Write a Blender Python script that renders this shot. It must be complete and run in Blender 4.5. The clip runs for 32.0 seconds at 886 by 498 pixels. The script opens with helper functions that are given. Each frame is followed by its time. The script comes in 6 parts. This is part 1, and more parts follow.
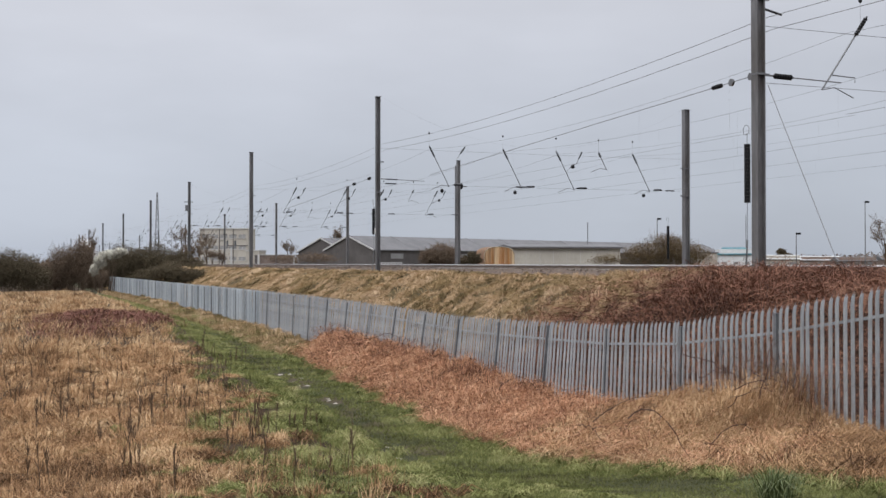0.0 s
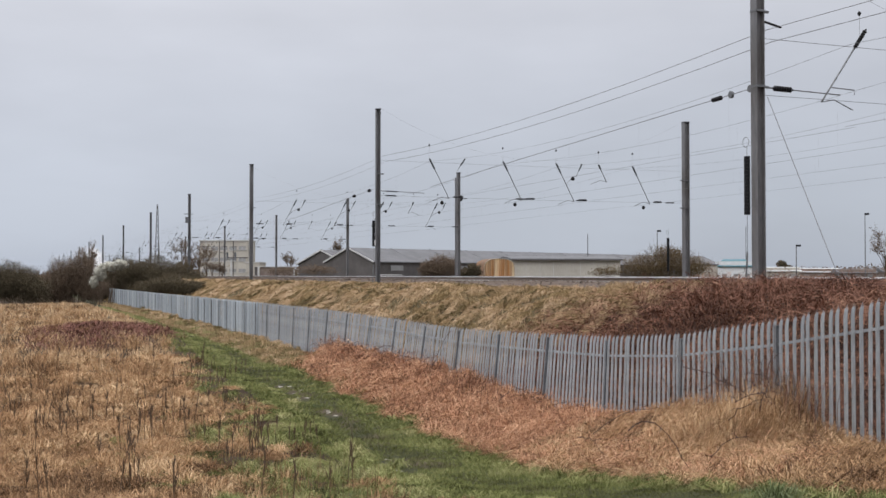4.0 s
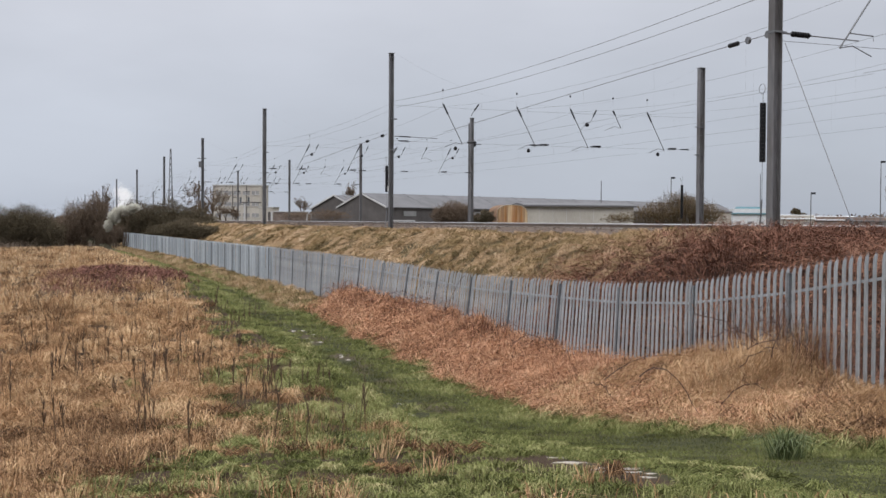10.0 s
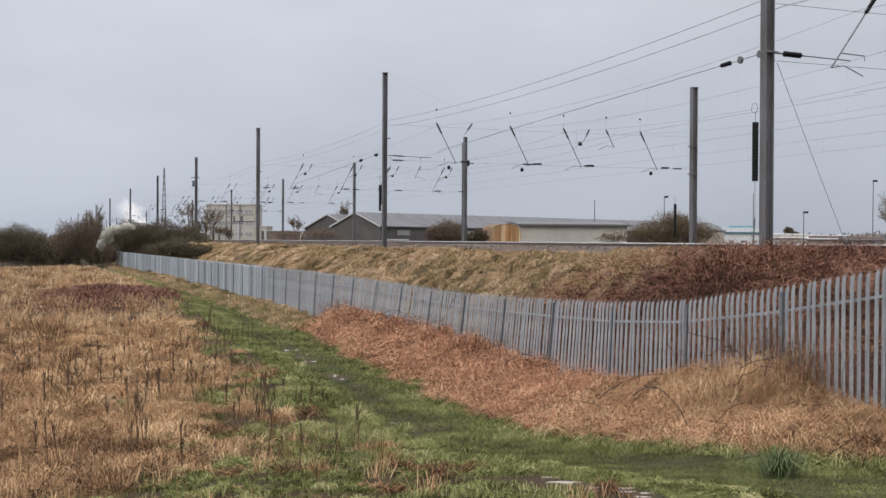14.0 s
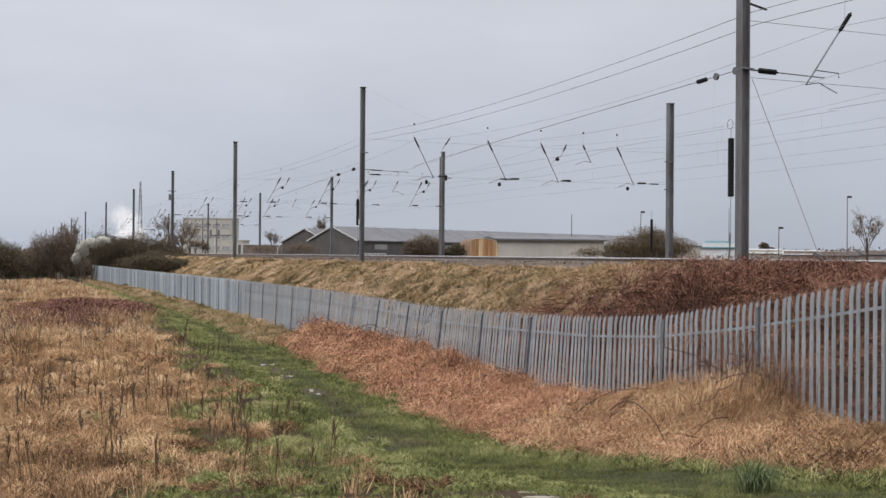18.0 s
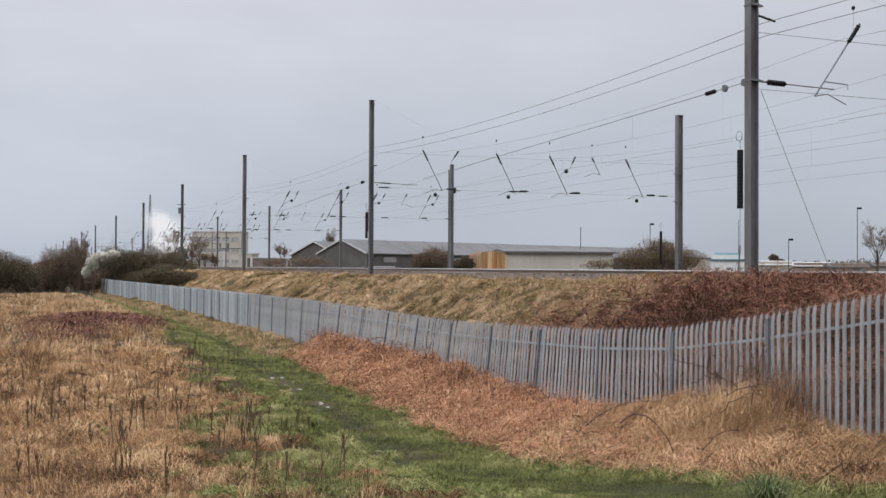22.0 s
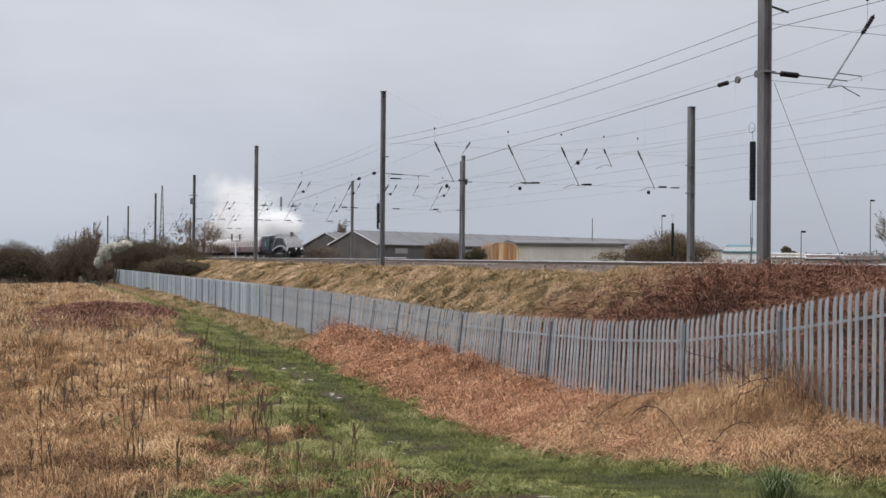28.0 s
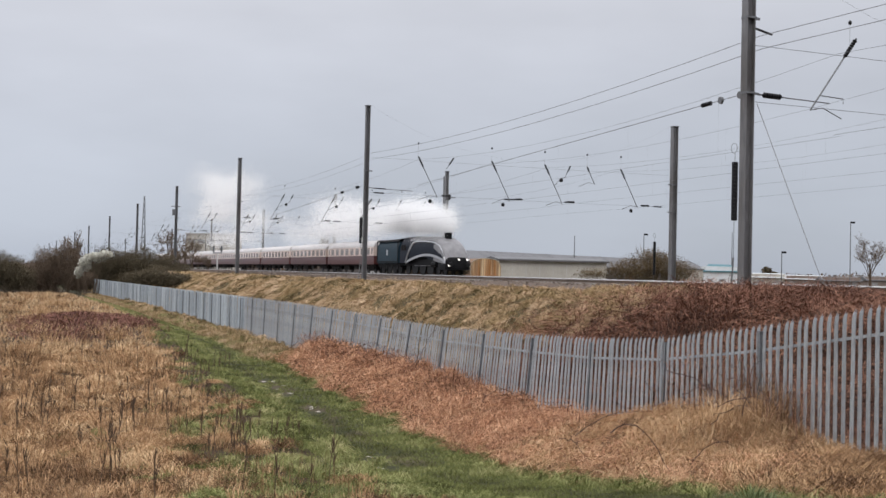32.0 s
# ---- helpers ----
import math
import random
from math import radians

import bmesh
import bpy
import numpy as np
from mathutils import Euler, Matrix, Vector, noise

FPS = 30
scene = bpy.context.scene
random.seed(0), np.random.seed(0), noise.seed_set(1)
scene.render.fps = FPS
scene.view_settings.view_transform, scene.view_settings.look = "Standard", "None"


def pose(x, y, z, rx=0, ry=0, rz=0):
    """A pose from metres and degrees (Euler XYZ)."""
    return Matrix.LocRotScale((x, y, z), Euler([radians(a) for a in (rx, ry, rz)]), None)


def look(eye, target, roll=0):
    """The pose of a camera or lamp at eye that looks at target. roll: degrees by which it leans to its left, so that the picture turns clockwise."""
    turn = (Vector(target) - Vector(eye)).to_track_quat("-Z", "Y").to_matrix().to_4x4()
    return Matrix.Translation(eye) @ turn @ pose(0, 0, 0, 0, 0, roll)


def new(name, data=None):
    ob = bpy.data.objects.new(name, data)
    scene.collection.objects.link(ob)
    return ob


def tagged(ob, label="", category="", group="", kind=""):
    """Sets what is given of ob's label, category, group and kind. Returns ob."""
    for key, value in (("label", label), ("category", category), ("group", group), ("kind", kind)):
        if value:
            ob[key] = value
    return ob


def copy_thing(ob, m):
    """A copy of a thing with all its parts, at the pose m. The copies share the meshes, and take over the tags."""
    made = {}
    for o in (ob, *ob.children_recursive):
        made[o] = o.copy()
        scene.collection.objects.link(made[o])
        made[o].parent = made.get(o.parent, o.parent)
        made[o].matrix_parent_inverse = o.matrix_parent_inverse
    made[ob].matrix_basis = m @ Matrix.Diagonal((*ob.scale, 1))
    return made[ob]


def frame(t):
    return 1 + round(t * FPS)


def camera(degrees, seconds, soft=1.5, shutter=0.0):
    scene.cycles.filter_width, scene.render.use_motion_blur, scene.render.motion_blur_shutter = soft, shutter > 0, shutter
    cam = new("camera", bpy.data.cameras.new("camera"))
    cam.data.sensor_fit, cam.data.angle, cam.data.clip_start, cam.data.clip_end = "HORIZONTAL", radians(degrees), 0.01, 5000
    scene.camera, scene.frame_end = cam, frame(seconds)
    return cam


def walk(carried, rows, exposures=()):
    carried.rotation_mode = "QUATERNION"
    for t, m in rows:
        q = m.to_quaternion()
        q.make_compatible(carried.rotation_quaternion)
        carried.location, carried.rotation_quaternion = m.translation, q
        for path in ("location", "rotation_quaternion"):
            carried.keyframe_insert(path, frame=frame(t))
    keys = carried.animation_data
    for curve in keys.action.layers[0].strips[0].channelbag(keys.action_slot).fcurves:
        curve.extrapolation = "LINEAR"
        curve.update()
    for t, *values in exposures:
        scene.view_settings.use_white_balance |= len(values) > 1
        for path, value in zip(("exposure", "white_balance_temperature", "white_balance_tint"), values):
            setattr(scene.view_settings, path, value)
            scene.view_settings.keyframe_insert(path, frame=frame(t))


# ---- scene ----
cam = camera(42.8, 32.0, soft=1.5)
EYE = (0.0, 0.0, 1.6)
# seconds, yaw, pitch, roll of the hand-held camera, which stays on one spot
ROWS = [
    (0.0, 0.004, 0.728, 0.019),
    (0.5, -0.163, 0.425, 0.074),
    (1.0, -0.428, 0.559, -0.086),
    (1.5, -0.208, 0.691, -0.046),
    (2.0, -0.421, 0.732, 0.066),
    (2.5, -0.425, 0.917, 0.069),
    (3.0, -0.110, 1.090, 0.118),
    (3.5, 0.047, 1.387, 0.089),
    (5.5, -0.294, 1.054, -0.327),
    (6.0, 0.090, 1.111, -0.177),
    (6.5, -0.129, 1.134, -0.156),
    (7.0, 0.002, 1.074, -0.088),
    (7.5, 0.463, 1.287, -0.015),
    (8.0, 0.635, 1.458, 0.137),
    (8.5, 0.401, -0.313, -0.428),
    (9.0, 0.619, -1.142, -0.357),
    (9.5, 0.822, -1.387, -0.481),
    (10.0, 0.658, -1.412, -0.322),
    (10.5, 0.551, -1.151, -0.182),
    (11.0, 0.655, -1.062, -0.161),
    (11.5, 0.437, -0.411, -0.066),
    (12.0, 0.342, -0.125, -0.293),
    (12.5, -0.163, -0.606, -0.236),
    (13.0, -0.187, -0.465, -0.227),
    (13.5, 0.203, -0.581, -0.221),
    (14.0, 0.334, -0.445, -0.289),
    (14.5, 0.225, -0.521, -0.321),
    (16.5, -0.274, -0.470, -0.468),
    (17.0, -0.216, -0.096, -0.417),
    (17.5, -0.077, 0.124, -0.306),
    (18.0, -0.813, 0.294, -0.445),
    (18.5, -0.430, 0.593, -0.542),
    (19.0, -0.492, 0.656, -0.649),
    (19.5, -0.368, 0.472, -0.461),
    (20.0, -0.481, 0.724, -0.473),
    (20.5, -0.350, 0.524, -0.401),
    (21.0, -0.164, 0.809, -0.372),
    (21.5, -0.077, 1.269, -0.194),
    (22.0, -0.353, 0.934, -0.290),
    (22.5, -0.160, 0.708, -0.219),
    (23.0, -0.277, 0.476, -0.211),
    (23.5, -0.180, 0.470, -0.075),
    (24.0, -0.420, 0.304, -0.109),
    (24.5, -0.180, 0.378, -0.030),
    (25.0, -0.103, 0.457, -0.259),
    (25.5, 0.166, 0.229, -0.437),
    (27.5, 0.033, 0.558, -0.434),
    (28.0, 0.219, 0.485, -0.449),
    (28.5, 0.306, 0.390, -0.647),
    (29.0, 0.239, 0.409, -0.932),
    (29.5, 0.602, 0.279, -0.820),
    (30.0, 0.545, 0.751, -0.887),
    (30.5, 0.230, 0.880, -1.150),
    (31.0, -0.715, 1.489, -1.527),
    (31.5, -0.247, 1.343, -1.305),
    (32.0, -0.691, 1.271, -1.328),
]
walk(cam, [(t, pose(*EYE, 90 + pitch, roll, yaw)) for t, yaw, pitch, roll in ROWS])

# ---------------------------------------------------------------- sky and light
world = bpy.data.worlds.new("overcast_sky")
scene.world = world
world.use_nodes = True
wn, wl = world.node_tree.nodes, world.node_tree.links
wn.clear()


def wnode(kind, **kw):
    n = wn.new(kind)
    for k, v in kw.items():
        n.inputs[k].default_value = v
    return n


SUN_EL, SUN_ROT = radians(38), radians(205)
tc = wn.new("ShaderNodeTexCoord")
sep = wn.new("ShaderNodeSeparateXYZ")
wl.new(tc.outputs["Generated"], sep.inputs[0])
ramp = wn.new("ShaderNodeValToRGB")
ramp.color_ramp.elements[0].position, ramp.color_ramp.elements[0].color = 0.0, (0.462, 0.507, 0.597, 1)
ramp.color_ramp.elements[1].position, ramp.color_ramp.elements[1].color = 1.0, (2.62, 2.62, 2.70, 1)
mid = ramp.color_ramp.elements.new(0.22)
mid.color = (0.650, 0.667, 0.732, 1)
wl.new(sep.outputs["Z"], ramp.inputs[0])
stretch = wn.new("ShaderNodeMapping")
stretch.inputs["Scale"].default_value = (1.6, 1.6, 5.0)
wl.new(tc.outputs["Generated"], stretch.inputs["Vector"])
cloud = wnode("ShaderNodeTexNoise", Scale=1.7, Detail=5.0, Roughness=0.5)
wl.new(stretch.outputs[0], cloud.inputs["Vector"])
cmap = wnode("ShaderNodeMapRange")
cmap.inputs["From Min"].default_value, cmap.inputs["From Max"].default_value = 0.3, 0.7
cmap.inputs["To Min"].default_value, cmap.inputs["To Max"].default_value = 0.90, 1.08
wl.new(cloud.outputs["Fac"], cmap.inputs["Value"])
cmul = wn.new("ShaderNodeVectorMath")
cmul.operation = "SCALE"
wl.new(ramp.outputs["Color"], cmul.inputs[0])
side = wnode("ShaderNodeMapRange")  # the overcast is a little brighter towards the hidden sun
side.inputs["From Min"].default_value, side.inputs["From Max"].default_value = -0.4, 0.45
side.inputs["To Min"].default_value, side.inputs["To Max"].default_value = 0.985, 0.86
wl.new(sep.outputs["X"], side.inputs["Value"])
cm2 = wn.new("ShaderNodeMath")
cm2.operation = "MULTIPLY"
wl.new(cmap.outputs["Result"], cm2.inputs[0])
wl.new(side.outputs["Result"], cm2.inputs[1])
wl.new(cm2.outputs[0], cmul.inputs["Scale"])
bg_cloud = wnode("ShaderNodeBackground", Strength=1.0)
wl.new(cmul.outputs[0], bg_cloud.inputs["Color"])
sky = wn.new("ShaderNodeTexSky")
sky.sky_type, sky.sun_disc, sky.sun_elevation, sky.sun_rotation = "NISHITA", False, SUN_EL, SUN_ROT
bg_sky = wnode("ShaderNodeBackground", Strength=0.006)
wl.new(sky.outputs[0], bg_sky.inputs["Color"])
both = wn.new("ShaderNodeAddShader")
wl.new(bg_cloud.outputs[0], both.inputs[0])
wl.new(bg_sky.outputs[0], both.inputs[1])
out = wn.new("ShaderNodeOutputWorld")
wl.new(both.outputs[0], out.inputs[0])

sun_data = bpy.data.lights.new("sun", "SUN")
sun_data.energy, sun_data.angle, sun_data.color = 0.9, radians(25), (1.0, 0.97, 0.92)
sun = new("sun", sun_data)
sun.matrix_world = look((-40, -60, 60), (0, 0, 0))
scene.view_settings.exposure = 0.0

# ---------------------------------------------------------------- materials


def mat(name, col, rough=0.8, var=0.15, scale=6.0, bump=0.15, metal=0.0, col2=None, fine=60.0, tint=None, obvar=0.0, stretchz=1.0, islvar=0.0):
    """A surface with two scales of variation. tint: (dark, light) colours that the mesh's 'tint' attribute mixes."""
    m = bpy.data.materials.new(name)
    m.use_nodes = True
    n, l = m.node_tree.nodes, m.node_tree.links
    b = n["Principled BSDF"]
    b.inputs["Roughness"].default_value, b.inputs["Metallic"].default_value = rough, metal
    t = n.new("ShaderNodeTexCoord")
    mp = n.new("ShaderNodeMapping")
    mp.inputs["Scale"].default_value = (1, 1, stretchz)
    l.new(t.outputs["Object"], mp.inputs["Vector"])
    big, small = n.new("ShaderNodeTexNoise"), n.new("ShaderNodeTexNoise")
    big.inputs["Scale"].default_value, small.inputs["Scale"].default_value = scale, fine
    big.inputs["Detail"].default_value, small.inputs["Detail"].default_value = 4, 3
    for x in (big, small):
        l.new(mp.outputs[0], x.inputs["Vector"])
    mix = n.new("ShaderNodeMix")
    mix.data_type = "RGBA"
    c2 = col2 or tuple(c * (1 - 2.2 * var) for c in col)
    mix.inputs[6].default_value, mix.inputs[7].default_value = (*c2, 1), (*col, 1)
    mr = n.new("ShaderNodeMapRange")
    mr.inputs["From Min"].default_value, mr.inputs["From Max"].default_value = 0.32, 0.66
    l.new(big.outputs["Fac"], mr.inputs["Value"])
    l.new(mr.outputs[0], mix.inputs[0])
    last = mix.outputs[2]
    if tint:
        at = n.new("ShaderNodeAttribute")
        at.attribute_name = "tint"
        ra = n.new("ShaderNodeValToRGB")
        els = ra.color_ramp.elements
        els[0].color, els[1].color = (*tint[0], 1), (*tint[-1], 1)
        for i, c in enumerate(tint[1:-1]):
            els.new((i + 1) / (len(tint) - 1)).color = (*c, 1)
        l.new(at.outputs["Fac"], ra.inputs[0])
        last = ra.outputs[0]
    hsv = n.new("ShaderNodeHueSaturation")
    l.new(last, hsv.inputs["Color"])
    vm = n.new("ShaderNodeMapRange")
    vm.inputs["To Min"].default_value, vm.inputs["To Max"].default_value = 1 - var, 1 + var
    vm.inputs["From Min"].default_value, vm.inputs["From Max"].default_value = 0.3, 0.7
    l.new(small.outputs["Fac"], vm.inputs["Value"])
    val = vm.outputs[0]
    if obvar:
        oi = n.new("ShaderNodeObjectInfo")
        om = n.new("ShaderNodeMapRange")
        om.inputs["To Min"].default_value, om.inputs["To Max"].default_value = 1 - obvar, 1 + obvar
        l.new(oi.outputs["Random"], om.inputs["Value"])
        mu = n.new("ShaderNodeMath")
        mu.operation = "MULTIPLY"
        l.new(val, mu.inputs[0])
        l.new(om.outputs[0], mu.inputs[1])
        val = mu.outputs[0]
    if islvar:
        geo = n.new("ShaderNodeNewGeometry")
        im = n.new("ShaderNodeMapRange")
        im.inputs["To Min"].default_value, im.inputs["To Max"].default_value = 1 - islvar, 1 + islvar
        l.new(geo.outputs["Random Per Island"], im.inputs["Value"])
        mi = n.new("ShaderNodeMath")
        mi.operation = "MULTIPLY"
        l.new(val, mi.inputs[0])
        l.new(im.outputs[0], mi.inputs[1])
        val = mi.outputs[0]
    l.new(val, hsv.inputs["Value"])
    l.new(hsv.outputs[0], b.inputs["Base Color"])
    if bump:
        bp = n.new("ShaderNodeBump")
        bp.inputs["Strength"].default_value, bp.inputs["Distance"].default_value = bump, 0.02
        l.new(small.outputs["Fac"], bp.inputs["Height"])
        l.new(bp.outputs[0], b.inputs["Normal"])
    return m


def glow(name, col, strength):
    m = mat(name, col, 0.3, 0.02, bump=0)
    b = m.node_tree.nodes["Principled BSDF"]
    b.inputs["Emission Color"].default_value, b.inputs["Emission Strength"].default_value = (*col, 1), strength
    return m


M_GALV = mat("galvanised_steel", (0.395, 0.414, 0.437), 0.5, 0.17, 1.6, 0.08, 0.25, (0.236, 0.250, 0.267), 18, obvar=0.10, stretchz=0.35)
# Bluer streaked copy for far pales; grazing sky sheen is put into its colour.
M_GALV_FAR = mat("galvanised_steel_streaked_sky_sheen", (0.405, 0.440, 0.470), 0.5, 0.17, 0.22, 0.08, 0.25, (0.215, 0.248, 0.276), 18, islvar=0.24, stretchz=0.3)
# Fence posts' shade behind the pales is put into this darker steel.
M_GALV_DARK = mat("shaded_post_and_head_steel", (0.19, 0.20, 0.215), 0.6, 0.15, 2, 0.1, 0.2, (0.11, 0.117, 0.127), 18)
M_MAST = mat("weathered_mast_steel", (0.155, 0.160, 0.172), 0.6, 0.14, 0.9, 0.12, 0.3, (0.070, 0.065, 0.064), 9, stretchz=0.25)
M_MAST_PALE = mat("galvanised_mast_steel", (0.20, 0.205, 0.218), 0.55, 0.16, 0.9, 0.12, 0.3, (0.10, 0.092, 0.088), 9, stretchz=0.22)
M_WIRE = mat("overhead_wire", (0.19, 0.197, 0.21), 0.5, 0.05, bump=0, metal=0.4)
M_INSUL = mat("black_insulator", (0.010, 0.010, 0.012), 0.45, 0.1, bump=0)
M_INSUL.node_tree.nodes["Principled BSDF"].inputs["Specular IOR Level"].default_value = 0.2
M_ARM = mat("registration_tube", (0.16, 0.165, 0.175), 0.5, 0.1, bump=0, metal=0.4)
M_TRIM = mat("pale_barge_board", (0.5, 0.5, 0.5), 0.7, 0.08, 1)
M_RAIL = mat("rusty_rail", (0.16, 0.12, 0.095), 0.5, 0.15, 3, 0.1, 0.5)
M_RAILTOP = mat("polished_rail_head", (0.55, 0.55, 0.56), 0.3, 0.05, 3, 0, 0.9)
M_SLEEPER = mat("concrete_sleeper", (0.33, 0.31, 0.29), 0.9, 0.15, 3)
M_BALLAST = mat("stone_ballast", (0.17, 0.145, 0.125), 0.95, 0.35, 1.5, 0.8, 0, (0.11, 0.09, 0.078), 22)

# ---------------------------------------------------------------- plan helpers
PHI = math.atan(750 / 2000)  # angle between the railway and the camera's axis
SP, CP = math.sin(PHI), math.cos(PHI)


def P(u, v, z=0.0):
    """A place from metres along the railway, metres across it, and height."""
    return (-u * SP + v * CP, u * CP + v * SP, z)


ALONG = math.degrees(math.atan2(CP, -SP))  # heading of +u
rng = np.random.default_rng(7)


class MB:
    """Collects vertices and faces of one mesh."""

    def __init__(self):
        self.v, self.f = [], []

    def add(self, vs, fs):
        o = len(self.v)
        self.v += [tuple(p) for p in vs]
        self.f += [tuple(i + o for i in q) for q in fs]
        return self

    def box(self, c, s, ch=0.0):
        """A box with its centre, size and chamfered upright edges."""
        hx, hy, hz = s[0] / 2, s[1] / 2, s[2] / 2
        ch = min(ch, hx * 0.9, hy * 0.9)
        ring = [(hx, hy)] if not ch else []
        if ch:
            ring = [(hx, hy - ch), (hx - ch, hy), (-hx + ch, hy), (-hx, hy - ch), (-hx, -hy + ch), (-hx + ch, -hy), (hx - ch, -hy), (hx, -hy + ch)]
        else:
            ring = [(hx, -hy), (hx, hy), (-hx, hy), (-hx, -hy)]
        return self.prism([(c[0] + a, c[1] + b) for a, b in ring], c[2] - hz, c[2] + hz)

    def prism(self, ring, z0, z1, m=None):
        n = len(ring)
        vs = [(a, b, z0) for a, b in ring] + [(a, b, z1) for a, b in ring]
        if m is not None:
            vs = [tuple(m @ Vector(p)) for p in vs]
        fs = [tuple(range(n - 1, -1, -1)), tuple(range(n, 2 * n))] + [(i, (i + 1) % n, n + (i + 1) % n, n + i) for i in range(n)]
        return self.add(vs, fs)

    def tube(self, pts, r, sides=6, r1=None):
        """A round bar along a line of points, tapering from r to r1."""
        pts = [Vector(p) for p in pts]
        r1 = r if r1 is None else r1
        vs, fs, n = [], [], len(pts)
        for i, p in enumerate(pts):
            d = (pts[min(i + 1, n - 1)] - pts[max(i - 1, 0)]).normalized()
            a = d.orthogonal().normalized()
            b = d.cross(a)
            rr = r + (r1 - r) * i / max(1, n - 1)
            vs += [p + (a * math.cos(k * 2 * math.pi / sides) + b * math.sin(k * 2 * math.pi / sides)) * rr for k in range(sides)]
        for i in range(n - 1):
            fs += [(i * sides + k, i * sides + (k + 1) % sides, (i + 1) * sides + (k + 1) % sides, (i + 1) * sides + k) for k in range(sides)]
        fs += [tuple(range(sides - 1, -1, -1)), tuple(range((n - 1) * sides, n * sides))]
        return self.add(vs, fs)

    def lathe(self, c, axis, prof, sides=12):
        """A turned shape: (distance along axis, radius) pairs."""
        ax = Vector(axis).normalized()
        a = ax.orthogonal().normalized()
        b = ax.cross(a)
        vs, fs, n = [], [], len(prof)
        for s, r in prof:
            vs += [Vector(c) + ax * s + (a * math.cos(k * 2 * math.pi / sides) + b * math.sin(k * 2 * math.pi / sides)) * max(r, 1e-3) for k in range(sides)]
        for i in range(n - 1):
            fs += [(i * sides + k, i * sides + (k + 1) % sides, (i + 1) * sides + (k + 1) % sides, (i + 1) * sides + k) for k in range(sides)]
        fs += [tuple(range(sides - 1, -1, -1)), tuple(range((n - 1) * sides, n * sides))]
        return self.add(vs, fs)

    def loft(self, secs, closed=True, caps=True):
        n, m = len(secs), len(secs[0])
        vs = [p for s in secs for p in s]
        fs = []
        for i in range(n - 1):
            for k in range(m if closed else m - 1):
                fs.append((i * m + k, i * m + (k + 1) % m, (i + 1) * m + (k + 1) % m, (i + 1) * m + k))
        if caps:
            fs += [tuple(range(m - 1, -1, -1)), tuple(range((n - 1) * m, n * m))]
        return self.add(vs, fs)

    def mesh(self, name, smooth=0):
        me = bpy.data.meshes.new(name)
        me.from_pydata(self.v, [], self.f)
        bm = bmesh.new()
        bm.from_mesh(me)
        bmesh.ops.recalc_face_normals(bm, faces=bm.faces)
        if smooth:
            for f in bm.faces:
                f.smooth = True
            for e in bm.edges:
                e.smooth = len(e.link_faces) == 2 and e.calc_face_angle(0) < radians(smooth)
        bm.to_mesh(me)
        bm.free()
        return me


def part(name, mb, material, parent=None, label="", m=None, smooth=0, kind=""):
    me = mb if isinstance(mb, bpy.types.Mesh) else mb.mesh(name, smooth)
    if material and not me.materials:
        me.materials.append(material)
    ob = new(name, me)
    ob.parent = parent
    if m is not None:
        ob.matrix_basis = m
    return tagged(ob, label=label, kind=kind)


def thing(name, label, category, m=None, group="", kind=""):
    e = new(name)
    e.empty_display_size = 0.2
    if m is not None:
        e.matrix_basis = m
    return tagged(e, label, category, group, kind)


def at(u, v, z, turn=0.0):
    """A pose whose +x runs along the railway away from the camera."""
    return pose(*P(u, v, z), 0, 0, ALONG + turn)


def fast_mesh(name, verts, tris, material, tint=None, smooth=False):
    """A large mesh from arrays."""
    me = bpy.data.meshes.new(name)
    nv, nt = len(verts), len(tris)
    me.vertices.add(nv)
    me.vertices.foreach_set("co", np.asarray(verts, np.float32).ravel())
    me.loops.add(nt * 3)
    me.loops.foreach_set("vertex_index", np.asarray(tris, np.int32).ravel())
    me.polygons.add(nt)
    me.polygons.foreach_set("loop_start", np.arange(0, nt * 3, 3, dtype=np.int32))
    me.update(calc_edges=True)
    if tint is not None:
        a = me.attributes.new("tint", "FLOAT", "POINT")
        a.data.foreach_set("value", np.asarray(tint, np.float32))
    me.materials.append(material)
    return me


# ---------------------------------------------------------------- ground
FENCE_V, BAY, FENCE_H = 11.02, 2.75, 2.4
TRACKS = (25.4, 30.5, 35.0, 40.2)
RAIL_Z = 1.5
FU = np.array([-60, -10, 0, 8, 12.3, 14.6, 17.3, 20.3, 24, 28.5, 34, 43, 56, 90, 152, 300, 4000])
FZ = np.array([0.3, 0.1, 0.0, -0.5, -1.1, -1.48, -1.84, -2.02, -2.1, -2.2, -2.12, -2.08, -2.1, -2.25, -2.45, -2.5, -2.5])
GZ = np.array([0.3, 0.1, 0.0, -0.5, -1.1, -1.45, -1.78, -1.92, -1.98, -2.0, -1.92, -1.78, -1.66, -1.62, -1.95, -2.2, -2.2])
FUV = np.linspace(-60, 400, 2000)
GZS = np.convolve(np.pad(np.interp(FUV, FU, GZ), 6, mode="edge"), np.ones(13) / 13, "valid")
FZS = np.convolve(np.pad(np.interp(FUV, FU, FZ), 6, mode="edge"), np.ones(13) / 13, "valid")


def fnoise(x, y, seed=0):
    """Cheap rolling noise, about -1 to 1."""
    s = seed * 1.7
    return (np.sin(x * 1.0 + 1.3 * np.sin(y * 0.7 + s)) + np.sin(y * 1.3 + 1.1 * np.sin(x * 0.9 + 2 * s) + s) + np.sin((x + y) * 0.61 + s * 3)) / 3


def smooth01(x):
    x = np.clip(x, 0, 1)
    return x * x * (3 - 2 * x)


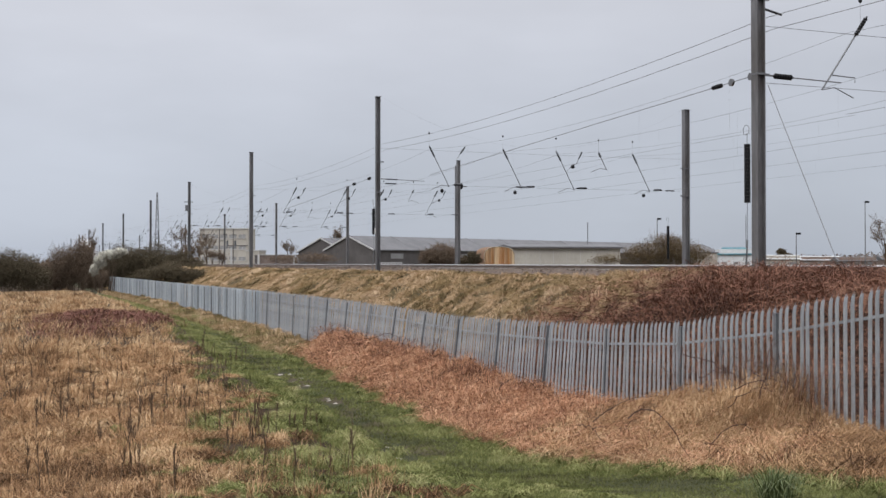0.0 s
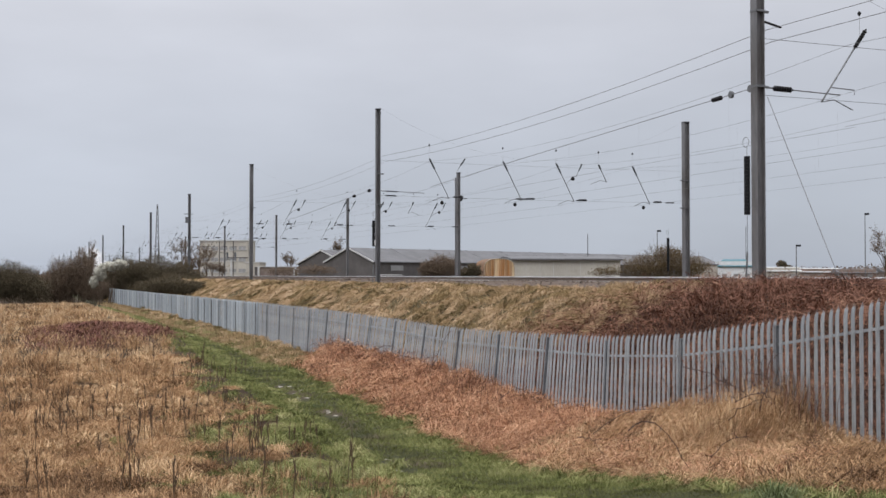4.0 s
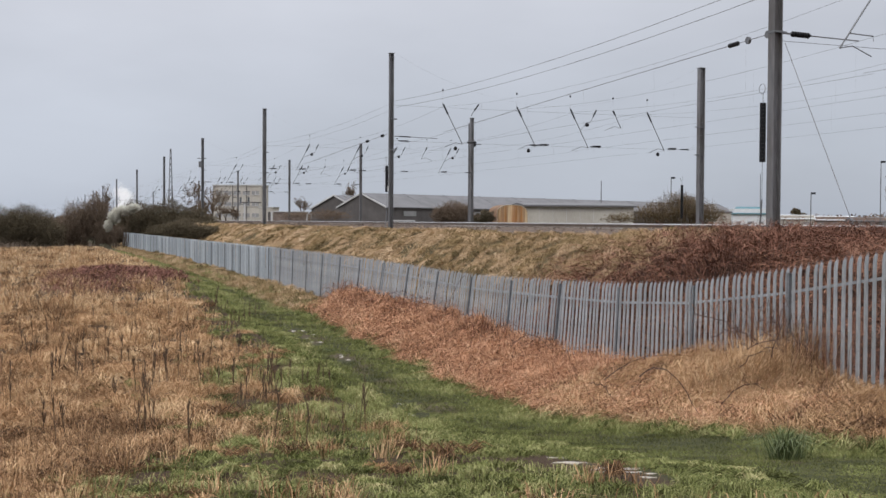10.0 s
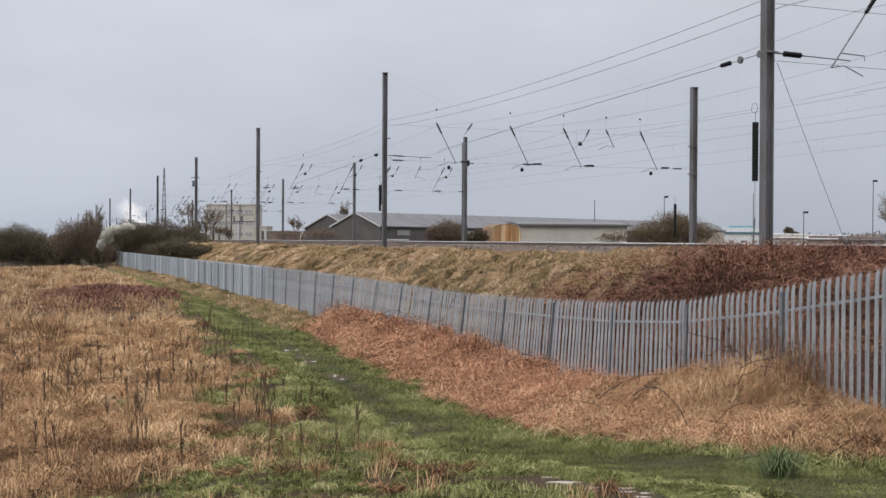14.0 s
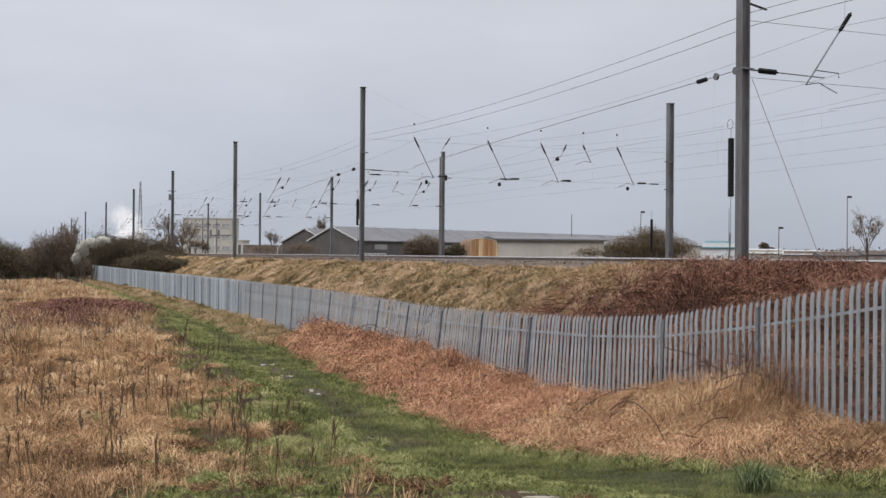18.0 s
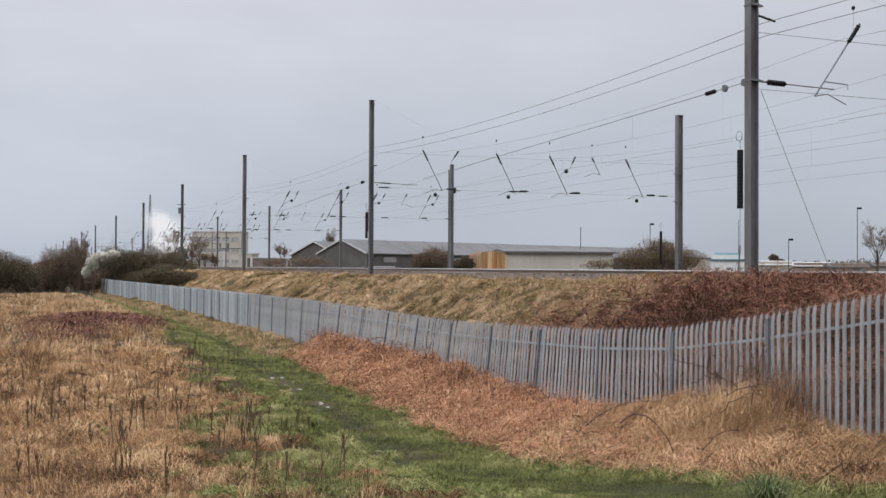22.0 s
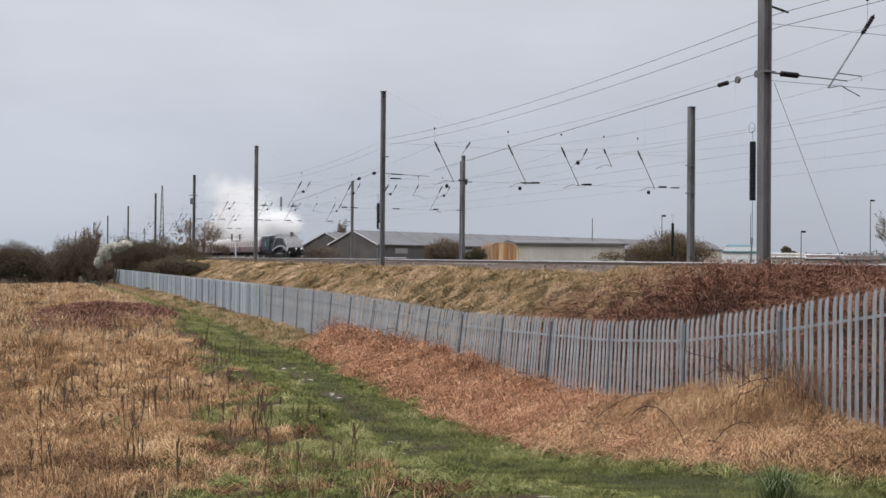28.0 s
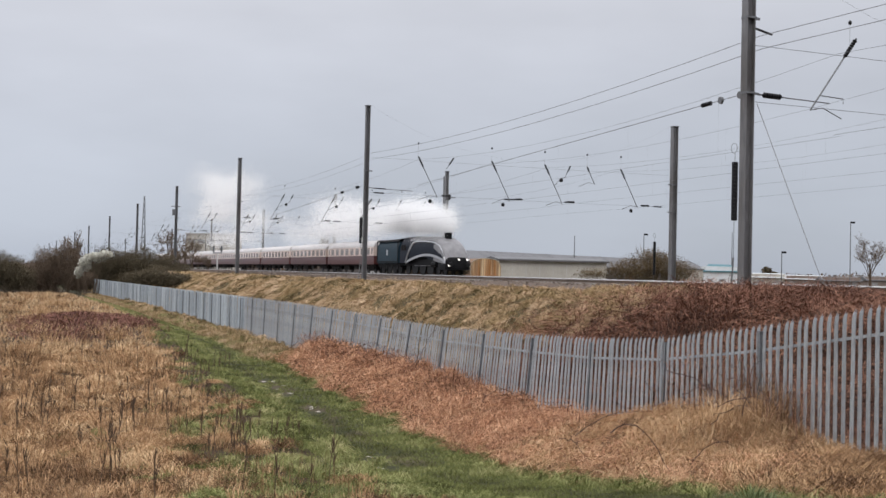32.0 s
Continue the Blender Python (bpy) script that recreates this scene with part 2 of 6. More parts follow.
def height(u, v):
    u, v = np.asarray(u, float), np.asarray(v, float)
    f = np.interp(u, FUV, GZS)
    rough = 0.07 * fnoise(u * 0.55, v * 0.55) + 0.035 * fnoise(u * 1.7, v * 1.9, 2)
    path = np.exp(-((v - path_mid(u)) / 1.2) ** 2)
    f = f + rough * (1 - 0.75 * path) - 0.10 * path
    # low hummock with dark dead growth in the field
    f = f + 0.45 * np.exp(-((u - 64) / 8) ** 2 - ((v - 4.4 - 0.08 * (u - 64)) / 3.0) ** 2)
    # lumpy tussocks of the meadow
    off = smooth01((path_mid(u) - path_half(u) - 0.3 - v) / 1.2) * (1 - smooth01((u - 40) / 12)) * smooth01((u - 7) / 3)
    f = f + off * (0.07 * fnoise(u * 4.3, v * 4.1, 11) + 0.05 * fnoise(u * 7.7, v * 7.1, 13))
    # thatch heaped against the fence
    f = f + heap(u, v) * (1 + 0.16 * fnoise(u * 3.1, v * 3.3, 17) + 0.10 * fnoise(u * 6.5, v * 6.1, 19))
    bank = smooth01((v - 12.0) / 7.2)
    top = 0.87 + 0.24 * smooth01((37 - u) / 7) * smooth01((22.6 - v) / 1.5) + 0.05 * fnoise(u * 0.4, v * 0.4, 3)
    z = f * (1 - bank) + top * bank + (0.10 * fnoise(u * 0.9, v * 1.3, 5) + 0.09 * fnoise(u * 2.3, v * 2.6, 15) + 0.16 * smooth01((30 - u) / 5) * fnoise(u * 1.3, v * 1.5, 25)) * smooth01((v - 12.2) / 1.5) * (1 - smooth01((v - 18.5) / 2.5))
    bal = smooth01((v - 23.0) / 0.9) * (1 - smooth01((v - 42.2) / 0.9))
    return z + 0.44 * bal


def reed_edge(u):
    """Where the path's turf gives way to the dead growth along the fence."""
    return np.interp(u, [6, 9.6, 11, 12, 15, 18.4, 21.7, 24.4, 31, 40, 46, 60], [8.75, 8.65, 8.6, 8.5, 8.5, 8.65, 8.7, 8.8, 9.15, 9.5, 9.7, 9.8])


def heap(u, v):
    """Height of the dead growth heaped against the fence."""
    e = reed_edge(u)
    top = np.interp(u, [9, 11.8, 12.6, 13.4, 14.1, 16, 19, 22, 26, 30, 38, 40.6, 42.2, 60], [0.0, 0.02, 0.10, 0.28, 0.68, 0.72, 0.62, 0.66, 0.8, 0.86, 0.84, 0.7, 0.05, 0])
    return top * smooth01(0.08 + 0.92 * (v - e) / (10.9 - e)) * (v > e) * (1 - smooth01((v - 11.0) / 0.8))


def mauve_at(u, v):
    """Where the dead low growth stands in the field."""
    return np.exp(-((u - 62) / 8.5) ** 2 - ((v - 4.0 - 0.10 * (u - 62)) / 3.1) ** 2) * (0.85 + 0.4 * fnoise(u * 0.5, v * 0.8, 7))


def path_mid(u):
    return np.interp(u, [6, 12, 15.5, 21.4, 26.5, 31, 38, 49, 68, 100], [6.9, 7.0, 7.1, 7.35, 7.65, 7.95, 8.2, 8.5, 9.0, 9.3])


def path_half(u):
    return np.interp(u, [6, 12, 21, 31, 40, 60], [1.45, 1.4, 1.3, 1.25, 1.35, 0.8])


def ground_at(x, y):
    """Where the bearing (x, y) of the first view meets the ground, as u, v."""
    d = np.linspace(7, 160, 6000)
    X = (x - 784) * d / 2000
    uu, vv = -X * SP + d * CP, X * CP + d * SP
    i = int(np.argmax(1.6 - (y - 466) * d / 2000 <= height(uu, vv)))
    return float(uu[i]), float(vv[i])


MUDS = ((540, 684, 0.2, 0.14), (520, 672, 0.16, 0.14), (592, 712, 0.26, 0.12), (578, 704, 0.12, 0.08), (500, 660, 0.2, 0.15), (946, 888, 0.24, 0.07), (990, 894, 0.30, 0.08), (1040, 902, 0.32, 0.08), (1090, 910, 0.28, 0.07), (1130, 915, 0.2, 0.05), (690, 795, 0.22, 0.05), (725, 808, 0.16, 0.05))
MUD_AT = [(P(*ground_at(x, y)), rx, ry) for x, y, rx, ry in MUDS]


def off_mud(u, v):
    """True where no wet mud lies."""
    X, Y = -u * SP + v * CP, u * CP + v * SP
    ok = np.ones(len(u), bool)
    for q, rx, ry in MUD_AT:
        ok &= ((X - q[0]) / (rx * 1.05)) ** 2 + ((Y - q[1] + 0.30) / (ry * 2.2 + 0.42)) ** 2 > rng.uniform(0.5, 1.1, len(u))
    return ok


# Soil and thatch tints are deepened: shade between the tufts put into the colour.
M_GROUND = mat("meadow_soil_and_thatch", (0.20, 0.135, 0.075), 0.95, 0.25, 1.2, 0.6, 0, (0.13, 0.085, 0.05), 25,
               tint=((0.046, 0.030, 0.018), (0.042, 0.043, 0.021), (0.066, 0.053, 0.034), (0.075, 0.058, 0.030), (0.030, 0.017, 0.012), (0.125, 0.096, 0.080)))
us = np.concatenate([np.linspace(-400, -20, 12), np.arange(-16, 7, 0.5), np.arange(7, 46, 0.22), np.arange(46, 60, 0.5), np.arange(60, 180, 1.5), np.geomspace(181, 4000, 40)])
vs_ = np.concatenate([np.linspace(-1500, -60, 16), np.arange(-56, -20, 2.0), np.arange(-20, -6, 0.5), np.arange(-6, 12, 0.22), np.arange(12, 24, 0.4), np.arange(24, 48, 0.75), np.geomspace(50, 3000, 30)])
U, V = np.meshgrid(us, vs_, indexing="ij")
Z = height(U, V)
XY = np.stack([-U * SP + V * CP, U * CP + V * SP, Z], -1).reshape(-1, 3)
nu, nv = U.shape
idx = np.arange(nu * nv).reshape(nu, nv)
quads = np.stack([idx[:-1, :-1], idx[1:, :-1], idx[1:, 1:], idx[:-1, 1:]], -1).reshape(-1, 4)
tris = np.concatenate([quads[:, [0, 2, 1]], quads[:, [0, 3, 2]]])


def soil_tint(u, v):
    """0 straw, .2 green turf, .4 mud, .6 bank grass, .8 bramble litter, 1 ballast"""
    t = np.zeros_like(u)
    d = np.abs(v - path_mid(u)) / path_half(u)
    t = np.where(d < 1.25, 0.2, t)
    t = np.where((d < 0.28) & (fnoise(u * 2.1, v * 2.6, 4) > 0.15), 0.4, t)
    t = np.where(v > 11.5, 0.6, t)
    t = np.where((v > 11.5) & (u < 32.5 - 0.7 * (v - 15)), 0.8, t)
    t = np.where(v > 20.6, 1.0, t)
    t = np.where(v > 44, 0.6, t)
    return t


ground = new("ground", fast_mesh("ground", XY, tris, M_GROUND, soil_tint(U, V).ravel()))
tagged(ground, "rough winter meadow rising to a grassy railway embankment", "ground", kind="structure")
for p in ground.data.polygons:
    p.use_smooth = True


# ---------------------------------------------------------------- growth


def blades(u, v, h, w, tint, bend, lift=0.0, flop=None, bent=22.0):
    """Blades at places of the plan, bent where they stand nearer than a distance along it, as arrays."""
    n = len(u)
    z = height(u, v) + lift
    base = np.stack([-u * SP + v * CP, u * CP + v * SP, z - 0.02], -1)
    a = rng.uniform(0, 2 * np.pi, n) if flop is None else flop + rng.normal(0, 0.9, n)
    dirn = np.stack([np.cos(a), np.sin(a), np.zeros(n)], -1)
    s = rng.uniform(0, 2 * np.pi, n)
    side = np.stack([np.cos(s), np.sin(s), np.zeros(n)], -1) * (w / 2)[:, None]
    upv = np.array([0, 0, 1.0])
    b = bend
    mid = base + (dirn * (0.28 * b)[:, None] + upv * 0.6) * h[:, None]
    tip = base + (dirn * (0.95 * b)[:, None] + upv * (1 - 0.45 * b)[:, None]) * h[:, None]
    nb = u < bent
    k = int(nb.sum())
    plain = base + (dirn * (0.75 * b)[:, None] + upv * np.maximum(1 - 0.3 * b, 0.5)[:, None]) * h[:, None]
    tip = np.where(nb[:, None], tip, plain + side * 0.6)
    ver = np.concatenate([np.stack([base - side, base + side, mid - side * 0.8, mid + side * 0.8, tip], 1)[nb].reshape(-1, 3),
                          np.stack([base - side * 1.65, base + side * 1.65, tip], 1)[~nb].reshape(-1, 3)])
    o = (np.arange(k) * 5)[:, None]
    far = 5 * k + np.arange(3 * (n - k)).reshape(-1, 3)
    tr = np.concatenate([o + np.array([[0, 1, 3]]), o + np.array([[0, 3, 2]]), o + np.array([[2, 3, 4]]), far])
    tint = np.asarray(tint)
    return ver, tr, np.concatenate([np.repeat(tint[nb], 5), np.repeat(tint[~nb], 3)])


def scatter(n, u0, u1, v0, v1, power=1.6):
    """Places in a stretch of the plan, thinning out along it."""
    r = rng.uniform(0, 1, n)
    k = 1 - power
    u = (u0 ** k + r * (u1 ** k - u0 ** k)) ** (1 / k)
    return u, rng.uniform(v0, v1, n)


def stuff(name, arrays, material, label, category):
    off, vv, tt, ti = 0, [], [], []
    for a, b, c in arrays:
        vv.append(a), tt.append(b + off), ti.append(c)
        off += len(a)
    ob = new(name, fast_mesh(name, np.concatenate(vv), np.concatenate(tt), material, np.concatenate(ti)))
    return tagged(ob, label, category, kind="stuff")


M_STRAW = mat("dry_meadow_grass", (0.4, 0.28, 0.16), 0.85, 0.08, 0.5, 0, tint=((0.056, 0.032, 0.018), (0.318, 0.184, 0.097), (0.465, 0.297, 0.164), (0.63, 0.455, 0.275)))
M_SALMON = mat("dry_reed_grass", (0.45, 0.27, 0.16), 0.85, 0.08, 0.5, 0, tint=((0.095, 0.044, 0.029), (0.48, 0.252, 0.150), (0.63, 0.370, 0.225), (0.76, 0.53, 0.35)))
M_GREEN = mat("green_turf", (0.12, 0.15, 0.05), 0.8, 0.1, 0.5, 0, tint=((0.046, 0.050, 0.017), (0.145, 0.158, 0.052), (0.255, 0.268, 0.105), (0.40, 0.36, 0.19)))
M_BANK = mat("bank_grass", (0.3, 0.24, 0.1), 0.85, 0.1, 0.5, 0, tint=((0.105, 0.080, 0.038), (0.275, 0.196, 0.098), (0.40, 0.280, 0.166), (0.54, 0.40, 0.265)))
M_GOLD = mat("dry_tall_grass", (0.42, 0.26, 0.15), 0.85, 0.08, 0.5, 0, tint=((0.075, 0.041, 0.024), (0.350, 0.212, 0.115), (0.475, 0.308, 0.173), (0.64, 0.455, 0.275)))
M_BRAMBLE = mat("dead_bramble", (0.15, 0.08, 0.06), 0.8, 0.12, 0.5, 0, tint=((0.038, 0.018, 0.012), (0.140, 0.064, 0.043), (0.255, 0.126, 0.085), (0.40, 0.23, 0.152)))
M_MAUVE = mat("mauve_dead_growth", (0.13, 0.07, 0.06), 0.85, 0.1, 0.5, 0, tint=((0.065, 0.030, 0.023), (0.165, 0.075, 0.058), (0.26, 0.135, 0.10)))
for m_ in (M_GROUND, M_STRAW, M_GOLD, M_SALMON, M_GREEN, M_BANK, M_BRAMBLE, M_MAUVE):
    m_.node_tree.nodes["Principled BSDF"].inputs["Specular IOR Level"].default_value = 0.12
M_STALK = mat("dead_stalk", (0.10, 0.060, 0.034), 0.85, 0.2, 5, 0.1)


def clump(u, v, scale, seed, lo=0.0):
    """Patchy cover, 0 to 1."""
    return np.clip(0.5 + 0.5 * fnoise(u * scale, v * scale, seed) + 0.35 * fnoise(u * scale * 2.7, v * scale * 2.7, seed + 3), lo, 1)


def far_w(u):
    return np.clip(u / 22.0, 0.75, 6.0)


def tussocks(uc, vc, k, rad, h, w, tint, bend=(0.35, 1.1), spread=1.0, jitter=0.13, bent=20.0, lean=None):
    """Tufts: k blades about each place, splaying outwards and flopping over, or leaning one way."""
    n = len(uc)
    a = rng.uniform(0, 2 * np.pi, (n, k))
    r = np.abs(rng.normal(0, 1, (n, k))) * np.asarray(rad)[:, None]
    u = (uc[:, None] + r * np.cos(a)).ravel()
    v = (vc[:, None] + r * np.sin(a)).ravel()
    wind = rng.uniform(0, 2 * np.pi, n) if lean is None else lean + rng.normal(0, 0.3, n)
    out = np.arctan2(-np.cos(a) * 0 + (np.cos(a) * CP + np.sin(a) * SP), (-np.cos(a) * SP + np.sin(a) * CP))
    flop = np.where(rng.uniform(0, 1, (n, k)) < (0.6 if lean is None else 0.2), out, wind[:, None]).ravel()
    hh = (np.asarray(h)[:, None] * rng.uniform(0.45, 1.15, (n, k))).ravel()
    tt = np.clip(np.asarray(tint)[:, None] + rng.normal(0, jitter, (n, k)), 0, 1).ravel()
    ww = np.broadcast_to(np.asarray(w)[:, None], (n, k)).ravel() * rng.uniform(0.6, 1.5, n * k)
    return blades(u, v, hh, ww, tt, rng.uniform(*bend, n * k) * spread, 0.0, flop, bent)


def drape(uc, vc, k, R, H, w, tint, wind=None, jitter=0.12, loose=1.1):
    """Flopped tufts: k blades about each place rise to its crown and hang over to the ground round it."""
    n = len(uc)
    R, H, w, tint = (np.broadcast_to(np.asarray(q, float), (n,)) for q in (R, H, w, tint))
    a = rng.uniform(0, 2 * np.pi, (n, k)) if wind is None else wind + rng.normal(0, 0.35, (n, 1)) + rng.normal(0, loose, (n, k))
    b = rng.uniform(0, 2 * np.pi, (n, k))
    r0 = 0.38 * np.sqrt(rng.uniform(0, 1, (n, k))) * R[:, None]
    x0 = (-uc * SP + vc * CP)[:, None] + r0 * np.cos(b)
    y0 = (uc * CP + vc * SP)[:, None] + r0 * np.sin(b)
    L = R[:, None] * rng.uniform(0.55, 1.25, (n, k))
    dx, dy = np.cos(a), np.sin(a)
    bow = rng.normal(0, 0.16, (n, k)) * L

    def place(f, g):
        x, y = x0 + dx * L * f - dy * bow * g, y0 + dy * L * f + dx * bow * g
        return x, y, height(-x * SP + y * CP, x * CP + y * SP)

    h = H[:, None] * rng.uniform(0.55, 1.15, (n, k))
    xb, yb, zb = place(0.0, 0.0)
    xm, ym, zm = place(0.5, 1.0)
    xt, yt, zt = place(1.0, 0.0)
    base = np.stack([xb, yb, zb + h * 0.25], -1).reshape(-1, 3)
    mid = np.stack([xm, ym, zm + h], -1).reshape(-1, 3)
    tip = np.stack([xt, yt, zt + h * rng.uniform(0.05, 0.4, (n, k))], -1).reshape(-1, 3)
    q = rng.uniform(0, np.pi, (n, k))
    side = np.stack([-dy * np.cos(q), dx * np.cos(q), np.sin(q)], -1).reshape(-1, 3) * (np.broadcast_to(w[:, None], (n, k)) * rng.uniform(0.35, 0.75, (n, k))).reshape(-1, 1)
    ver = np.stack([base - side, base + side, mid - side, mid + side, tip], 1).reshape(-1, 3)
    o = (np.arange(n * k) * 5)[:, None]
    tr = np.concatenate([o + np.array([[0, 1, 3]]), o + np.array([[0, 3, 2]]), o + np.array([[2, 3, 4]])])
    tt = np.clip(tint[:, None] + rng.normal(0, jitter, (n, k)), 0, 1).ravel()
    return ver, tr, np.repeat(tt, 5)


def greenness(u, v):
    """How far green turf takes over from straw beside the path."""
    d = path_mid(u) - path_half(u) - v
    wide = np.interp(u, [6, 12, 15, 20, 40, 90], [7.0, 4.8, 3.6, 2.7, 1.4, 0.6])
    g = smooth01(1.3 - 0.9 * d / wide) * (0.2 + 0.8 * smooth01((clump(u, v, 0.8, 1) - 0.25 + 0.4 * smooth01(1 - d / 1.0)) / 0.4))
    fore = smooth01((17.5 - u) / 2.5) * smooth01((v - np.interp(u, [10, 14, 17, 19], [-1.5, 0.2, 2.4, 4.0])) / 2.0) * (0.25 + 0.75 * smooth01((clump(u, v, 1.3, 6) - 0.25) / 0.35))
    patches = smooth01((30 - u) / 6) * smooth01((v - 0.4) / 2.0) * smooth01((clump(u, v, 1.1, 12) - 0.50) / 0.16) * 0.8
    fore = np.maximum(fore, patches)
    return np.clip(np.maximum(g, fore), 0, 1)


short = lambda u: 0.5 + 0.5 * smooth01((u - 10.5) / 7)  # trodden and grazed short nearby

# straw of the field: loose blades, upright tufts, then flopped tussocks
u, v = scatter(150000, 6.5, 150, -24, 9.0, 1.45)
keep = (v > -0.22 * u - 8) & (v < path_mid(u) - path_half(u) * rng.uniform(0.35, 1.2, len(u)))
keep &= rng.uniform(0, 1, len(u)) > greenness(u, v) * 1.4
keep &= rng.uniform(0, 1, len(u)) > mauve_at(u, v) * 1.1
u, v = u[keep], v[keep]
c = clump(u, v, 0.8, 8)
# Tint pales with distance and darkens nearby: haze and hollow shade put into colour.
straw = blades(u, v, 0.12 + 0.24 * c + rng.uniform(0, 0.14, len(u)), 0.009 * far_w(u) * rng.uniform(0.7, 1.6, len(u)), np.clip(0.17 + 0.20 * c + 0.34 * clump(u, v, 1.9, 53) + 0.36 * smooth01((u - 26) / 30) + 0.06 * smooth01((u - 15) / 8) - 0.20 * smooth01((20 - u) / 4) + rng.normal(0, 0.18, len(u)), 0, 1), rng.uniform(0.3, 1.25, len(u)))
u, v = scatter(5200, 7, 140, -24, 8.5, 1.6)
keep = (v > -0.22 * u - 8) & (v < path_mid(u) - path_half(u)) & (rng.uniform(0, 1, len(u)) > greenness(u, v) * 1.3)
keep &= rng.uniform(0, 1, len(u)) > mauve_at(u, v) * 1.1
u, v = u[keep], v[keep]
big = np.clip(u / 25, 0.8, 2.5)
straw_t = tussocks(u, v, 38, 0.13 * big, (0.26 + 0.30 * clump(u, v, 0.5, 15)) * np.clip(big, 0.9, 1.3), 0.009 * far_w(u), np.clip(0.22 + 0.5 * clump(u, v, 0.33, 18) + rng.normal(0, 0.22, len(u)), 0, 1))
u, v = scatter(2300, 8.5, 46, -11, 7.2, 1.45)
keep = (v > -0.25 * u - 3) & (v < path_mid(u) - path_half(u) - 0.1) & (rng.uniform(0, 1, len(u)) > greenness(u, v) * 1.1)
u, v = u[keep], v[keep]
# Nearby patches of dark tussocks: the shade of hollows put into their tint.
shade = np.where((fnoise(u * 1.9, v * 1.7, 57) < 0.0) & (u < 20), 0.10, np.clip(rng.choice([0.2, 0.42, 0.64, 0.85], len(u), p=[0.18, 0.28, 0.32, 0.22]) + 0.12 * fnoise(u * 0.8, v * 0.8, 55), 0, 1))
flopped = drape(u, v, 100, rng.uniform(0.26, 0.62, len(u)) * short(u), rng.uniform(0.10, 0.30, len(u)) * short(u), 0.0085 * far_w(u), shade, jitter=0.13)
u, v = rng.uniform(-7, 7, 14000), rng.uniform(-9, 6.0, 14000)
around = blades(u, v, 0.10 + 0.16 * clump(u, v, 0.9, 91) + rng.uniform(0, 0.08, len(u)), np.full(len(u), 0.012), np.clip(0.1 + 0.6 * clump(u, v, 1.9, 93) + rng.normal(0, 0.15, len(u)), 0, 1), rng.uniform(0.5, 1.3, len(u)))
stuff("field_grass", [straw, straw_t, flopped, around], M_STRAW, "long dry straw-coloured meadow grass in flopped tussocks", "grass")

# brown dead stems standing in drifts above the straw
u, v = scatter(30000, 13, 60, -20, 7.5, 1.3)
keep = (v > -0.22 * u - 6) & (v < path_mid(u) - 2.2) & (rng.uniform(0, 1, len(u)) < 1.3 * (clump(u, v * 1.6, 0.9, 41) - 0.38))
u, v = u[keep], v[keep]
stems_ = blades(u, v, 0.35 + 0.5 * rng.uniform(0, 1, len(u)), 0.006 * far_w(u), np.clip(rng.normal(0.17, 0.13, len(u)), 0, 1), rng.uniform(0.0, 0.35, len(u)))
stuff("dead_stems", [stems_], M_STRAW, "thin brown dead weed stems standing in drifts", "dead plants")

# green turf of the trodden path and its edges
u, v = scatter(190000, 6.5, 130, 0, 1, 1.5)
v = path_mid(u) + (v * 2 - 1) * path_half(u) * 1.25
d = np.abs(v - path_mid(u)) / path_half(u)
worn = np.exp(-((v - path_mid(u) + 0.25 * np.sin(u * 0.35)) / 0.36) ** 2) * (0.45 + 0.55 * clump(u, v, 2.9, 4))
keep = (rng.uniform(0, 1, len(u)) > worn * (0.30 + 0.38 * smooth01((u - 14) / 8))) & off_mud(u, v) & (v < reed_edge(u) + 0.25)
u, v, d, worn = u[keep], v[keep], d[keep], worn[keep]
c = clump(u, v, 1.5, 2, 0.1)
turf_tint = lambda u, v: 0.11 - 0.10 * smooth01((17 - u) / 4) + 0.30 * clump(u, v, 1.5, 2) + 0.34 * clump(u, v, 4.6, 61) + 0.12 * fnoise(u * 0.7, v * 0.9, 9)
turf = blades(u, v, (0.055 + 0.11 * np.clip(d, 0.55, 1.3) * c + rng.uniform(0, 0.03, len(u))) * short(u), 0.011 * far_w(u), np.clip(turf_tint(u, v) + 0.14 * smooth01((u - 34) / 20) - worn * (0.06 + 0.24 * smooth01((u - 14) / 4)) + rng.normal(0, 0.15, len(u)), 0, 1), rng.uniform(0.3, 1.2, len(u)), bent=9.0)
u, v = scatter(4600, 6.5, 80, -6, 8.5, 1.6)
keep = (rng.uniform(0, 1, len(u)) < greenness(u, v) * 1.2) & (v < path_mid(u) - path_half(u) * 0.7) & off_mud(u, v)
u, v = u[keep], v[keep]
tufts = tussocks(u, v, 34, 0.13 * np.clip(u / 25, 0.8, 2), (0.12 + 0.22 * clump(u, v, 1.1, 5)) * short(u), 0.010 * far_w(u), np.clip(turf_tint(u, v) + rng.normal(0.06, 0.2, len(u)), 0, 1), jitter=0.16)
u, v = scatter(62000, 6.5, 60, -6, 8.5, 1.5)
keep = (rng.uniform(0, 1, len(u)) < greenness(u, v) * 1.2) & (v < path_mid(u) - path_half(u) * 0.8) & off_mud(u, v)
u, v = u[keep], v[keep]
loose_green = blades(u, v, (0.07 + 0.13 * clump(u, v, 1.3, 97) + rng.uniform(0, 0.05, len(u))) * short(u), 0.011 * far_w(u), np.clip(turf_tint(u, v) + 0.05 + rng.normal(0, 0.17, len(u)), 0, 1), rng.uniform(0.3, 1.2, len(u)), bent=10.0)
u, v = scatter(1500, 7.5, 40, -4, 8.6, 1.5)
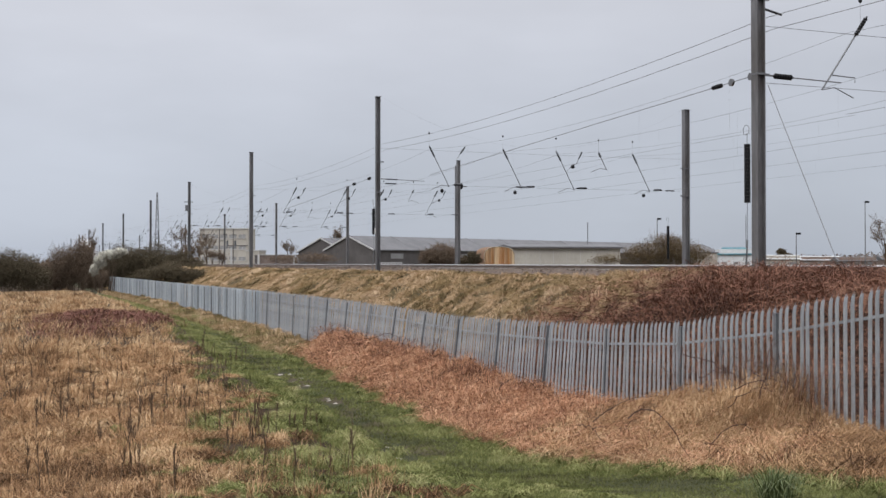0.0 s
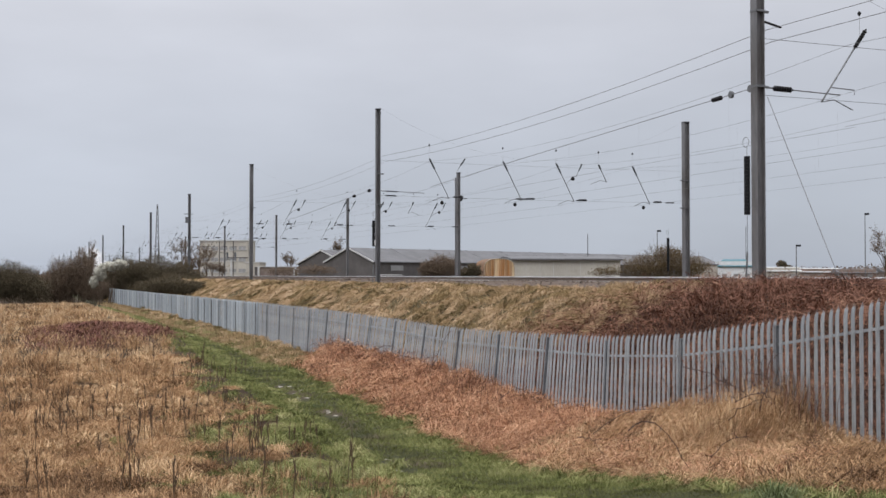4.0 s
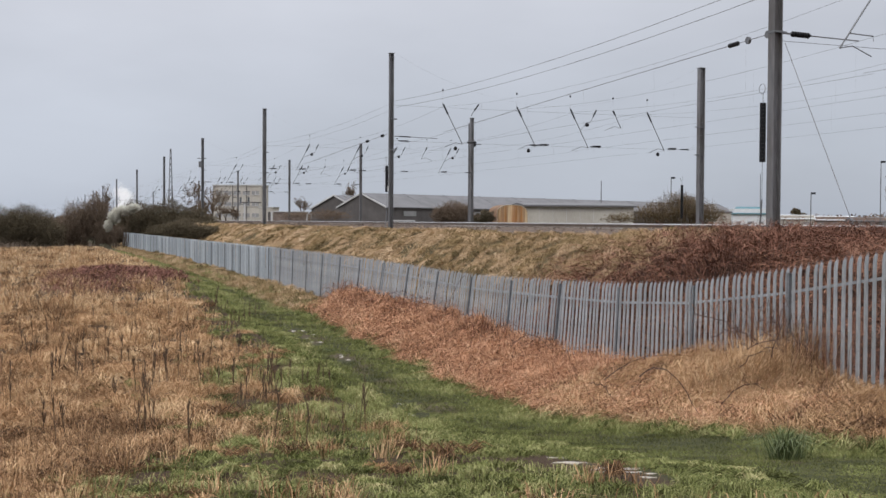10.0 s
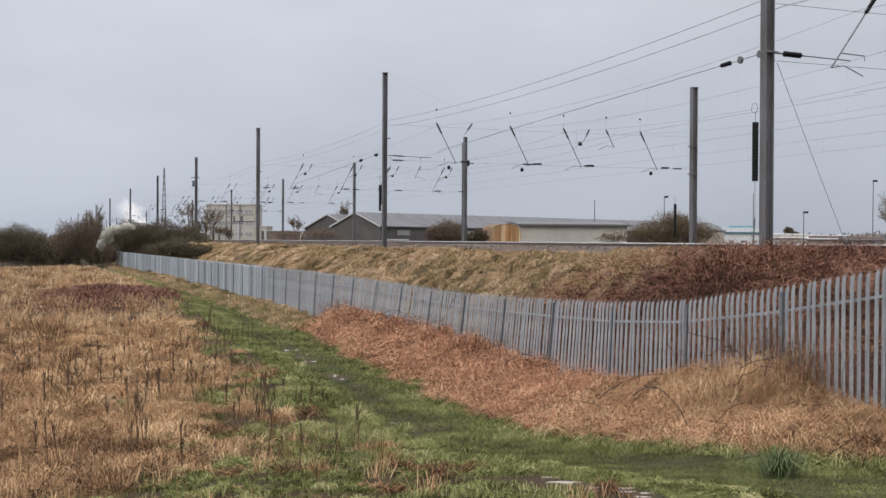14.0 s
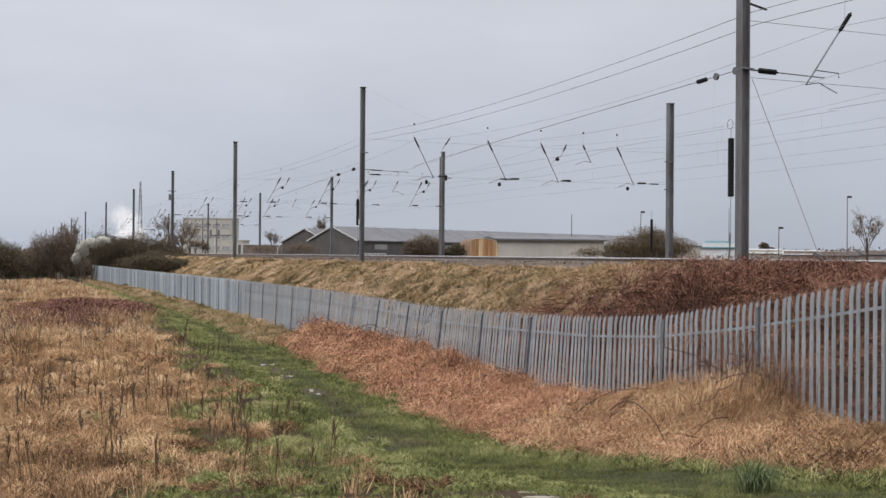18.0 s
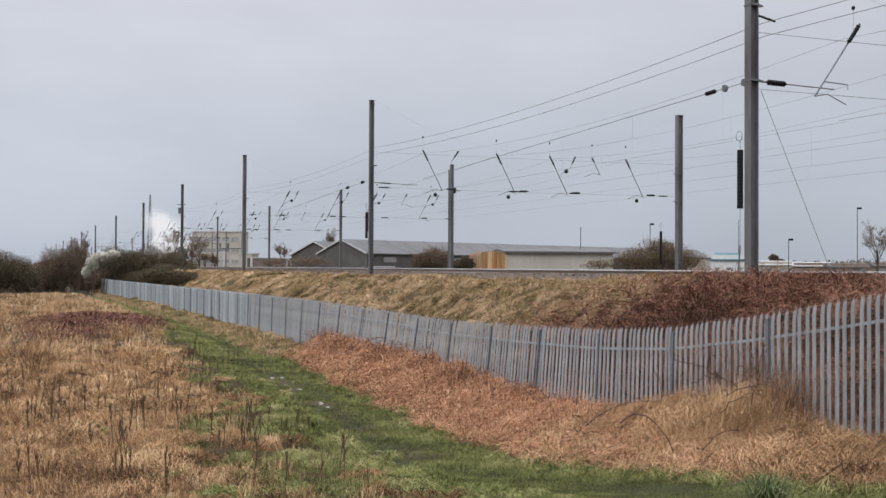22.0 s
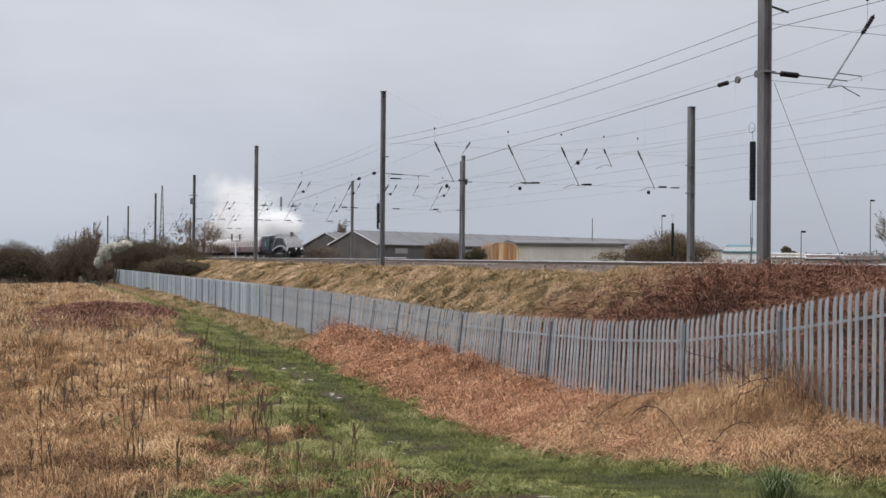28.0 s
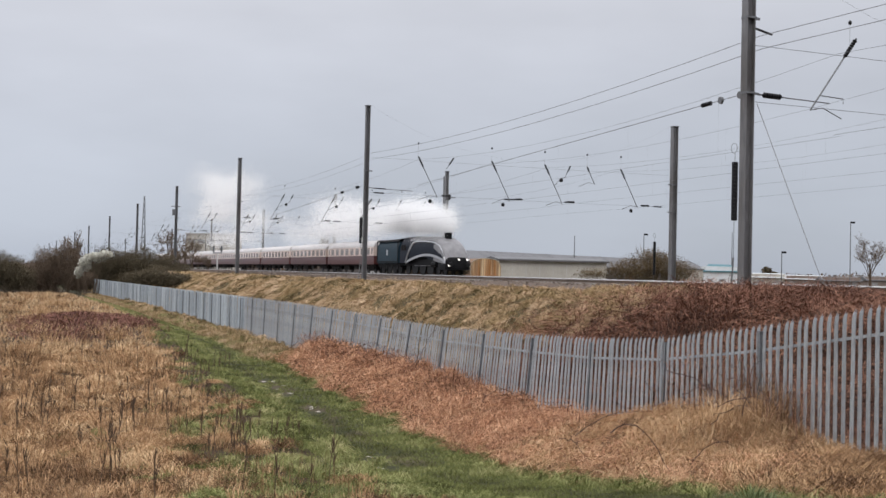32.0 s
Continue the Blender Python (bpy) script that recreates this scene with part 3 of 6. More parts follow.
keep = (rng.uniform(0, 1, len(u)) < greenness(u, v) * 1.1) & (v < path_mid(u) - path_half(u) * 0.55) & off_mud(u, v)
u, v = u[keep], v[keep]
green_mounds = drape(u, v, 80, rng.uniform(0.16, 0.42, len(u)) * short(u), rng.uniform(0.06, 0.2, len(u)) * short(u), 0.0085 * far_w(u), np.clip(turf_tint(u, v) + rng.normal(0.05, 0.22, len(u)), 0, 1), jitter=0.14)
u, v = scatter(1700, 6.5, 60, 6.0, 10.5, 1.6)
keep = np.abs(v - reed_edge(u) + 0.1) < 0.4
u, v = u[keep], v[keep]
verge = drape(u, v, 40, rng.uniform(0.12, 0.26, len(u)), rng.uniform(0.06, 0.18, len(u)), 0.009 * far_w(u), np.clip(rng.normal(0.42, 0.2, len(u)), 0, 1))
u, v = scatter(2200, 40, 110, 7.8, 11.0, 1.5)
keep = (v > path_mid(u) + path_half(u) * 0.8) & (clump(u, v, 0.8, 81) > 0.30 + 0.4 * smooth01((v - 9.9) / 1.0)) & (v < 10.8)
u, v = u[keep], v[keep]
fence_tufts = tussocks(u, v, 34, 0.12 * np.clip(u / 25, 0.8, 2), 0.20 + 0.25 * rng.uniform(0, 1, len(u)), 0.010 * far_w(u), np.clip(rng.normal(0.62, 0.24, len(u)), 0, 1), jitter=0.15)
u, v = rng.uniform(-7, 7, 12000), rng.uniform(5.0, 9.2, 12000)
near_turf = blades(u, v, 0.05 + 0.10 * clump(u, v, 1.5, 2), np.full(len(u), 0.013), np.clip(0.1 + 0.6 * clump(u, v, 1.5, 95) + rng.normal(0, 0.15, len(u)), 0, 1), rng.uniform(0.4, 1.2, len(u)))
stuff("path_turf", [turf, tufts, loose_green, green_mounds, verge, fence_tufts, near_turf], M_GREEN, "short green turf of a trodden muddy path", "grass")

# dead pinkish growth heaped along the fence: a tangle of short stems with upright wisps
def stems(n, u0, u1, length, rise, wid, dens=1.3):
    """Short bowed dead stems lying every way over the heap."""
    u, v = scatter(n, u0, u1, 8.3, 11.05, dens)
    keep = v > reed_edge(u) + 0.25 * fnoise(u * 2.2, v * 0.4, 3) + 0.05
    u, v = u[keep], v[keep]
    n = len(u)
    a, L = rng.uniform(0, 2 * np.pi, n), rng.uniform(0.4, 1.0, n) * length
    H = rng.uniform(0.2, 1.0, n) * rise
    x0, y0, z0 = -u * SP + v * CP, u * CP + v * SP, height(u, v) - 0.02
    q = rng.uniform(0, np.pi, n)
    s = np.stack([-np.sin(a) * np.cos(q), np.cos(a) * np.cos(q), np.sin(q)], -1) * (wid * far_w(u))[:, None]
    f1, f2 = rng.uniform(0.3, 0.5, n), rng.uniform(0.7, 1.0, n)
    p0 = np.stack([x0, y0, z0], -1)
    p1 = np.stack([x0 + np.cos(a) * L * f1, y0 + np.sin(a) * L * f1, z0 + H], -1)
    p2 = np.stack([x0 + np.cos(a) * L, y0 + np.sin(a) * L, z0 + H * f2 * rng.uniform(0.2, 1.2, n)], -1)
    ver = np.stack([p0 - s, p0 + s, p1 - s, p1 + s, p2], 1).reshape(-1, 3)
    o = (np.arange(n) * 5)[:, None]
    tr = np.concatenate([o + np.array([[0, 1, 3]]), o + np.array([[0, 3, 2]]), o + np.array([[2, 3, 4]])])
    t = 0.10 + 0.34 * clump(u, v, 1.1, 12) + 0.34 * clump(u, v, 3.7, 51) + rng.normal(0, 0.19, n)
    t = np.where(rng.uniform(0, 1, n) < 0.22, 0.05, t)
    return ver, tr, np.repeat(np.clip(t, 0, 1), 5)


tangle = stems(75000, 11.5, 42, 0.42, 0.26, 0.0042)
long_stems = stems(9000, 11.5, 42, 0.8, 0.42, 0.0045)
u, v = scatter(34000, 6.5, 42, 8.2, 11.3, 1.5)
keep = v > reed_edge(u) + 0.2 * fnoise(u * 0.9, v * 0.2, 3)
u, v = u[keep], v[keep]
wisps = blades(u, v, 0.12 + 0.22 * clump(u, v, 0.9, 12) + rng.uniform(0, 0.14, len(u)), 0.009 * far_w(u) * rng.uniform(0.6, 1.5, len(u)), np.clip(0.16 + 0.3 * clump(u, v, 0.9, 12) + 0.4 * clump(u, v, 2.4, 51) + rng.normal(0, 0.17, len(u)), 0, 1), rng.uniform(0.4, 1.3, len(u)), bent=18.0)
stuff("fence_side_growth", [tangle, long_stems, wisps], M_SALMON, "tangled pinkish-brown dead stems heaped against the fence", "dead plants")

# tall golden grass at the near end of the fence, flopping towards the path at its foot
u, v = scatter(640, 9.0, 18.6, 8.6, 11.0, 1.3)
e_ = reed_edge(u)
keep = v > e_ + 0.15
u, v, e_ = u[keep], v[keep], e_[keep]
tall = np.interp(u, [9, 12.2, 13.3, 13.7, 14.1, 14.8, 15.6, 17, 19], [0.28, 0.42, 0.5, 0.85, 1.1, 0.95, 0.6, 0.4, 0.25]) * (0.4 + 0.6 * smooth01((v - e_) / 1.6))
gold = tussocks(u, v, 74, rng.uniform(0.08, 0.22, len(u)), tall * rng.uniform(0.65, 1.15, len(u)), 0.0078 * far_w(u), np.clip(0.40 + 0.36 * clump(u, v, 0.9, 35) + rng.normal(0, 0.18, len(u)), 0, 1), (0.3, 1.2), jitter=0.15, bent=30.0, lean=-0.35)
u, v = scatter(620, 8.0, 19.5, 8.4, 10.9, 1.3)
keep = v > reed_edge(u) + 0.05
u, v = u[keep], v[keep]
# Tint falls towards the near end: shade in the grass gaps put into colour.
flop_gold = drape(u, v, 90, rng.uniform(0.3, 0.7, len(u)), rng.uniform(0.12, 0.32, len(u)), 0.0078 * far_w(u), np.clip(rng.choice([0.18, 0.45, 0.66, 0.85], len(u), p=[0.18, 0.26, 0.34, 0.22]) - 0.28 * smooth01((12.4 - u) / 2), 0, 1), wind=-0.5, jitter=0.13, loose=1.2)
u, v = scatter(420, 10.2, 18.0, 8.7, 10.8, 1.2)
e_ = reed_edge(u)
keep = v > e_ + 0.1
u, v, e_ = u[keep], v[keep], e_[keep]
# Same near-end darkening of the tint, standing for shaded gaps.
sweep = drape(u, v, 80, rng.uniform(0.45, 0.95, len(u)), rng.uniform(0.16, 0.36, len(u)) * (0.6 + 0.6 * smooth01((v - e_) / 1.4)), 0.0072 * far_w(u), np.clip(rng.choice([0.06, 0.4, 0.6, 0.78], len(u), p=[0.2, 0.34, 0.32, 0.14]) - 0.25 * smooth01((13.2 - u) / 1.5), 0, 1), wind=-0.25, jitter=0.12, loose=0.32)
stuff("tall_fence_grass", [gold, flop_gold, sweep], M_GOLD, "tall golden dry grass flopping over beside the fence", "grass")
u, v = scatter(30000, 41.5, 150, 9.2, 11.4, 1.7)
far_reed = blades(u, v, 0.10 + 0.2 * clump(u, v, 0.9, 83) + rng.uniform(0, 0.12, len(u)), 0.009 * far_w(u), np.clip(0.15 + 0.6 * clump(u, v, 1.2, 85) + rng.normal(0, 0.22, len(u)), 0, 1), rng.uniform(0.25, 1.0, len(u)))
u, v = scatter(520, 41.5, 110, 8.6, 11.0, 1.6)
keep = v > path_mid(u) + path_half(u) * 0.75
u, v = u[keep], v[keep]
far_mounds = drape(u, v, 60, rng.uniform(0.25, 0.6, len(u)), rng.uniform(0.12, 0.4, len(u)), 0.006 * far_w(u), rng.choice([0.05, 0.3, 0.55, 0.8], len(u)), jitter=0.14)
stuff("far_fence_side_grass", [far_reed, far_mounds], M_BANK, "dry yellow grass along the foot of the fence", "grass")

# embankment grass and bramble
u, v = scatter(60000, 18, 190, 11.4, 21.8, 1.5)
keep = u > 32 - 0.7 * (v - 15) + 3.5 * fnoise(u * 0.4, v * 0.5, 2) + rng.normal(0, 2.5, len(u))
u, v = u[keep], v[keep]
c = clump(u, v, 0.75, 21)
DOWN = math.atan2(-SP, -CP)
bankg = blades(u, v, 0.10 + 0.2 * c + rng.uniform(0, 0.1, len(u)), 0.010 * far_w(u), np.clip(0.2 + 0.5 * c + rng.normal(0, 0.17, len(u)), 0, 1), rng.uniform(0.7, 1.4, len(u)), 0.0, np.full(len(u), DOWN))
u, v = scatter(2600, 18, 190, 11.8, 21.4, 1.3)
keep = u > 31 - 0.7 * (v - 15) + 3.5 * fnoise(u * 0.4, v * 0.5, 2)
u, v = u[keep], v[keep]
big = np.clip(u / 45, 0.9, 2.0)
bank_t = drape(u, v, 60, 0.55 * big * rng.uniform(0.6, 1.3, len(u)), 0.26 * rng.uniform(0.5, 1.3, len(u)), 0.0075 * far_w(u), np.clip(rng.choice([0.1, 0.38, 0.6, 0.8], len(u), p=[0.22, 0.26, 0.32, 0.2]) + 0.15 * fnoise(u * 0.5, v * 0.6, 71), 0, 1), wind=DOWN, jitter=0.11, loose=0.8)
u, v = scatter(46000, 16, 170, 18.4, 23.0, 1.4)
keep = rng.uniform(0, 1, len(u)) < smooth01((v - 18.4) / 1.5) * np.where(u < 34, 0.5, 1.0) * (1 - 0.6 * smooth01((v - 21.8) / 0.8))
u, v = u[keep], v[keep]
crest = blades(u, v, 0.10 + 0.16 * clump(u, v, 0.8, 73) + rng.uniform(0, 0.1, len(u)), 0.007 * far_w(u), np.clip(0.15 + 0.5 * clump(u, v, 1.2, 75) + rng.normal(0, 0.15, len(u)), 0, 1), rng.uniform(0.4, 1.3, len(u)))
stuff("crest_grass", [crest], M_STRAW, "sparse tan grass along the embankment crest", "grass")
stuff("embankment_grass", [bankg, bank_t], M_BANK, "matted tan and olive winter grass on the embankment", "grass")


def canes(n, u0, u1, v0, v1, hmin, hmax, length, cond=None, lift=0.0, wid=0.012):
    """Arching thorny canes: strips of three segments."""
    u, v = rng.uniform(u0, u1, n), rng.uniform(v0, v1, n)
    if cond is not None:
        k = cond(u, v)
        u, v = u[k], v[k]
    n = len(u)
    z = height(u, v) + lift
    base = np.stack([-u * SP + v * CP, u * CP + v * SP, z], -1)
    a = rng.uniform(0, 2 * np.pi, n)
    d = np.stack([np.cos(a), np.sin(a), np.zeros(n)], -1)
    L = rng.uniform(0.5, 1.0, n) * length
    H = rng.uniform(hmin, hmax, n) * (0.6 + 0.8 * clump(u, v, 0.5, 31))
    s = np.stack([-np.sin(a), np.cos(a), rng.uniform(-1, 1, n)], -1) * (wid * far_w(u) * 0.6)[:, None]
    rows = []
    for f, g in ((0, 0), (0.25, 0.8), (0.6, 1.0), (1.0, 0.55)):
        p = base + d * (L * f)[:, None] + np.array([0, 0, 1.0]) * (H * g)[:, None]
        rows += [p - s * (1 - 0.6 * f), p + s * (1 - 0.6 * f)]
    ver = np.stack(rows, 1).reshape(-1, 3)
    o = (np.arange(n) * 8)[:, None]
    tr = np.concatenate([o + np.array([[i, i + 1, i + 3]]) for i in (0, 2, 4)] + [o + np.array([[i, i + 3, i + 2]]) for i in (0, 2, 4)])
    return ver, tr, np.repeat(np.clip(rng.normal(0.42, 0.24, n) + 0.22 * fnoise(u * 0.7, v * 0.9, 8) + 0.22 * fnoise(u * 1.9, v * 2.3, 18), 0, 1), 8)


on_bank = lambda u, v: u < 32.5 - 0.7 * (v - 15) + 3.5 * fnoise(u * 0.4, v * 0.5, 2) + rng.normal(0, 1.8, len(u))
stuff("bramble_bank", [canes(34000, 6, 42, 11.6, 22.8, 0.10, 0.42, 1.1, on_bank, 0, 0.0095), canes(42000, 6, 42, 11.6, 22.8, 0.02, 0.24, 0.7, on_bank, 0, 0.010), canes(5000, 4, 42, 11.6, 20.5, 0.3, 0.6, 0.9, on_bank, 0, 0.006)],
      M_BRAMBLE, "dense reddish-brown tangle of dead bramble on the bank", "bramble")
hum = lambda u, v: mauve_at(u, v) > rng.uniform(0.12, 0.95, len(u))
stuff("dead_growth_patch", [canes(60000, 44, 90, -3, 12, 0.10, 0.36, 0.6, hum, 0, 0.009)], M_MAUVE, "dark mauve-brown patch of dead low growth in the meadow", "bramble")
near_fence = lambda u, v: (v > 9.4)
stuff("fence_bramble", [canes(70, 12.9, 17.5, 10.5, 10.95, 0.5, 1.05, 0.9, near_fence, 0, 0.008), canes(110, 13.2, 15.6, 10.55, 10.95, 0.45, 0.85, 0.45, near_fence, 0, 0.007), canes(30, 9.5, 13.0, 10.4, 10.95, 0.3, 0.7, 0.5, near_fence, 0, 0.006), canes(620, 20, 41.5, 10.2, 10.95, 0.2, 0.5, 0.8, near_fence, 0.0, 0.006)], M_BRAMBLE,
      "straggling bramble canes caught along the fence", "bramble")


stuff("fence_twigs", [canes(45, 13.0, 16.2, 10.5, 10.95, 0.5, 0.95, 0.75, near_fence, 0, 0.006), canes(60, 13.4, 15.6, 10.55, 10.95, 0.55, 0.95, 0.45, near_fence, 0, 0.006)], M_STALK,
      "dark bare twigs tangled through the tall grass at the fence", "twigs")


# ---------------------------------------------------------------- palisade fence
def pale_mesh():
    """A corrugated steel pale with a splayed, bent, three-pointed head."""
    prof = [(-0.031, -0.012), (-0.024, 0.009), (-0.010, 0.011), (0.0, 0.002), (0.010, 0.011), (0.024, 0.009), (0.031, -0.012)]
    mb, t = MB(), 0.004
    rows = []
    for z, off, k in ((-0.1, 0, 1), (2.22, 0, 1), (2.27, 0.003, 0.98), (2.305, 0.008, 0.92), (2.335, 0.014, 0.82)):
        rows.append([(x * k, y - off, z) for x, y in prof])
    n = len(prof)
    vs = [p for r in rows for p in r]
    fs = [(i * n + k, i * n + k + 1, (i + 1) * n + k + 1, (i + 1) * n + k) for i in range(len(rows) - 1) for k in range(n - 1)]
    o = len(vs)
    vs += [(-0.021, -0.034, 2.385), (0.0, -0.040, 2.425), (0.021, -0.034, 2.385)]
    L = (len(rows) - 1) * n
    fs += [(L, L + 1, o), (L + 1, L + 2, o), (L + 2, L + 3, o + 1), (L + 3, L + 4, o + 1), (L + 4, L + 5, o + 2), (L + 5, L + 6, o + 2)]
    back = [(x, y - t, z) for x, y, z in vs]
    m = len(vs)
    fs += [tuple(i + m for i in reversed(f)) for f in fs]
    vs += back
    mb.add(vs, fs)
    return mb.mesh("pale")


def fence_lean(u):
    """Degrees by which the fence leans towards the railway."""
    return float(np.interp(u, [14, 17, 20, 23, 28, 31, 36, 40, 46, 60], [0.0, 0.6, 2.6, 5.0, 6.2, 7.8, 7.8, 5.5, 2.5, 0.0]))


def fence_post_mesh():
    """An I-section post with a flat cap plate."""
    h = 2.27
    ring = [(-0.03, -0.05), (0.03, -0.05), (0.03, -0.043), (0.004, -0.043), (0.004, 0.043), (0.03, 0.043), (0.03, 0.05), (-0.03, 0.05), (-0.03, 0.043), (-0.004, 0.043), (-0.004, -0.043), (-0.03, -0.043)]
    mb = MB().prism([(a, b * 0.78) for a, b in ring], -0.3, h)
    mb.box((0, 0, h + 0.004), (0.066, 0.084, 0.008))
    return mb.mesh("post")


fence = thing("palisade_fence", "grey galvanised steel palisade fence with splayed pointed pales", "fence", at(0, FENCE_V, 0), kind="structure")
PALE, POST = pale_mesh(), fence_post_mesh()
PALE.materials.append(M_GALV), POST.materials.append(M_GALV_DARK)
pale_co = np.array([v.co[:] for v in PALE.vertices])
pale_tri = np.array([t for p in PALE.polygons for t in ([(p.vertices[0], p.vertices[i], p.vertices[i + 1]) for i in range(1, len(p.vertices) - 1)])])
U0 = 14.62 - 3 * BAY  # first post; the railway-parallel run of bays
far_v, far_t, n_pale = [], [], 0
for b in range(54):
    ua = U0 + b * BAY
    z0 = float(np.interp(ua, FUV, FZS))
    z1 = float(np.interp(ua + BAY, FUV, FZS))
    lean = fence_lean(ua)
    sway = lambda u_, hz: (1.5 - hz) * math.sin(radians(fence_lean(u_)))
    part("post", POST, None, fence, m=pose(ua, sway(ua, 0), z0 + 0.02, lean, rng.normal(0, 0.5), 0))
    slope = math.degrees(math.atan2(z1 - z0, BAY))
    for hz in (0.38, 1.98):
        rail = MB()
        L = BAY - 0.02
        a = Vector((0.01, -0.045, hz))
        ring = [(-0.022, 0.022), (0.022, 0.022), (0.022, 0.016), (-0.016, 0.016), (-0.016, -0.022), (-0.022, -0.022)]
        m = Matrix.Translation(a) @ Matrix.Rotation(radians(90), 4, "Y")
        rail.prism(ring, 0, L, m)
        ya, yb = sway(ua, hz), sway(ua + BAY, hz)
        part("rail", rail, M_GALV, fence, m=pose(ua, ya, z0, 0, -slope, math.degrees(math.atan2(yb - ya, BAY))))
    for k in range(17):
        f = (k + 0.5) / 17
        uu, zz = ua + f * BAY, z0 + (z1 - z0) * f + rng.normal(0, 0.006)
        m = pose(uu, sway(uu, 0), zz, fence_lean(uu) + rng.normal(0, 0.2), rng.normal(0, 0.2), rng.normal(0, 1.5))
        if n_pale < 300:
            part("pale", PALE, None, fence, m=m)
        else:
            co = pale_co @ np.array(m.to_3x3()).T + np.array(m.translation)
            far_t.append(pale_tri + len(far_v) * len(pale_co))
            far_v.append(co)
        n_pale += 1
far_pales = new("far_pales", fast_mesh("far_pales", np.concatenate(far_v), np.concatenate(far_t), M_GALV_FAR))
far_pales.parent = fence
tagged(far_pales, kind="stuff")

# ---------------------------------------------------------------- tracks
for i, tv in enumerate(TRACKS):
    tr = thing("railway_track", "straight railway track with rusty rails on grey stone ballast", "track", at(0, tv, 0), "parallel tracks", "structure")
    for s in (-0.753, 0.753):
        ring = [(-0.07, 0), (0.07, 0), (0.07, 0.012), (0.01, 0.03), (0.01, 0.11), (0.035, 0.12), (0.035, 0.146), (-0.035, 0.146), (-0.035, 0.12), (-0.01, 0.11), (-0.01, 0.03), (-0.07, 0.012)]
        r = MB().loft([[(x, s + a, RAIL_Z - 0.15 + b) for a, b in ring] for x in (-60, 900)])
        rail = part("rail", r, M_RAIL, tr)
        part("rail_head", MB().loft([[(x, s + a, RAIL_Z - 0.004 + b) for a, b in ((-0.03, 0), (0.03, 0), (0.026, 0.005), (-0.026, 0.005))] for x in (-60, 900)]), M_RAILTOP, rail, "bright worn running surface")
    sl = MB()
    for k in range(380):
        x = -30 + k * 0.65
        sl.loft([[(x - 0.13, y, RAIL_Z - 0.36), (x - 0.1, y, RAIL_Z - 0.155), (x + 0.1, y, RAIL_Z - 0.155), (x + 0.13, y, RAIL_Z - 0.36)] for y in (-1.25, 1.25)])
    part("sleepers", sl, M_SLEEPER, tr, kind="stuff")

# loose stones of the ballast shoulders
n = 42000
u = rng.uniform(15, 190, n)
v = np.where(rng.uniform(0, 1, n) < 0.7, rng.uniform(20.8, 25.5, n), rng.uniform(25.5, 43, n))
z = height(u, v)
c0 = np.stack([-u * SP + v * CP, u * CP + v * SP, z + 0.01], -1)
q = rng.normal(0, 1, (n, 4, 3))
q /= np.linalg.norm(q, axis=2, keepdims=True)
ver = (c0[:, None, :] + q * rng.uniform(0.03, 0.07, (n, 1, 1)) * np.clip(u / 60, 1, 2.2)[:, None, None]).reshape(-1, 3)
o = (np.arange(n) * 4)[:, None]
tr_ = np.concatenate([o + np.array([[a, b, c]]) for a, b, c in ((0, 1, 2), (0, 2, 3), (0, 3, 1), (1, 3, 2))])
M_STONE = mat("ballast_stone", (0.27, 0.24, 0.22), 0.95, 0.2, 1, 0, tint=((0.07, 0.052, 0.042), (0.14, 0.105, 0.086), (0.23, 0.18, 0.15)))
stuff("ballast_stones", [(ver, tr_, np.repeat(rng.uniform(0, 1, n), 4))], M_STONE, "loose grey-brown ballast stones beside the tracks", "stones")

# troughing: the pale concrete cable route along the crest
trough = thing("cable_trough", "pale concrete cable troughing along the embankment crest", "trough", at(0, 22.75, 0), kind="structure")
for k in range(150):
    x = 35 + k * 1.0
    part("trough_lid", MB().box((x + 0.48, 0, 0.90 + 0.01 * math.sin(k * 2.1)), (0.965, 0.34, 0.22), 0.0), M_SLEEPER, trough)

# ---------------------------------------------------------------- overhead line
SPANS = (29.82, 70.2, 113.0, 157.2, 205.8, 262.0, 328.0, 395.0, 460.0, 535.0, 620.0, 700.0)
NEAR_V, FAR_V = 21.8, 44.6
CONTACT, CATENARY = RAIL_Z + 4.95, RAIL_Z + 7.55
ARMS = (25.9, 31.2, 35.2, 38.5, 41.2)


def mast_ring(w, d, tf=0.03):
    a, b = w / 2, d / 2
    return [(-a, -b), (a, -b), (a, -b + tf), (0.012, -b + tf), (0.012, b - tf), (a, b - tf), (a, b), (-a, b), (-a, b - tf), (-0.012, b - tf), (-0.012, -b + tf), (-a, -b + tf)]


def mast(u, v, h, z0, w=0.34, label=None, side=1, bands=None, steel=None):
    e = thing("overhead_line_mast", label or "tall grey weathered steel overhead line mast", "mast", at(u, v, z0, 180), "overhead line masts")
    part("column", MB().prism(mast_ring(w, w * 1.0), -0.3, h), steel or M_MAST, e)
    part("base_plate", MB().box((0, 0, 0.03), (0.6, 0.6, 0.06), 0.05), M_SLEEPER, e)
    part("cap", MB().box((0, 0, h + 0.012), (w + 0.10, w + 0.10, 0.024), 0.02).box((0, side * 0.1, h - 0.25), (w + 0.06, 0.10, 0.16)), M_ARM, e)
    for hz in bands or (h * 0.64, h * 0.47):
        part("bracket", MB().box((0, 0, hz), (w + 0.03, w + 0.03, 0.06)).box((0, side * (w / 2 + 0.12), hz), (0.08, 0.26, 0.07)), M_ARM, e)
    return e


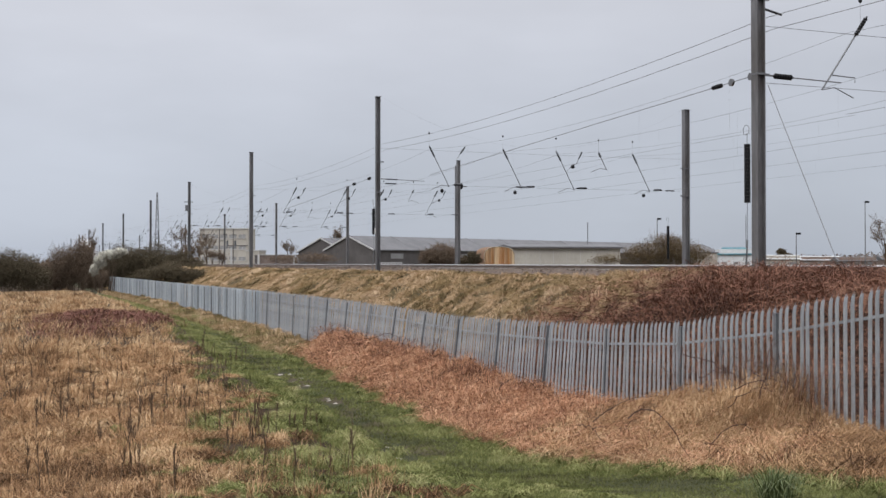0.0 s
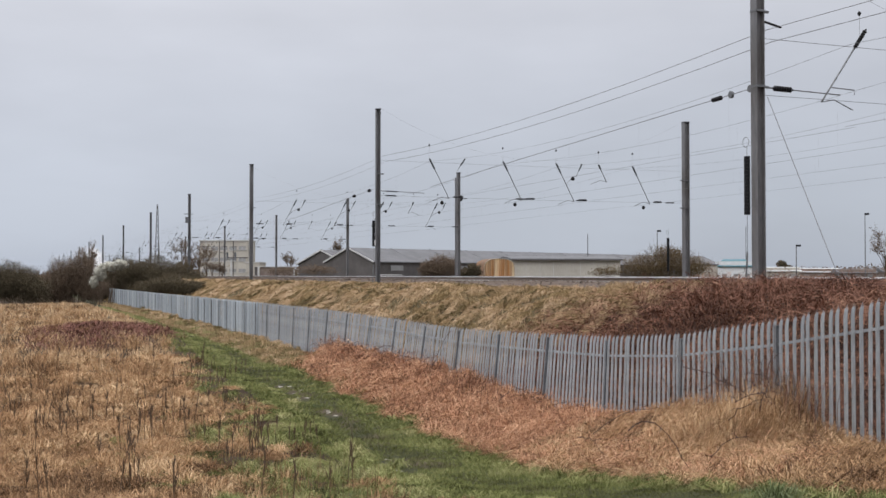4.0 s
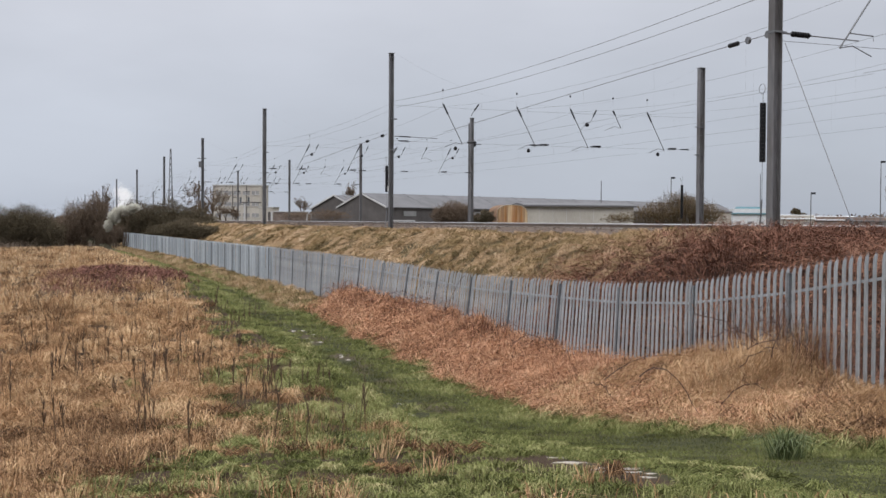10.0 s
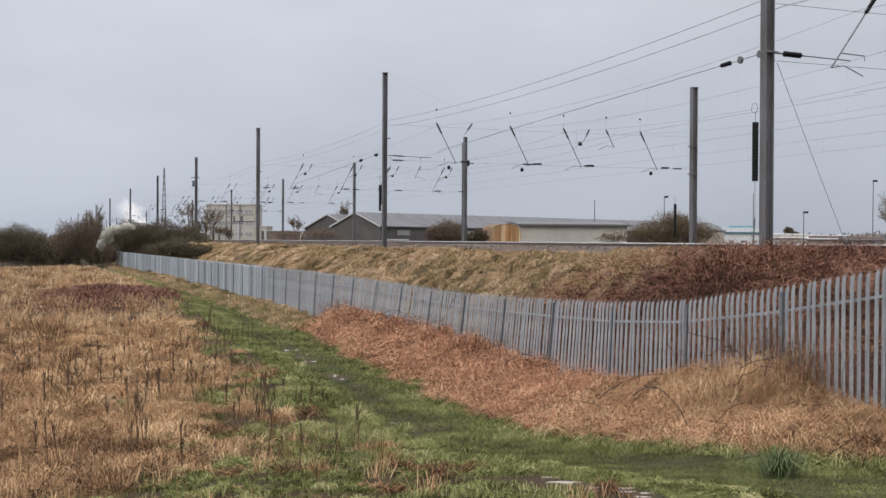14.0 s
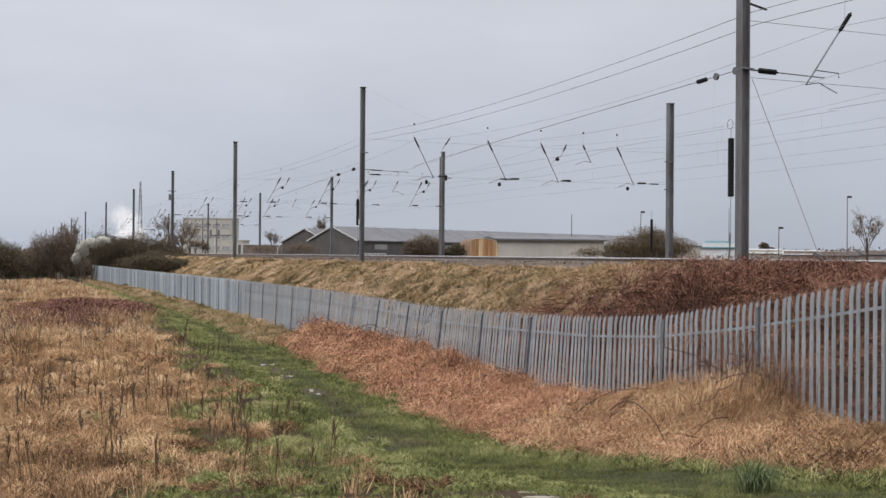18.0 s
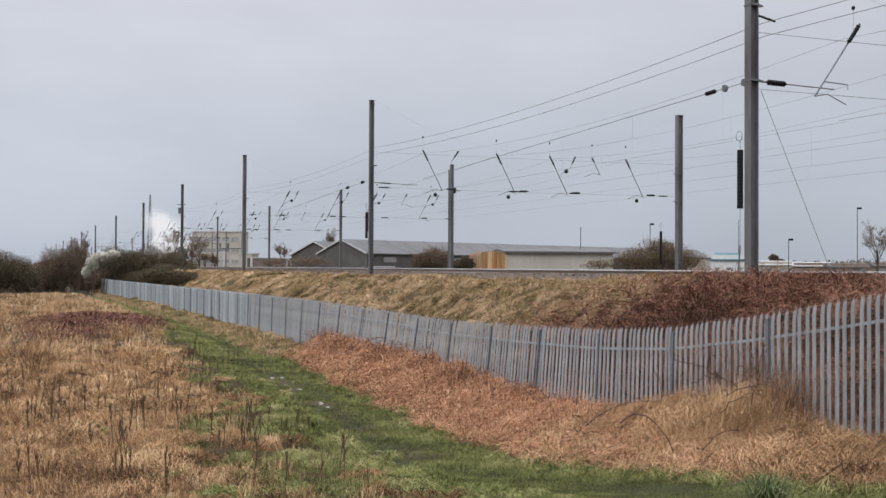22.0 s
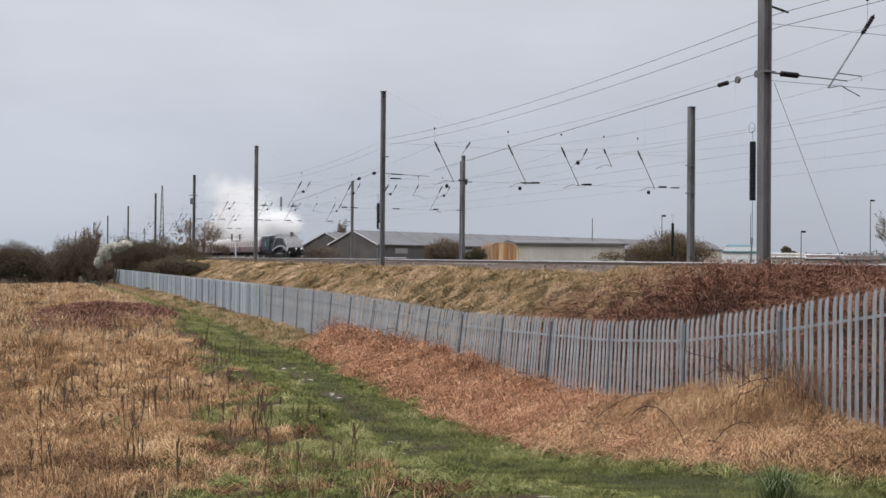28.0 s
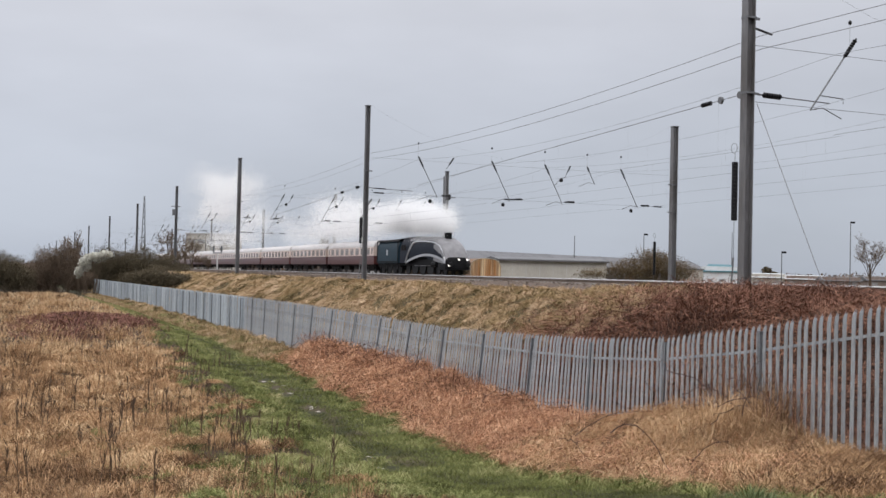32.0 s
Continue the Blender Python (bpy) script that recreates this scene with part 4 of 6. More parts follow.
def insulator(mb, p, q, r=0.075, sheds=7):
    """A ribbed insulator between two points."""
    p, q = Vector(p), Vector(q)
    L = (q - p).length
    prof = [(0, 0.03)]
    for i in range(sheds):
        a = L * (0.08 + 0.84 * i / sheds)
        prof += [(a, 0.035), (a + L * 0.03, r), (a + L * 0.07, r), (a + L * 0.10, 0.035)]
    prof += [(L, 0.03)]
    return mb.lathe(p, q - p, prof, 8)


def wire_obj(name, pts, r, label, parent=None, group=""):
    ob = part(name, MB().tube(pts, r, 4), M_WIRE, parent)
    if parent is None:
        tagged(ob, label, "wire", group)
    return ob


def sag(a, b, drop, n=10):
    a, b = Vector(a), Vector(b)
    return [a.lerp(b, i / n) - Vector((0, 0, drop * 4 * (i / n) * (1 - i / n))) for i in range(n + 1)]


for i, su in enumerate(SPANS):
    far = su > 190
    h = 11.9
    mast(su, NEAR_V, h + (-0.18 if i == 1 else 0.15), 0.70, (0.31, 0.27, 0.34)[min(i, 2)], bands=(6.86, 9.25) if i == 0 else None, steel=M_MAST_PALE if i in (0, 2) else None)
    mast(su + (1.2 if i != 1 else -0.7), FAR_V, h - (0.3 if i == 1 else 0.1), 0.95, 0.40 if i == 1 else 0.34, "slim grey steel mast beyond the far track", -1, steel=M_MAST_PALE)
    if i == 1:
        pl = thing("mast_plate", "small white plate fixed to a mast", "plate", at(su, NEAR_V, 0.70, 180))
        part("plate", MB().box((0.0, -0.186, 3.0), (0.22, 0.02, 0.34)), M_TRIM, pl)
        part("fixing_strap", MB().box((0.0, -0.174, 3.0), (0.36, 0.012, 0.05)), M_ARM, pl)
    if i == 2:
        tw = thing("overhead_line_mast", "wide twin-column steel mast with tensioning gear", "mast", at(su + 1.9, FAR_V + 0.1, 0.95, 180), "overhead line masts")
        part("column", MB().prism(mast_ring(0.34, 0.34), -0.3, h - 0.6), M_MAST, tw)
        part("tie_plate", MB().box((0.4, 0, h * 0.6), (0.9, 0.1, 0.5)), M_ARM, tw)
        part("tie_plate", MB().box((0.4, 0, h * 0.85), (0.9, 0.1, 0.3)), M_ARM, tw)
        part("tension_wheel", MB().lathe((0.3, 0.35, h * 0.76), (0, 1, 0), [(0, 0.30), (0.03, 0.34), (0.09, 0.34), (0.12, 0.30)], 14), M_INSUL, tw)
        part("side_arm", MB().tube([(0, 0.2, h * 0.76), (0, 1.2, h * 0.76)], 0.05, 6), M_ARM, tw)
    if i == 3:
        sw = thing("mast_switch_box", "grey switch gear box fixed high on a mast", "switch box", at(su, NEAR_V, 0.85, 180))
        part("box", MB().box((0, -0.3, h * 0.70), (0.55, 0.45, 0.8), 0.06), M_ARM, sw)
        part("cross_bar", MB().box((0, -0.1, h * 0.77), (0.1, 1.2, 0.1)), M_ARM, sw)
    # cross-span wires
    span = thing("headspan", "headspan of thin cross wires with black insulators over the tracks", "headspan", at(su, 0, 0, 180), "headspans")
    rr = 0.010 if i == 0 else 0.0075
    part("head_wire", MB().tube(sag((0, NEAR_V, 0.85 + h * 0.985), (0, FAR_V, 0.85 + h * 0.985), 3.1, 14), rr * 0.35, 4), M_WIRE, span)
    up, lo = CATENARY + 0.05, CONTACT + (0.35 if i else 0.85)
    part("upper_cross_wire", MB().tube(sag((0, NEAR_V, up), (0, FAR_V, up), 0.05, 4), rr, 4), M_WIRE, span)
    part("lower_cross_wire", MB().tube(sag((0, NEAR_V, lo), (0, FAR_V, lo), 0.05, 4), rr, 4), M_WIRE, span)
    for zc in ((lo,) if i else ()):
        for va, vb in ((NEAR_V + 0.5, NEAR_V + 1.25), (FAR_V - 1.25, FAR_V - 0.5), (31.6, 32.4), (36.2, 37.0)):
            part("insulator", insulator(MB(), (0, va, zc), (0, vb, zc), 0.05 if not far else 0.07), M_INSUL, span, "black ribbed insulator", smooth=50)
    for j, tv in enumerate(ARMS):
        tv -= 0.0 if i else 0.65
        # dropper, raking tube with insulator, and registration arm
        zt = up + 0.25
        zh = 0.85 + h * 0.985 - 3.1 * 4 * ((tv - NEAR_V) / (FAR_V - NEAR_V)) * (1 - (tv - NEAR_V) / (FAR_V - NEAR_V))
        sgn = 1 if i == 1 else -1
        part("dropper", MB().tube([(0, tv - sgn * 0.55, zt), (0, tv - sgn * 0.55, min(max(zh, zt + 0.4), zt + 0.9))], 0.005, 4), M_WIRE, span)
        part("wire_clamp", MB().lathe((0, tv - sgn * 0.55, zt + 0.78), (0, 0, 1), [(0, 0.02), (0.05, 0.06), (0.10, 0.06), (0.15, 0.02)], 6), M_INSUL, span)
        a, b = Vector((0, tv - sgn * 0.55, zt)), Vector((0, tv + sgn * 0.85, lo - 0.10))
        if i == 0:
            a, b = a + Vector((0, 0.27, 0.35)), b + Vector((0, -0.15, 0))
        if j == 3:
            b = a.lerp(b, 0.45)
        k = a.lerp(b, 0.28)
        part("insulator", insulator(MB(), a, k, 0.075), M_INSUL, span, "black ribbed insulator", smooth=50)
        if 0 < i < 5 and j != 3:
            part("insulator", insulator(MB(), b + Vector((0, 0.3, 0.12)), b + Vector((0, 1.0, 0.14)), 0.07), M_INSUL, span, "black ribbed insulator", smooth=50)
        if i >= 2 and j != 3 or (i == 1 and j == 2):
            c_, d_ = Vector((0, tv + 1.45, zt)), Vector((0, tv + 1.02, zt - 0.85))
            part("insulator", insulator(MB(), c_, c_.lerp(d_, 0.6), 0.065, 5), M_INSUL, span, "black ribbed insulator", smooth=50)
            part("short_tube", MB().tube([c_.lerp(d_, 0.6), d_, d_ + Vector((0, -0.3, -0.08)), a.lerp(b, 0.55)], 0.022, 5), M_ARM, span)
            part("hanging_insulator", MB().lathe(d_ + Vector((0, -0.28, -0.33)), (0, 0, 1), [(0, 0.03), (0.04, 0.13), (0.12, 0.15), (0.22, 0.12), (0.28, 0.04)], 10), M_INSUL, span, "bell-shaped black insulator", smooth=50)
        if i == 1 and j == 0:
            part("insulator", insulator(MB(), (0, 27.9, zt + 0.05), (0, 27.55, zt - 0.45), 0.065, 5), M_INSUL, span, "black ribbed insulator", smooth=50)
            part("short_tube", MB().tube([(0, 27.55, zt - 0.45), (0, 27.35, zt - 0.75)], 0.022, 5), M_ARM, span)
        if i == 0:
            e_ = a.lerp(b, 0.8)
            part("steady_arm", MB().tube([e_, e_ + Vector((0, 0.95, -0.04)), e_ + Vector((0, 0.96, -0.2))], 0.02, 5), M_ARM, span)
        if i == 1 and j in (0, 1, 4):
            part("hanging_insulator", MB().lathe(b + Vector((0, -0.5, -0.42)), (0, 0, 1), [(0, 0.03), (0.04, 0.10), (0.14, 0.13), (0.22, 0.10), (0.28, 0.03)], 10), M_INSUL, span, "bell-shaped black insulator", smooth=50)
        part("raking_tube", MB().tube([k, b], 0.028, 6), M_ARM, span)
        part("registration_arm", MB().tube([b, b + Vector((0, -sgn * 0.5, 0.10)), b + Vector((0, -sgn * 1.25, -0.2))], 0.018, 5), M_ARM, span)

# running wires of each track
for j, tv in enumerate(TRACKS):
    eq = thing("track_catenary", "catenary and contact wires hung over one track", "wires", None, "overhead wires")
    for a, b in zip((-25.0,) + SPANS[:-1], SPANS):
        w = 0.0075 if b < 60 else 0.006
        za, zb = CATENARY + 0.1, CATENARY + 0.1
        part("catenary_wire", MB().tube(sag(P(a, tv, za), P(b, tv, zb), 0.75, 10), w, 4), M_WIRE, eq)
        part("contact_wire", MB().tube([P(a, tv + 0.2 * (-1) ** j, CONTACT), P(b, tv - 0.2 * (-1) ** j, CONTACT)], w, 4), M_WIRE, eq)
        if b < 120:
            for k in range(1, 6):
                f = k / 6
                part("dropper", MB().tube([P(a + (b - a) * f, tv, za - 3.0 * f * (1 - f)), P(a + (b - a) * f, tv, CONTACT)], 0.0015, 3), M_WIRE, eq)

# feeder wires carried on the near masts, and the tensioned wire that ends on the nearest one
for k, (dz, dv) in enumerate(((9.4, 0.4), (9.02, 0.55))):
    fd = thing("feeder_wire", "bare feeder wire strung along the near masts", "wire", None, "feeder wires")
    for a, b in zip((-25.0,) + SPANS[:-1], SPANS):
        part("wire_span", MB().tube(sag(P(a, NEAR_V + dv, dz), P(b, NEAR_V + dv, dz), 0.45, 10), 0.011 if b < 100 else 0.007, 4), M_WIRE, fd)
        if b < 50 and k == 0:
            part("insulator", insulator(MB(), P(b, NEAR_V + 0.2, dz + 0.25), P(b, NEAR_V + dv + 0.5, dz + 0.1), 0.04), M_INSUL, fd)

# details of the nearest mast: pulleys, balance weights, stay
near_mast_u = SPANS[0]


def weights(u, v, z0, z1, name="balance_weight_stack"):
    e = thing(name, "tall stack of dark balance weights hung beside a mast", "weights", at(u, v, 0), "balance weights")
    n = int((z1 - z0) / 0.117)
    for k in range(n):
        z = z0 + (k + 0.5) * (z1 - z0) / n
        part("weight_disc", MB().lathe((0, 0, z - 0.055), (0, 0, 1), [(0, 0.096), (0.006, 0.10), (0.110, 0.10), (0.115, 0.096)], 10), M_INSUL, e)
    part("guide_rod", MB().tube([(0, 0, z0 - 1.2), (0, 0, z1 + 0.3)], 0.009, 5), M_ARM, e)
    part("lifting_ring", MB().tube([(0.16 * math.cos(a), 0.04, z1 + 0.45 + 0.16 * math.sin(a)) for a in np.linspace(0, 2 * math.pi, 17)], 0.009, 5), M_ARM, e)
    part("guide_foot", MB().tube([(0, 0.1, 0.8), (0, 0, z0 - 1.2)], 0.03, 5), M_ARM, e)


weights(near_mast_u + 0.9, NEAR_V + 0.22, 3.55, 5.45)
weights(71.2, NEAR_V + 0.02, 3.5, 5.2)
weights(71.0, FAR_V - 0.55, 1.9, 4.3)

stay = thing("mast_stay", "thin steel stay running from a mast down to the ground", "stay", None)
part("stay_wire", MB().tube([P(near_mast_u - 0.2, NEAR_V + 0.22, 7.2), P(near_mast_u - 4.0, NEAR_V + 0.1, 0.8)], 0.014, 5), M_WIRE, stay)
part("anchor", MB().box(P(near_mast_u - 4.0, NEAR_V + 0.1, 0.9), (0.5, 0.5, 0.4), 0.1), M_SLEEPER, stay)

ten = thing("tension_wire", "tensioned wire with insulators and pulley wheels ending on a mast", "wire", None)
a0, a1 = Vector(P(near_mast_u + 0.3, NEAR_V, 7.55)), Vector(P(70.2, TRACKS[0], CONTACT + 1.0))
d0 = (a1 - a0).normalized()
part("long_wire", MB().tube([a0, a1], 0.014, 4), M_WIRE, ten)
for s in (0.1, 1.3):
    c = a0 + d0 * s
    part("pulley_wheel", MB().lathe(c - Vector((CP, SP, 0)) * 0.04, (CP, SP, 0), [(0, 0.12), (0.02, 0.12), (0.04, 0.085), (0.06, 0.12), (0.08, 0.12)], 14), M_ARM, ten)
part("insulator", insulator(MB(), a0 + d0 * 1.9, a0 + d0 * 2.6, 0.08), M_INSUL, ten, smooth=50)
ten2 = thing("tension_wire", "tensioned wire with black insulators leaving a mast", "wire", None)
b0, b1 = Vector(P(70.5, NEAR_V, 7.3)), Vector(P(113.0, TRACKS[0], CONTACT + 0.7))
d1 = (b1 - b0).normalized()
part("long_wire", MB().tube([b0, b1], 0.012, 4), M_WIRE, ten2)
for s in (2.0, 7.2):
    part("insulator", insulator(MB(), b0 + d1 * s, b0 + d1 * (s + 0.55), 0.105), M_INSUL, ten2, smooth=50)
arm = thing("insulated_cross_wire", "horizontal tube with a fat black insulator fixed to a mast", "wire", None)
for su, zz in ((near_mast_u, 7.55), (70.2, 7.1)):
    q0, q1, q2 = Vector(P(su, NEAR_V + 0.2, zz)), Vector(P(su, NEAR_V + 1.35, zz - 0.03)), Vector(P(su, NEAR_V + 3.2, zz - 0.08))
    part("insulator", insulator(MB(), q0.lerp(q1, 0.3), q1, 0.095 if su < 50 else 0.042), M_INSUL, arm, "fat black ribbed insulator", smooth=50)
    part("tube", MB().tube([q0, q0.lerp(q1, 0.3)], 0.03).tube([q1, q2], 0.02), M_ARM, arm)

# ---------------------------------------------------------------- steam train
TRAIN_V = TRACKS[3]
U32, SPEED = 102.2, 18.96


def train_u(t):
    return U32 + SPEED * (32.0 - t)


M_LOCO = mat("dark_blue_loco_paint", (0.007, 0.009, 0.016), 0.4, 0.15, 2, 0.02, 0.0, (0.012, 0.015, 0.023))
M_TENDER = mat("teal_blue_tender_paint", (0.014, 0.030, 0.043), 0.5, 0.15, 1.5, 0.02, 0.0, (0.022, 0.040, 0.054))
M_SOOT = mat("sooty_black", (0.008, 0.008, 0.009), 0.5, 0.2, 4, 0.05)
# Sky highlights on the casing edges put into a pale metal; also the crest.
M_SILVER = mat("pale_highlight_and_crest_metal", (0.42, 0.43, 0.455), 0.35, 0.06, 3, 0, 0.3)
# Nose and casing top: the sky's reflection is put into this paler grey.
M_NOSE = mat("grey_with_painted_sky", (0.20, 0.196, 0.206), 0.35, 0.12, 2, 0.03)
M_WHEEL = mat("oily_wheel", (0.02, 0.02, 0.021), 0.45, 0.2, 5, 0.05, 0.3)
M_ROD = mat("bright_rod", (0.45, 0.45, 0.46), 0.3, 0.1, 5, 0, 0.9)
M_LAMP = glow("lit_headlamp", (1.0, 0.95, 0.90), 1.1)
M_MAROON = mat("maroon_coach_paint", (0.092, 0.031, 0.029), 0.3, 0.08, 1.5, 0.01, obvar=0.12)
M_CREAM = mat("cream_coach_paint", (0.66, 0.535, 0.475), 0.35, 0.06, 1.5, 0.01, obvar=0.06)
M_ROOF = mat("coach_roof_grey", (0.480, 0.445, 0.445), 0.6, 0.1, 1.2, 0.03, 0, (0.48, 0.47, 0.465))
M_UNDER = mat("dark_underframe", (0.016, 0.014, 0.013), 0.7, 0.2, 3, 0.05)
M_GLASS = mat("coach_window_glass", (0.20, 0.175, 0.165), 0.12, 0.05, 1, 0)

for m_, spec_ in ((M_LOCO, 0.06), (M_NOSE, 0.3), (M_SOOT, 0.1), (M_TENDER, 0.15), (M_UNDER, 0.1), (M_WHEEL, 0.2)):
    m_.node_tree.nodes["Principled BSDF"].inputs["Specular IOR Level"].default_value = spec_
loco = thing("steam_locomotive", "dark blue streamlined steam locomotive with lit lamps, pulling a train", "locomotive")


def arch(x, w, zb, zt, n=2.4, k=17, flat=0.0):
    """A cross-section: upright sides and a rounded top."""
    pts = []
    for i in range(k):
        a = math.pi * i / (k - 1)
        c, s = math.cos(a), math.sin(a)
        pts.append((x, w * math.copysign(abs(c) ** (2 / n), c), zb + (zt - zb) * abs(s) ** (2 / n)))
    return pts


nose = [(2.78, 1.15, 0.95, 1.25), (2.55, 1.25, 0.95, 1.75), (2.15, 1.30, 1.0, 2.3), (1.6, 1.32, 1.1, 2.82), (1.0, 1.33, 1.2, 3.22), (0.4, 1.33, 1.3, 3.5), (-0.5, 1.33, 1.4, 3.70)]
part("nose_casing", MB().loft([arch(*s, n=4.4, k=25) for s in nose]), M_NOSE, loco, "wedge-shaped streamlined front, sky reflection put into its grey", smooth=40)
body = [(-0.5, 1.335, 1.45, 3.705), (-2.5, 1.34, 1.7, 3.80), (-5.0, 1.35, 1.8, 3.84), (-7.4, 1.36, 1.6, 3.86), (-8.0, 1.37, 1.4, 3.87)]
part("boiler_casing", MB().loft([arch(*s, n=3.3, k=25) for s in body]), M_LOCO, loco, smooth=40)
# Thin paler sheet over the casing top, standing for reflected sky.
top = [[q for q in arch(*s, n=3.3, k=33) if q[2] > 3.27] for s in ((-0.52, 1.35, 1.45, 3.72), (-2.5, 1.355, 1.7, 3.815), (-5.0, 1.365, 1.8, 3.855), (-7.98, 1.375, 1.5, 3.88))]
kk = min(len(s) for s in top)
top = [s[(len(s) - kk) // 2:(len(s) - kk) // 2 + kk] for s in top]
part("casing_top", MB().loft([s + [(x, y, z - 0.04) for x, y, z in reversed(s)] for s in top]), M_NOSE, loco, "casing top in paler grey, with sky reflection put into the colour", smooth=40)
part("cab", MB().loft([arch(x, 1.385, 1.15, 3.93, 3.2) for x in (-8.0, -8.02, -10.2, -10.3)]), M_LOCO, loco, smooth=40)
SWEEP = ((-8.3, 1.2), (-7.8, 1.9), (-7.2, 2.65), (-6.5, 3.2), (-5.6, 3.33), (-3.0, 3.30), (-0.5, 3.14), (0.8, 2.82), (1.6, 2.35), (2.2, 1.75), (2.5, 1.3))


def valance_z(x):
    f = max(0.0, min(1.0, (x + 8.3) / 10.85))
    return 1.18 + 0.78 * math.sin(math.pi * f ** 1.15) ** 0.7


def side_y(x, z):
    """Half-width of the casing at a place along it and a height."""
    secs = sorted(nose + body)
    w, zb, zt = (float(np.interp(x, [a[0] for a in secs], [a[k] for a in secs])) for k in (1, 2, 3))
    f = max(0.0, min(0.98, (z - zb) / (zt - zb)))
    return w * (1 - f ** 3.6) ** (1 / 3.6)


for s in (-1, 1):
    win = MB().box((-8.75, s * 1.388, 2.75), (0.6, 0.02, 0.55), 0.0).box((-9.5, s * 1.388, 2.75), (0.6, 0.02, 0.55), 0.0)
    part("cab_window", win, M_UNDER, loco, "dark cab side windows")
    # curved running-plate edge over the wheels and the sweep above it, pale as sky highlights put into colour, and the
    # black panel between
    xs = np.linspace(-8.3, 2.55, 29)
    pts = [(x, s * (side_y(x, valance_z(x)) + 0.03), valance_z(x)) for x in xs]
    part("running_plate_edge", MB().loft([[(p[0], p[1] - 0.02, p[2] - 0.12), (p[0], p[1] + 0.02, p[2] - 0.12), (p[0], p[1] + 0.02, p[2] + 0.11), (p[0], p[1] - 0.02, p[2] + 0.11)] for p in pts]), M_SILVER, loco, "curved valance edge, its sky highlight put into pale colour", smooth=40)
    q = [(x, s * (side_y(x, z) + 0.02), z) for x, z in SWEEP]
    part("shoulder_highlight", MB().tube(q, 0.14, 5, 0.06), M_SILVER, loco, "pale shoulder highlight put into colour along the casing", smooth=60)
    cols = []
    for x in np.linspace(-6.9, 1.9, 24):
        z1 = float(np.interp(x, [a for a, _ in SWEEP], [b for _, b in SWEEP]))
        zs = np.linspace(valance_z(x), max(z1, valance_z(x) + 0.05), 6)
        outer = [(x, s * (side_y(x, z) + 0.012), z) for z in zs]
        cols.append(outer + [(a, b - s * 0.05, c) for a, b, c in reversed(outer)])
    part("side_panel", MB().loft(cols), M_LOCO, loco, "black casing side between the pale highlight lines", smooth=40)
    part("frame_plate", MB().box((-3.6, s * 0.95, 1.25), (12.6, 0.05, 0.7)), M_SOOT, loco)
    part("cylinder", MB().lathe((-0.9, s * 1.12, 1.05), (1, 0, 0), [(0, 0.2), (0.05, 0.33), (1.2, 0.33), (1.25, 0.2)], 12), M_SOOT, loco)
chim = MB().loft([[(x0 * k - 0.05, y0 * k, z) for x0, y0 in ((0.42, 0), (0.3, 0.26), (0, 0.32), (-0.3, 0.26), (-0.42, 0), (-0.3, -0.26), (0, -0.32), (0.3, -0.26))] for z, k in ((3.3, 1.15), (3.75, 1.0), (4.05, 1.0), (4.12, 1.08))])
part("front_skirt", MB().loft([arch(x, w, zb, zt, 5.0) for x, w, zb, zt in ((2.83, 1.05, 0.55, 1.42), (2.6, 1.28, 0.5, 1.72), (1.2, 1.36, 0.5, 1.62), (0.9, 1.36, 0.6, 1.3))]), M_SOOT, loco, "black front skirt below the casing", smooth=40)
part("chimney", chim, M_SOOT, loco, "black double chimney", smooth=40)
part("footplate", MB().box((-4.0, 0, 0.98), (13.0, 2.3, 0.1)), M_SOOT, loco)
part("buffer_beam", MB().box((2.72, 0, 1.02), (0.14, 2.5, 0.42), 0.03), M_SOOT, loco)
for s in (-0.87, 0.87):
    part("buffer", MB().lathe((2.78, s, 1.05), (1, 0, 0), [(0, 0.13), (0.3, 0.11), (0.31, 0.23), (0.36, 0.22)], 12), M_WHEEL, loco)
for ly, lz in ((-1.0, 0.92), (1.0, 0.92), (0.0, 1.5), (0.85, 1.5)):
    lamp = part("headlamp", MB().lathe((2.7, ly, lz), (1, 0, 0), [(0, 0.13), (0.12, 0.15), (0.2, 0.15), (0.21, 0.11)], 12), M_SOOT, loco)
    part("lens", MB().lathe((2.912, ly, lz), (1, 0, 0), [(0, 0.095), (0.01, 0.095), (0.02, 0.04)], 12), M_LAMP, lamp, "lit white lens")


def wheelset(x, r, spokes, parent, name="wheelset"):
    mb = MB()
    for s in (-0.76, 0.76):
        mb.lathe((0, s - 0.065, 0), (0, 1, 0), [(0, r * 0.86), (0.001, r), (0.13, r), (0.131, r * 0.86)], 20)
        mb.lathe((0, s - 0.09, 0), (0, 1, 0), [(0, r * 0.16), (0.18, r * 0.16)], 10)
        for k in range(spokes):
            a = 2 * math.pi * k / spokes
            mb.tube([(0.1 * r * math.cos(a), s, 0.1 * r * math.sin(a)), (0.9 * r * math.cos(a), s, 0.9 * r * math.sin(a))], 0.035 * r + 0.01, 4)
    mb.tube([(0, -0.7, 0), (0, 0.7, 0)], 0.09, 8)
    return part(name, mb, M_WHEEL, parent, m=pose(x, 0, r))


DRIVERS = [wheelset(x, 1.016, 14, loco, "driving_wheelset") for x in (-2.55, -4.76, -6.97)]
for x in (1.55, -0.35):
    wheelset(x, 0.48, 8, loco, "bogie_wheelset")
wheelset(-9.1, 0.56, 8, loco, "trailing_wheelset")
RODS = []
for s in (-1, 1):
    RODS.append(part("coupling_rod", MB().box((0, 0, 0), (4.6, 0.06, 0.13)), M_ROD, loco, m=pose(-4.76, s * 0.98, 1.3)))

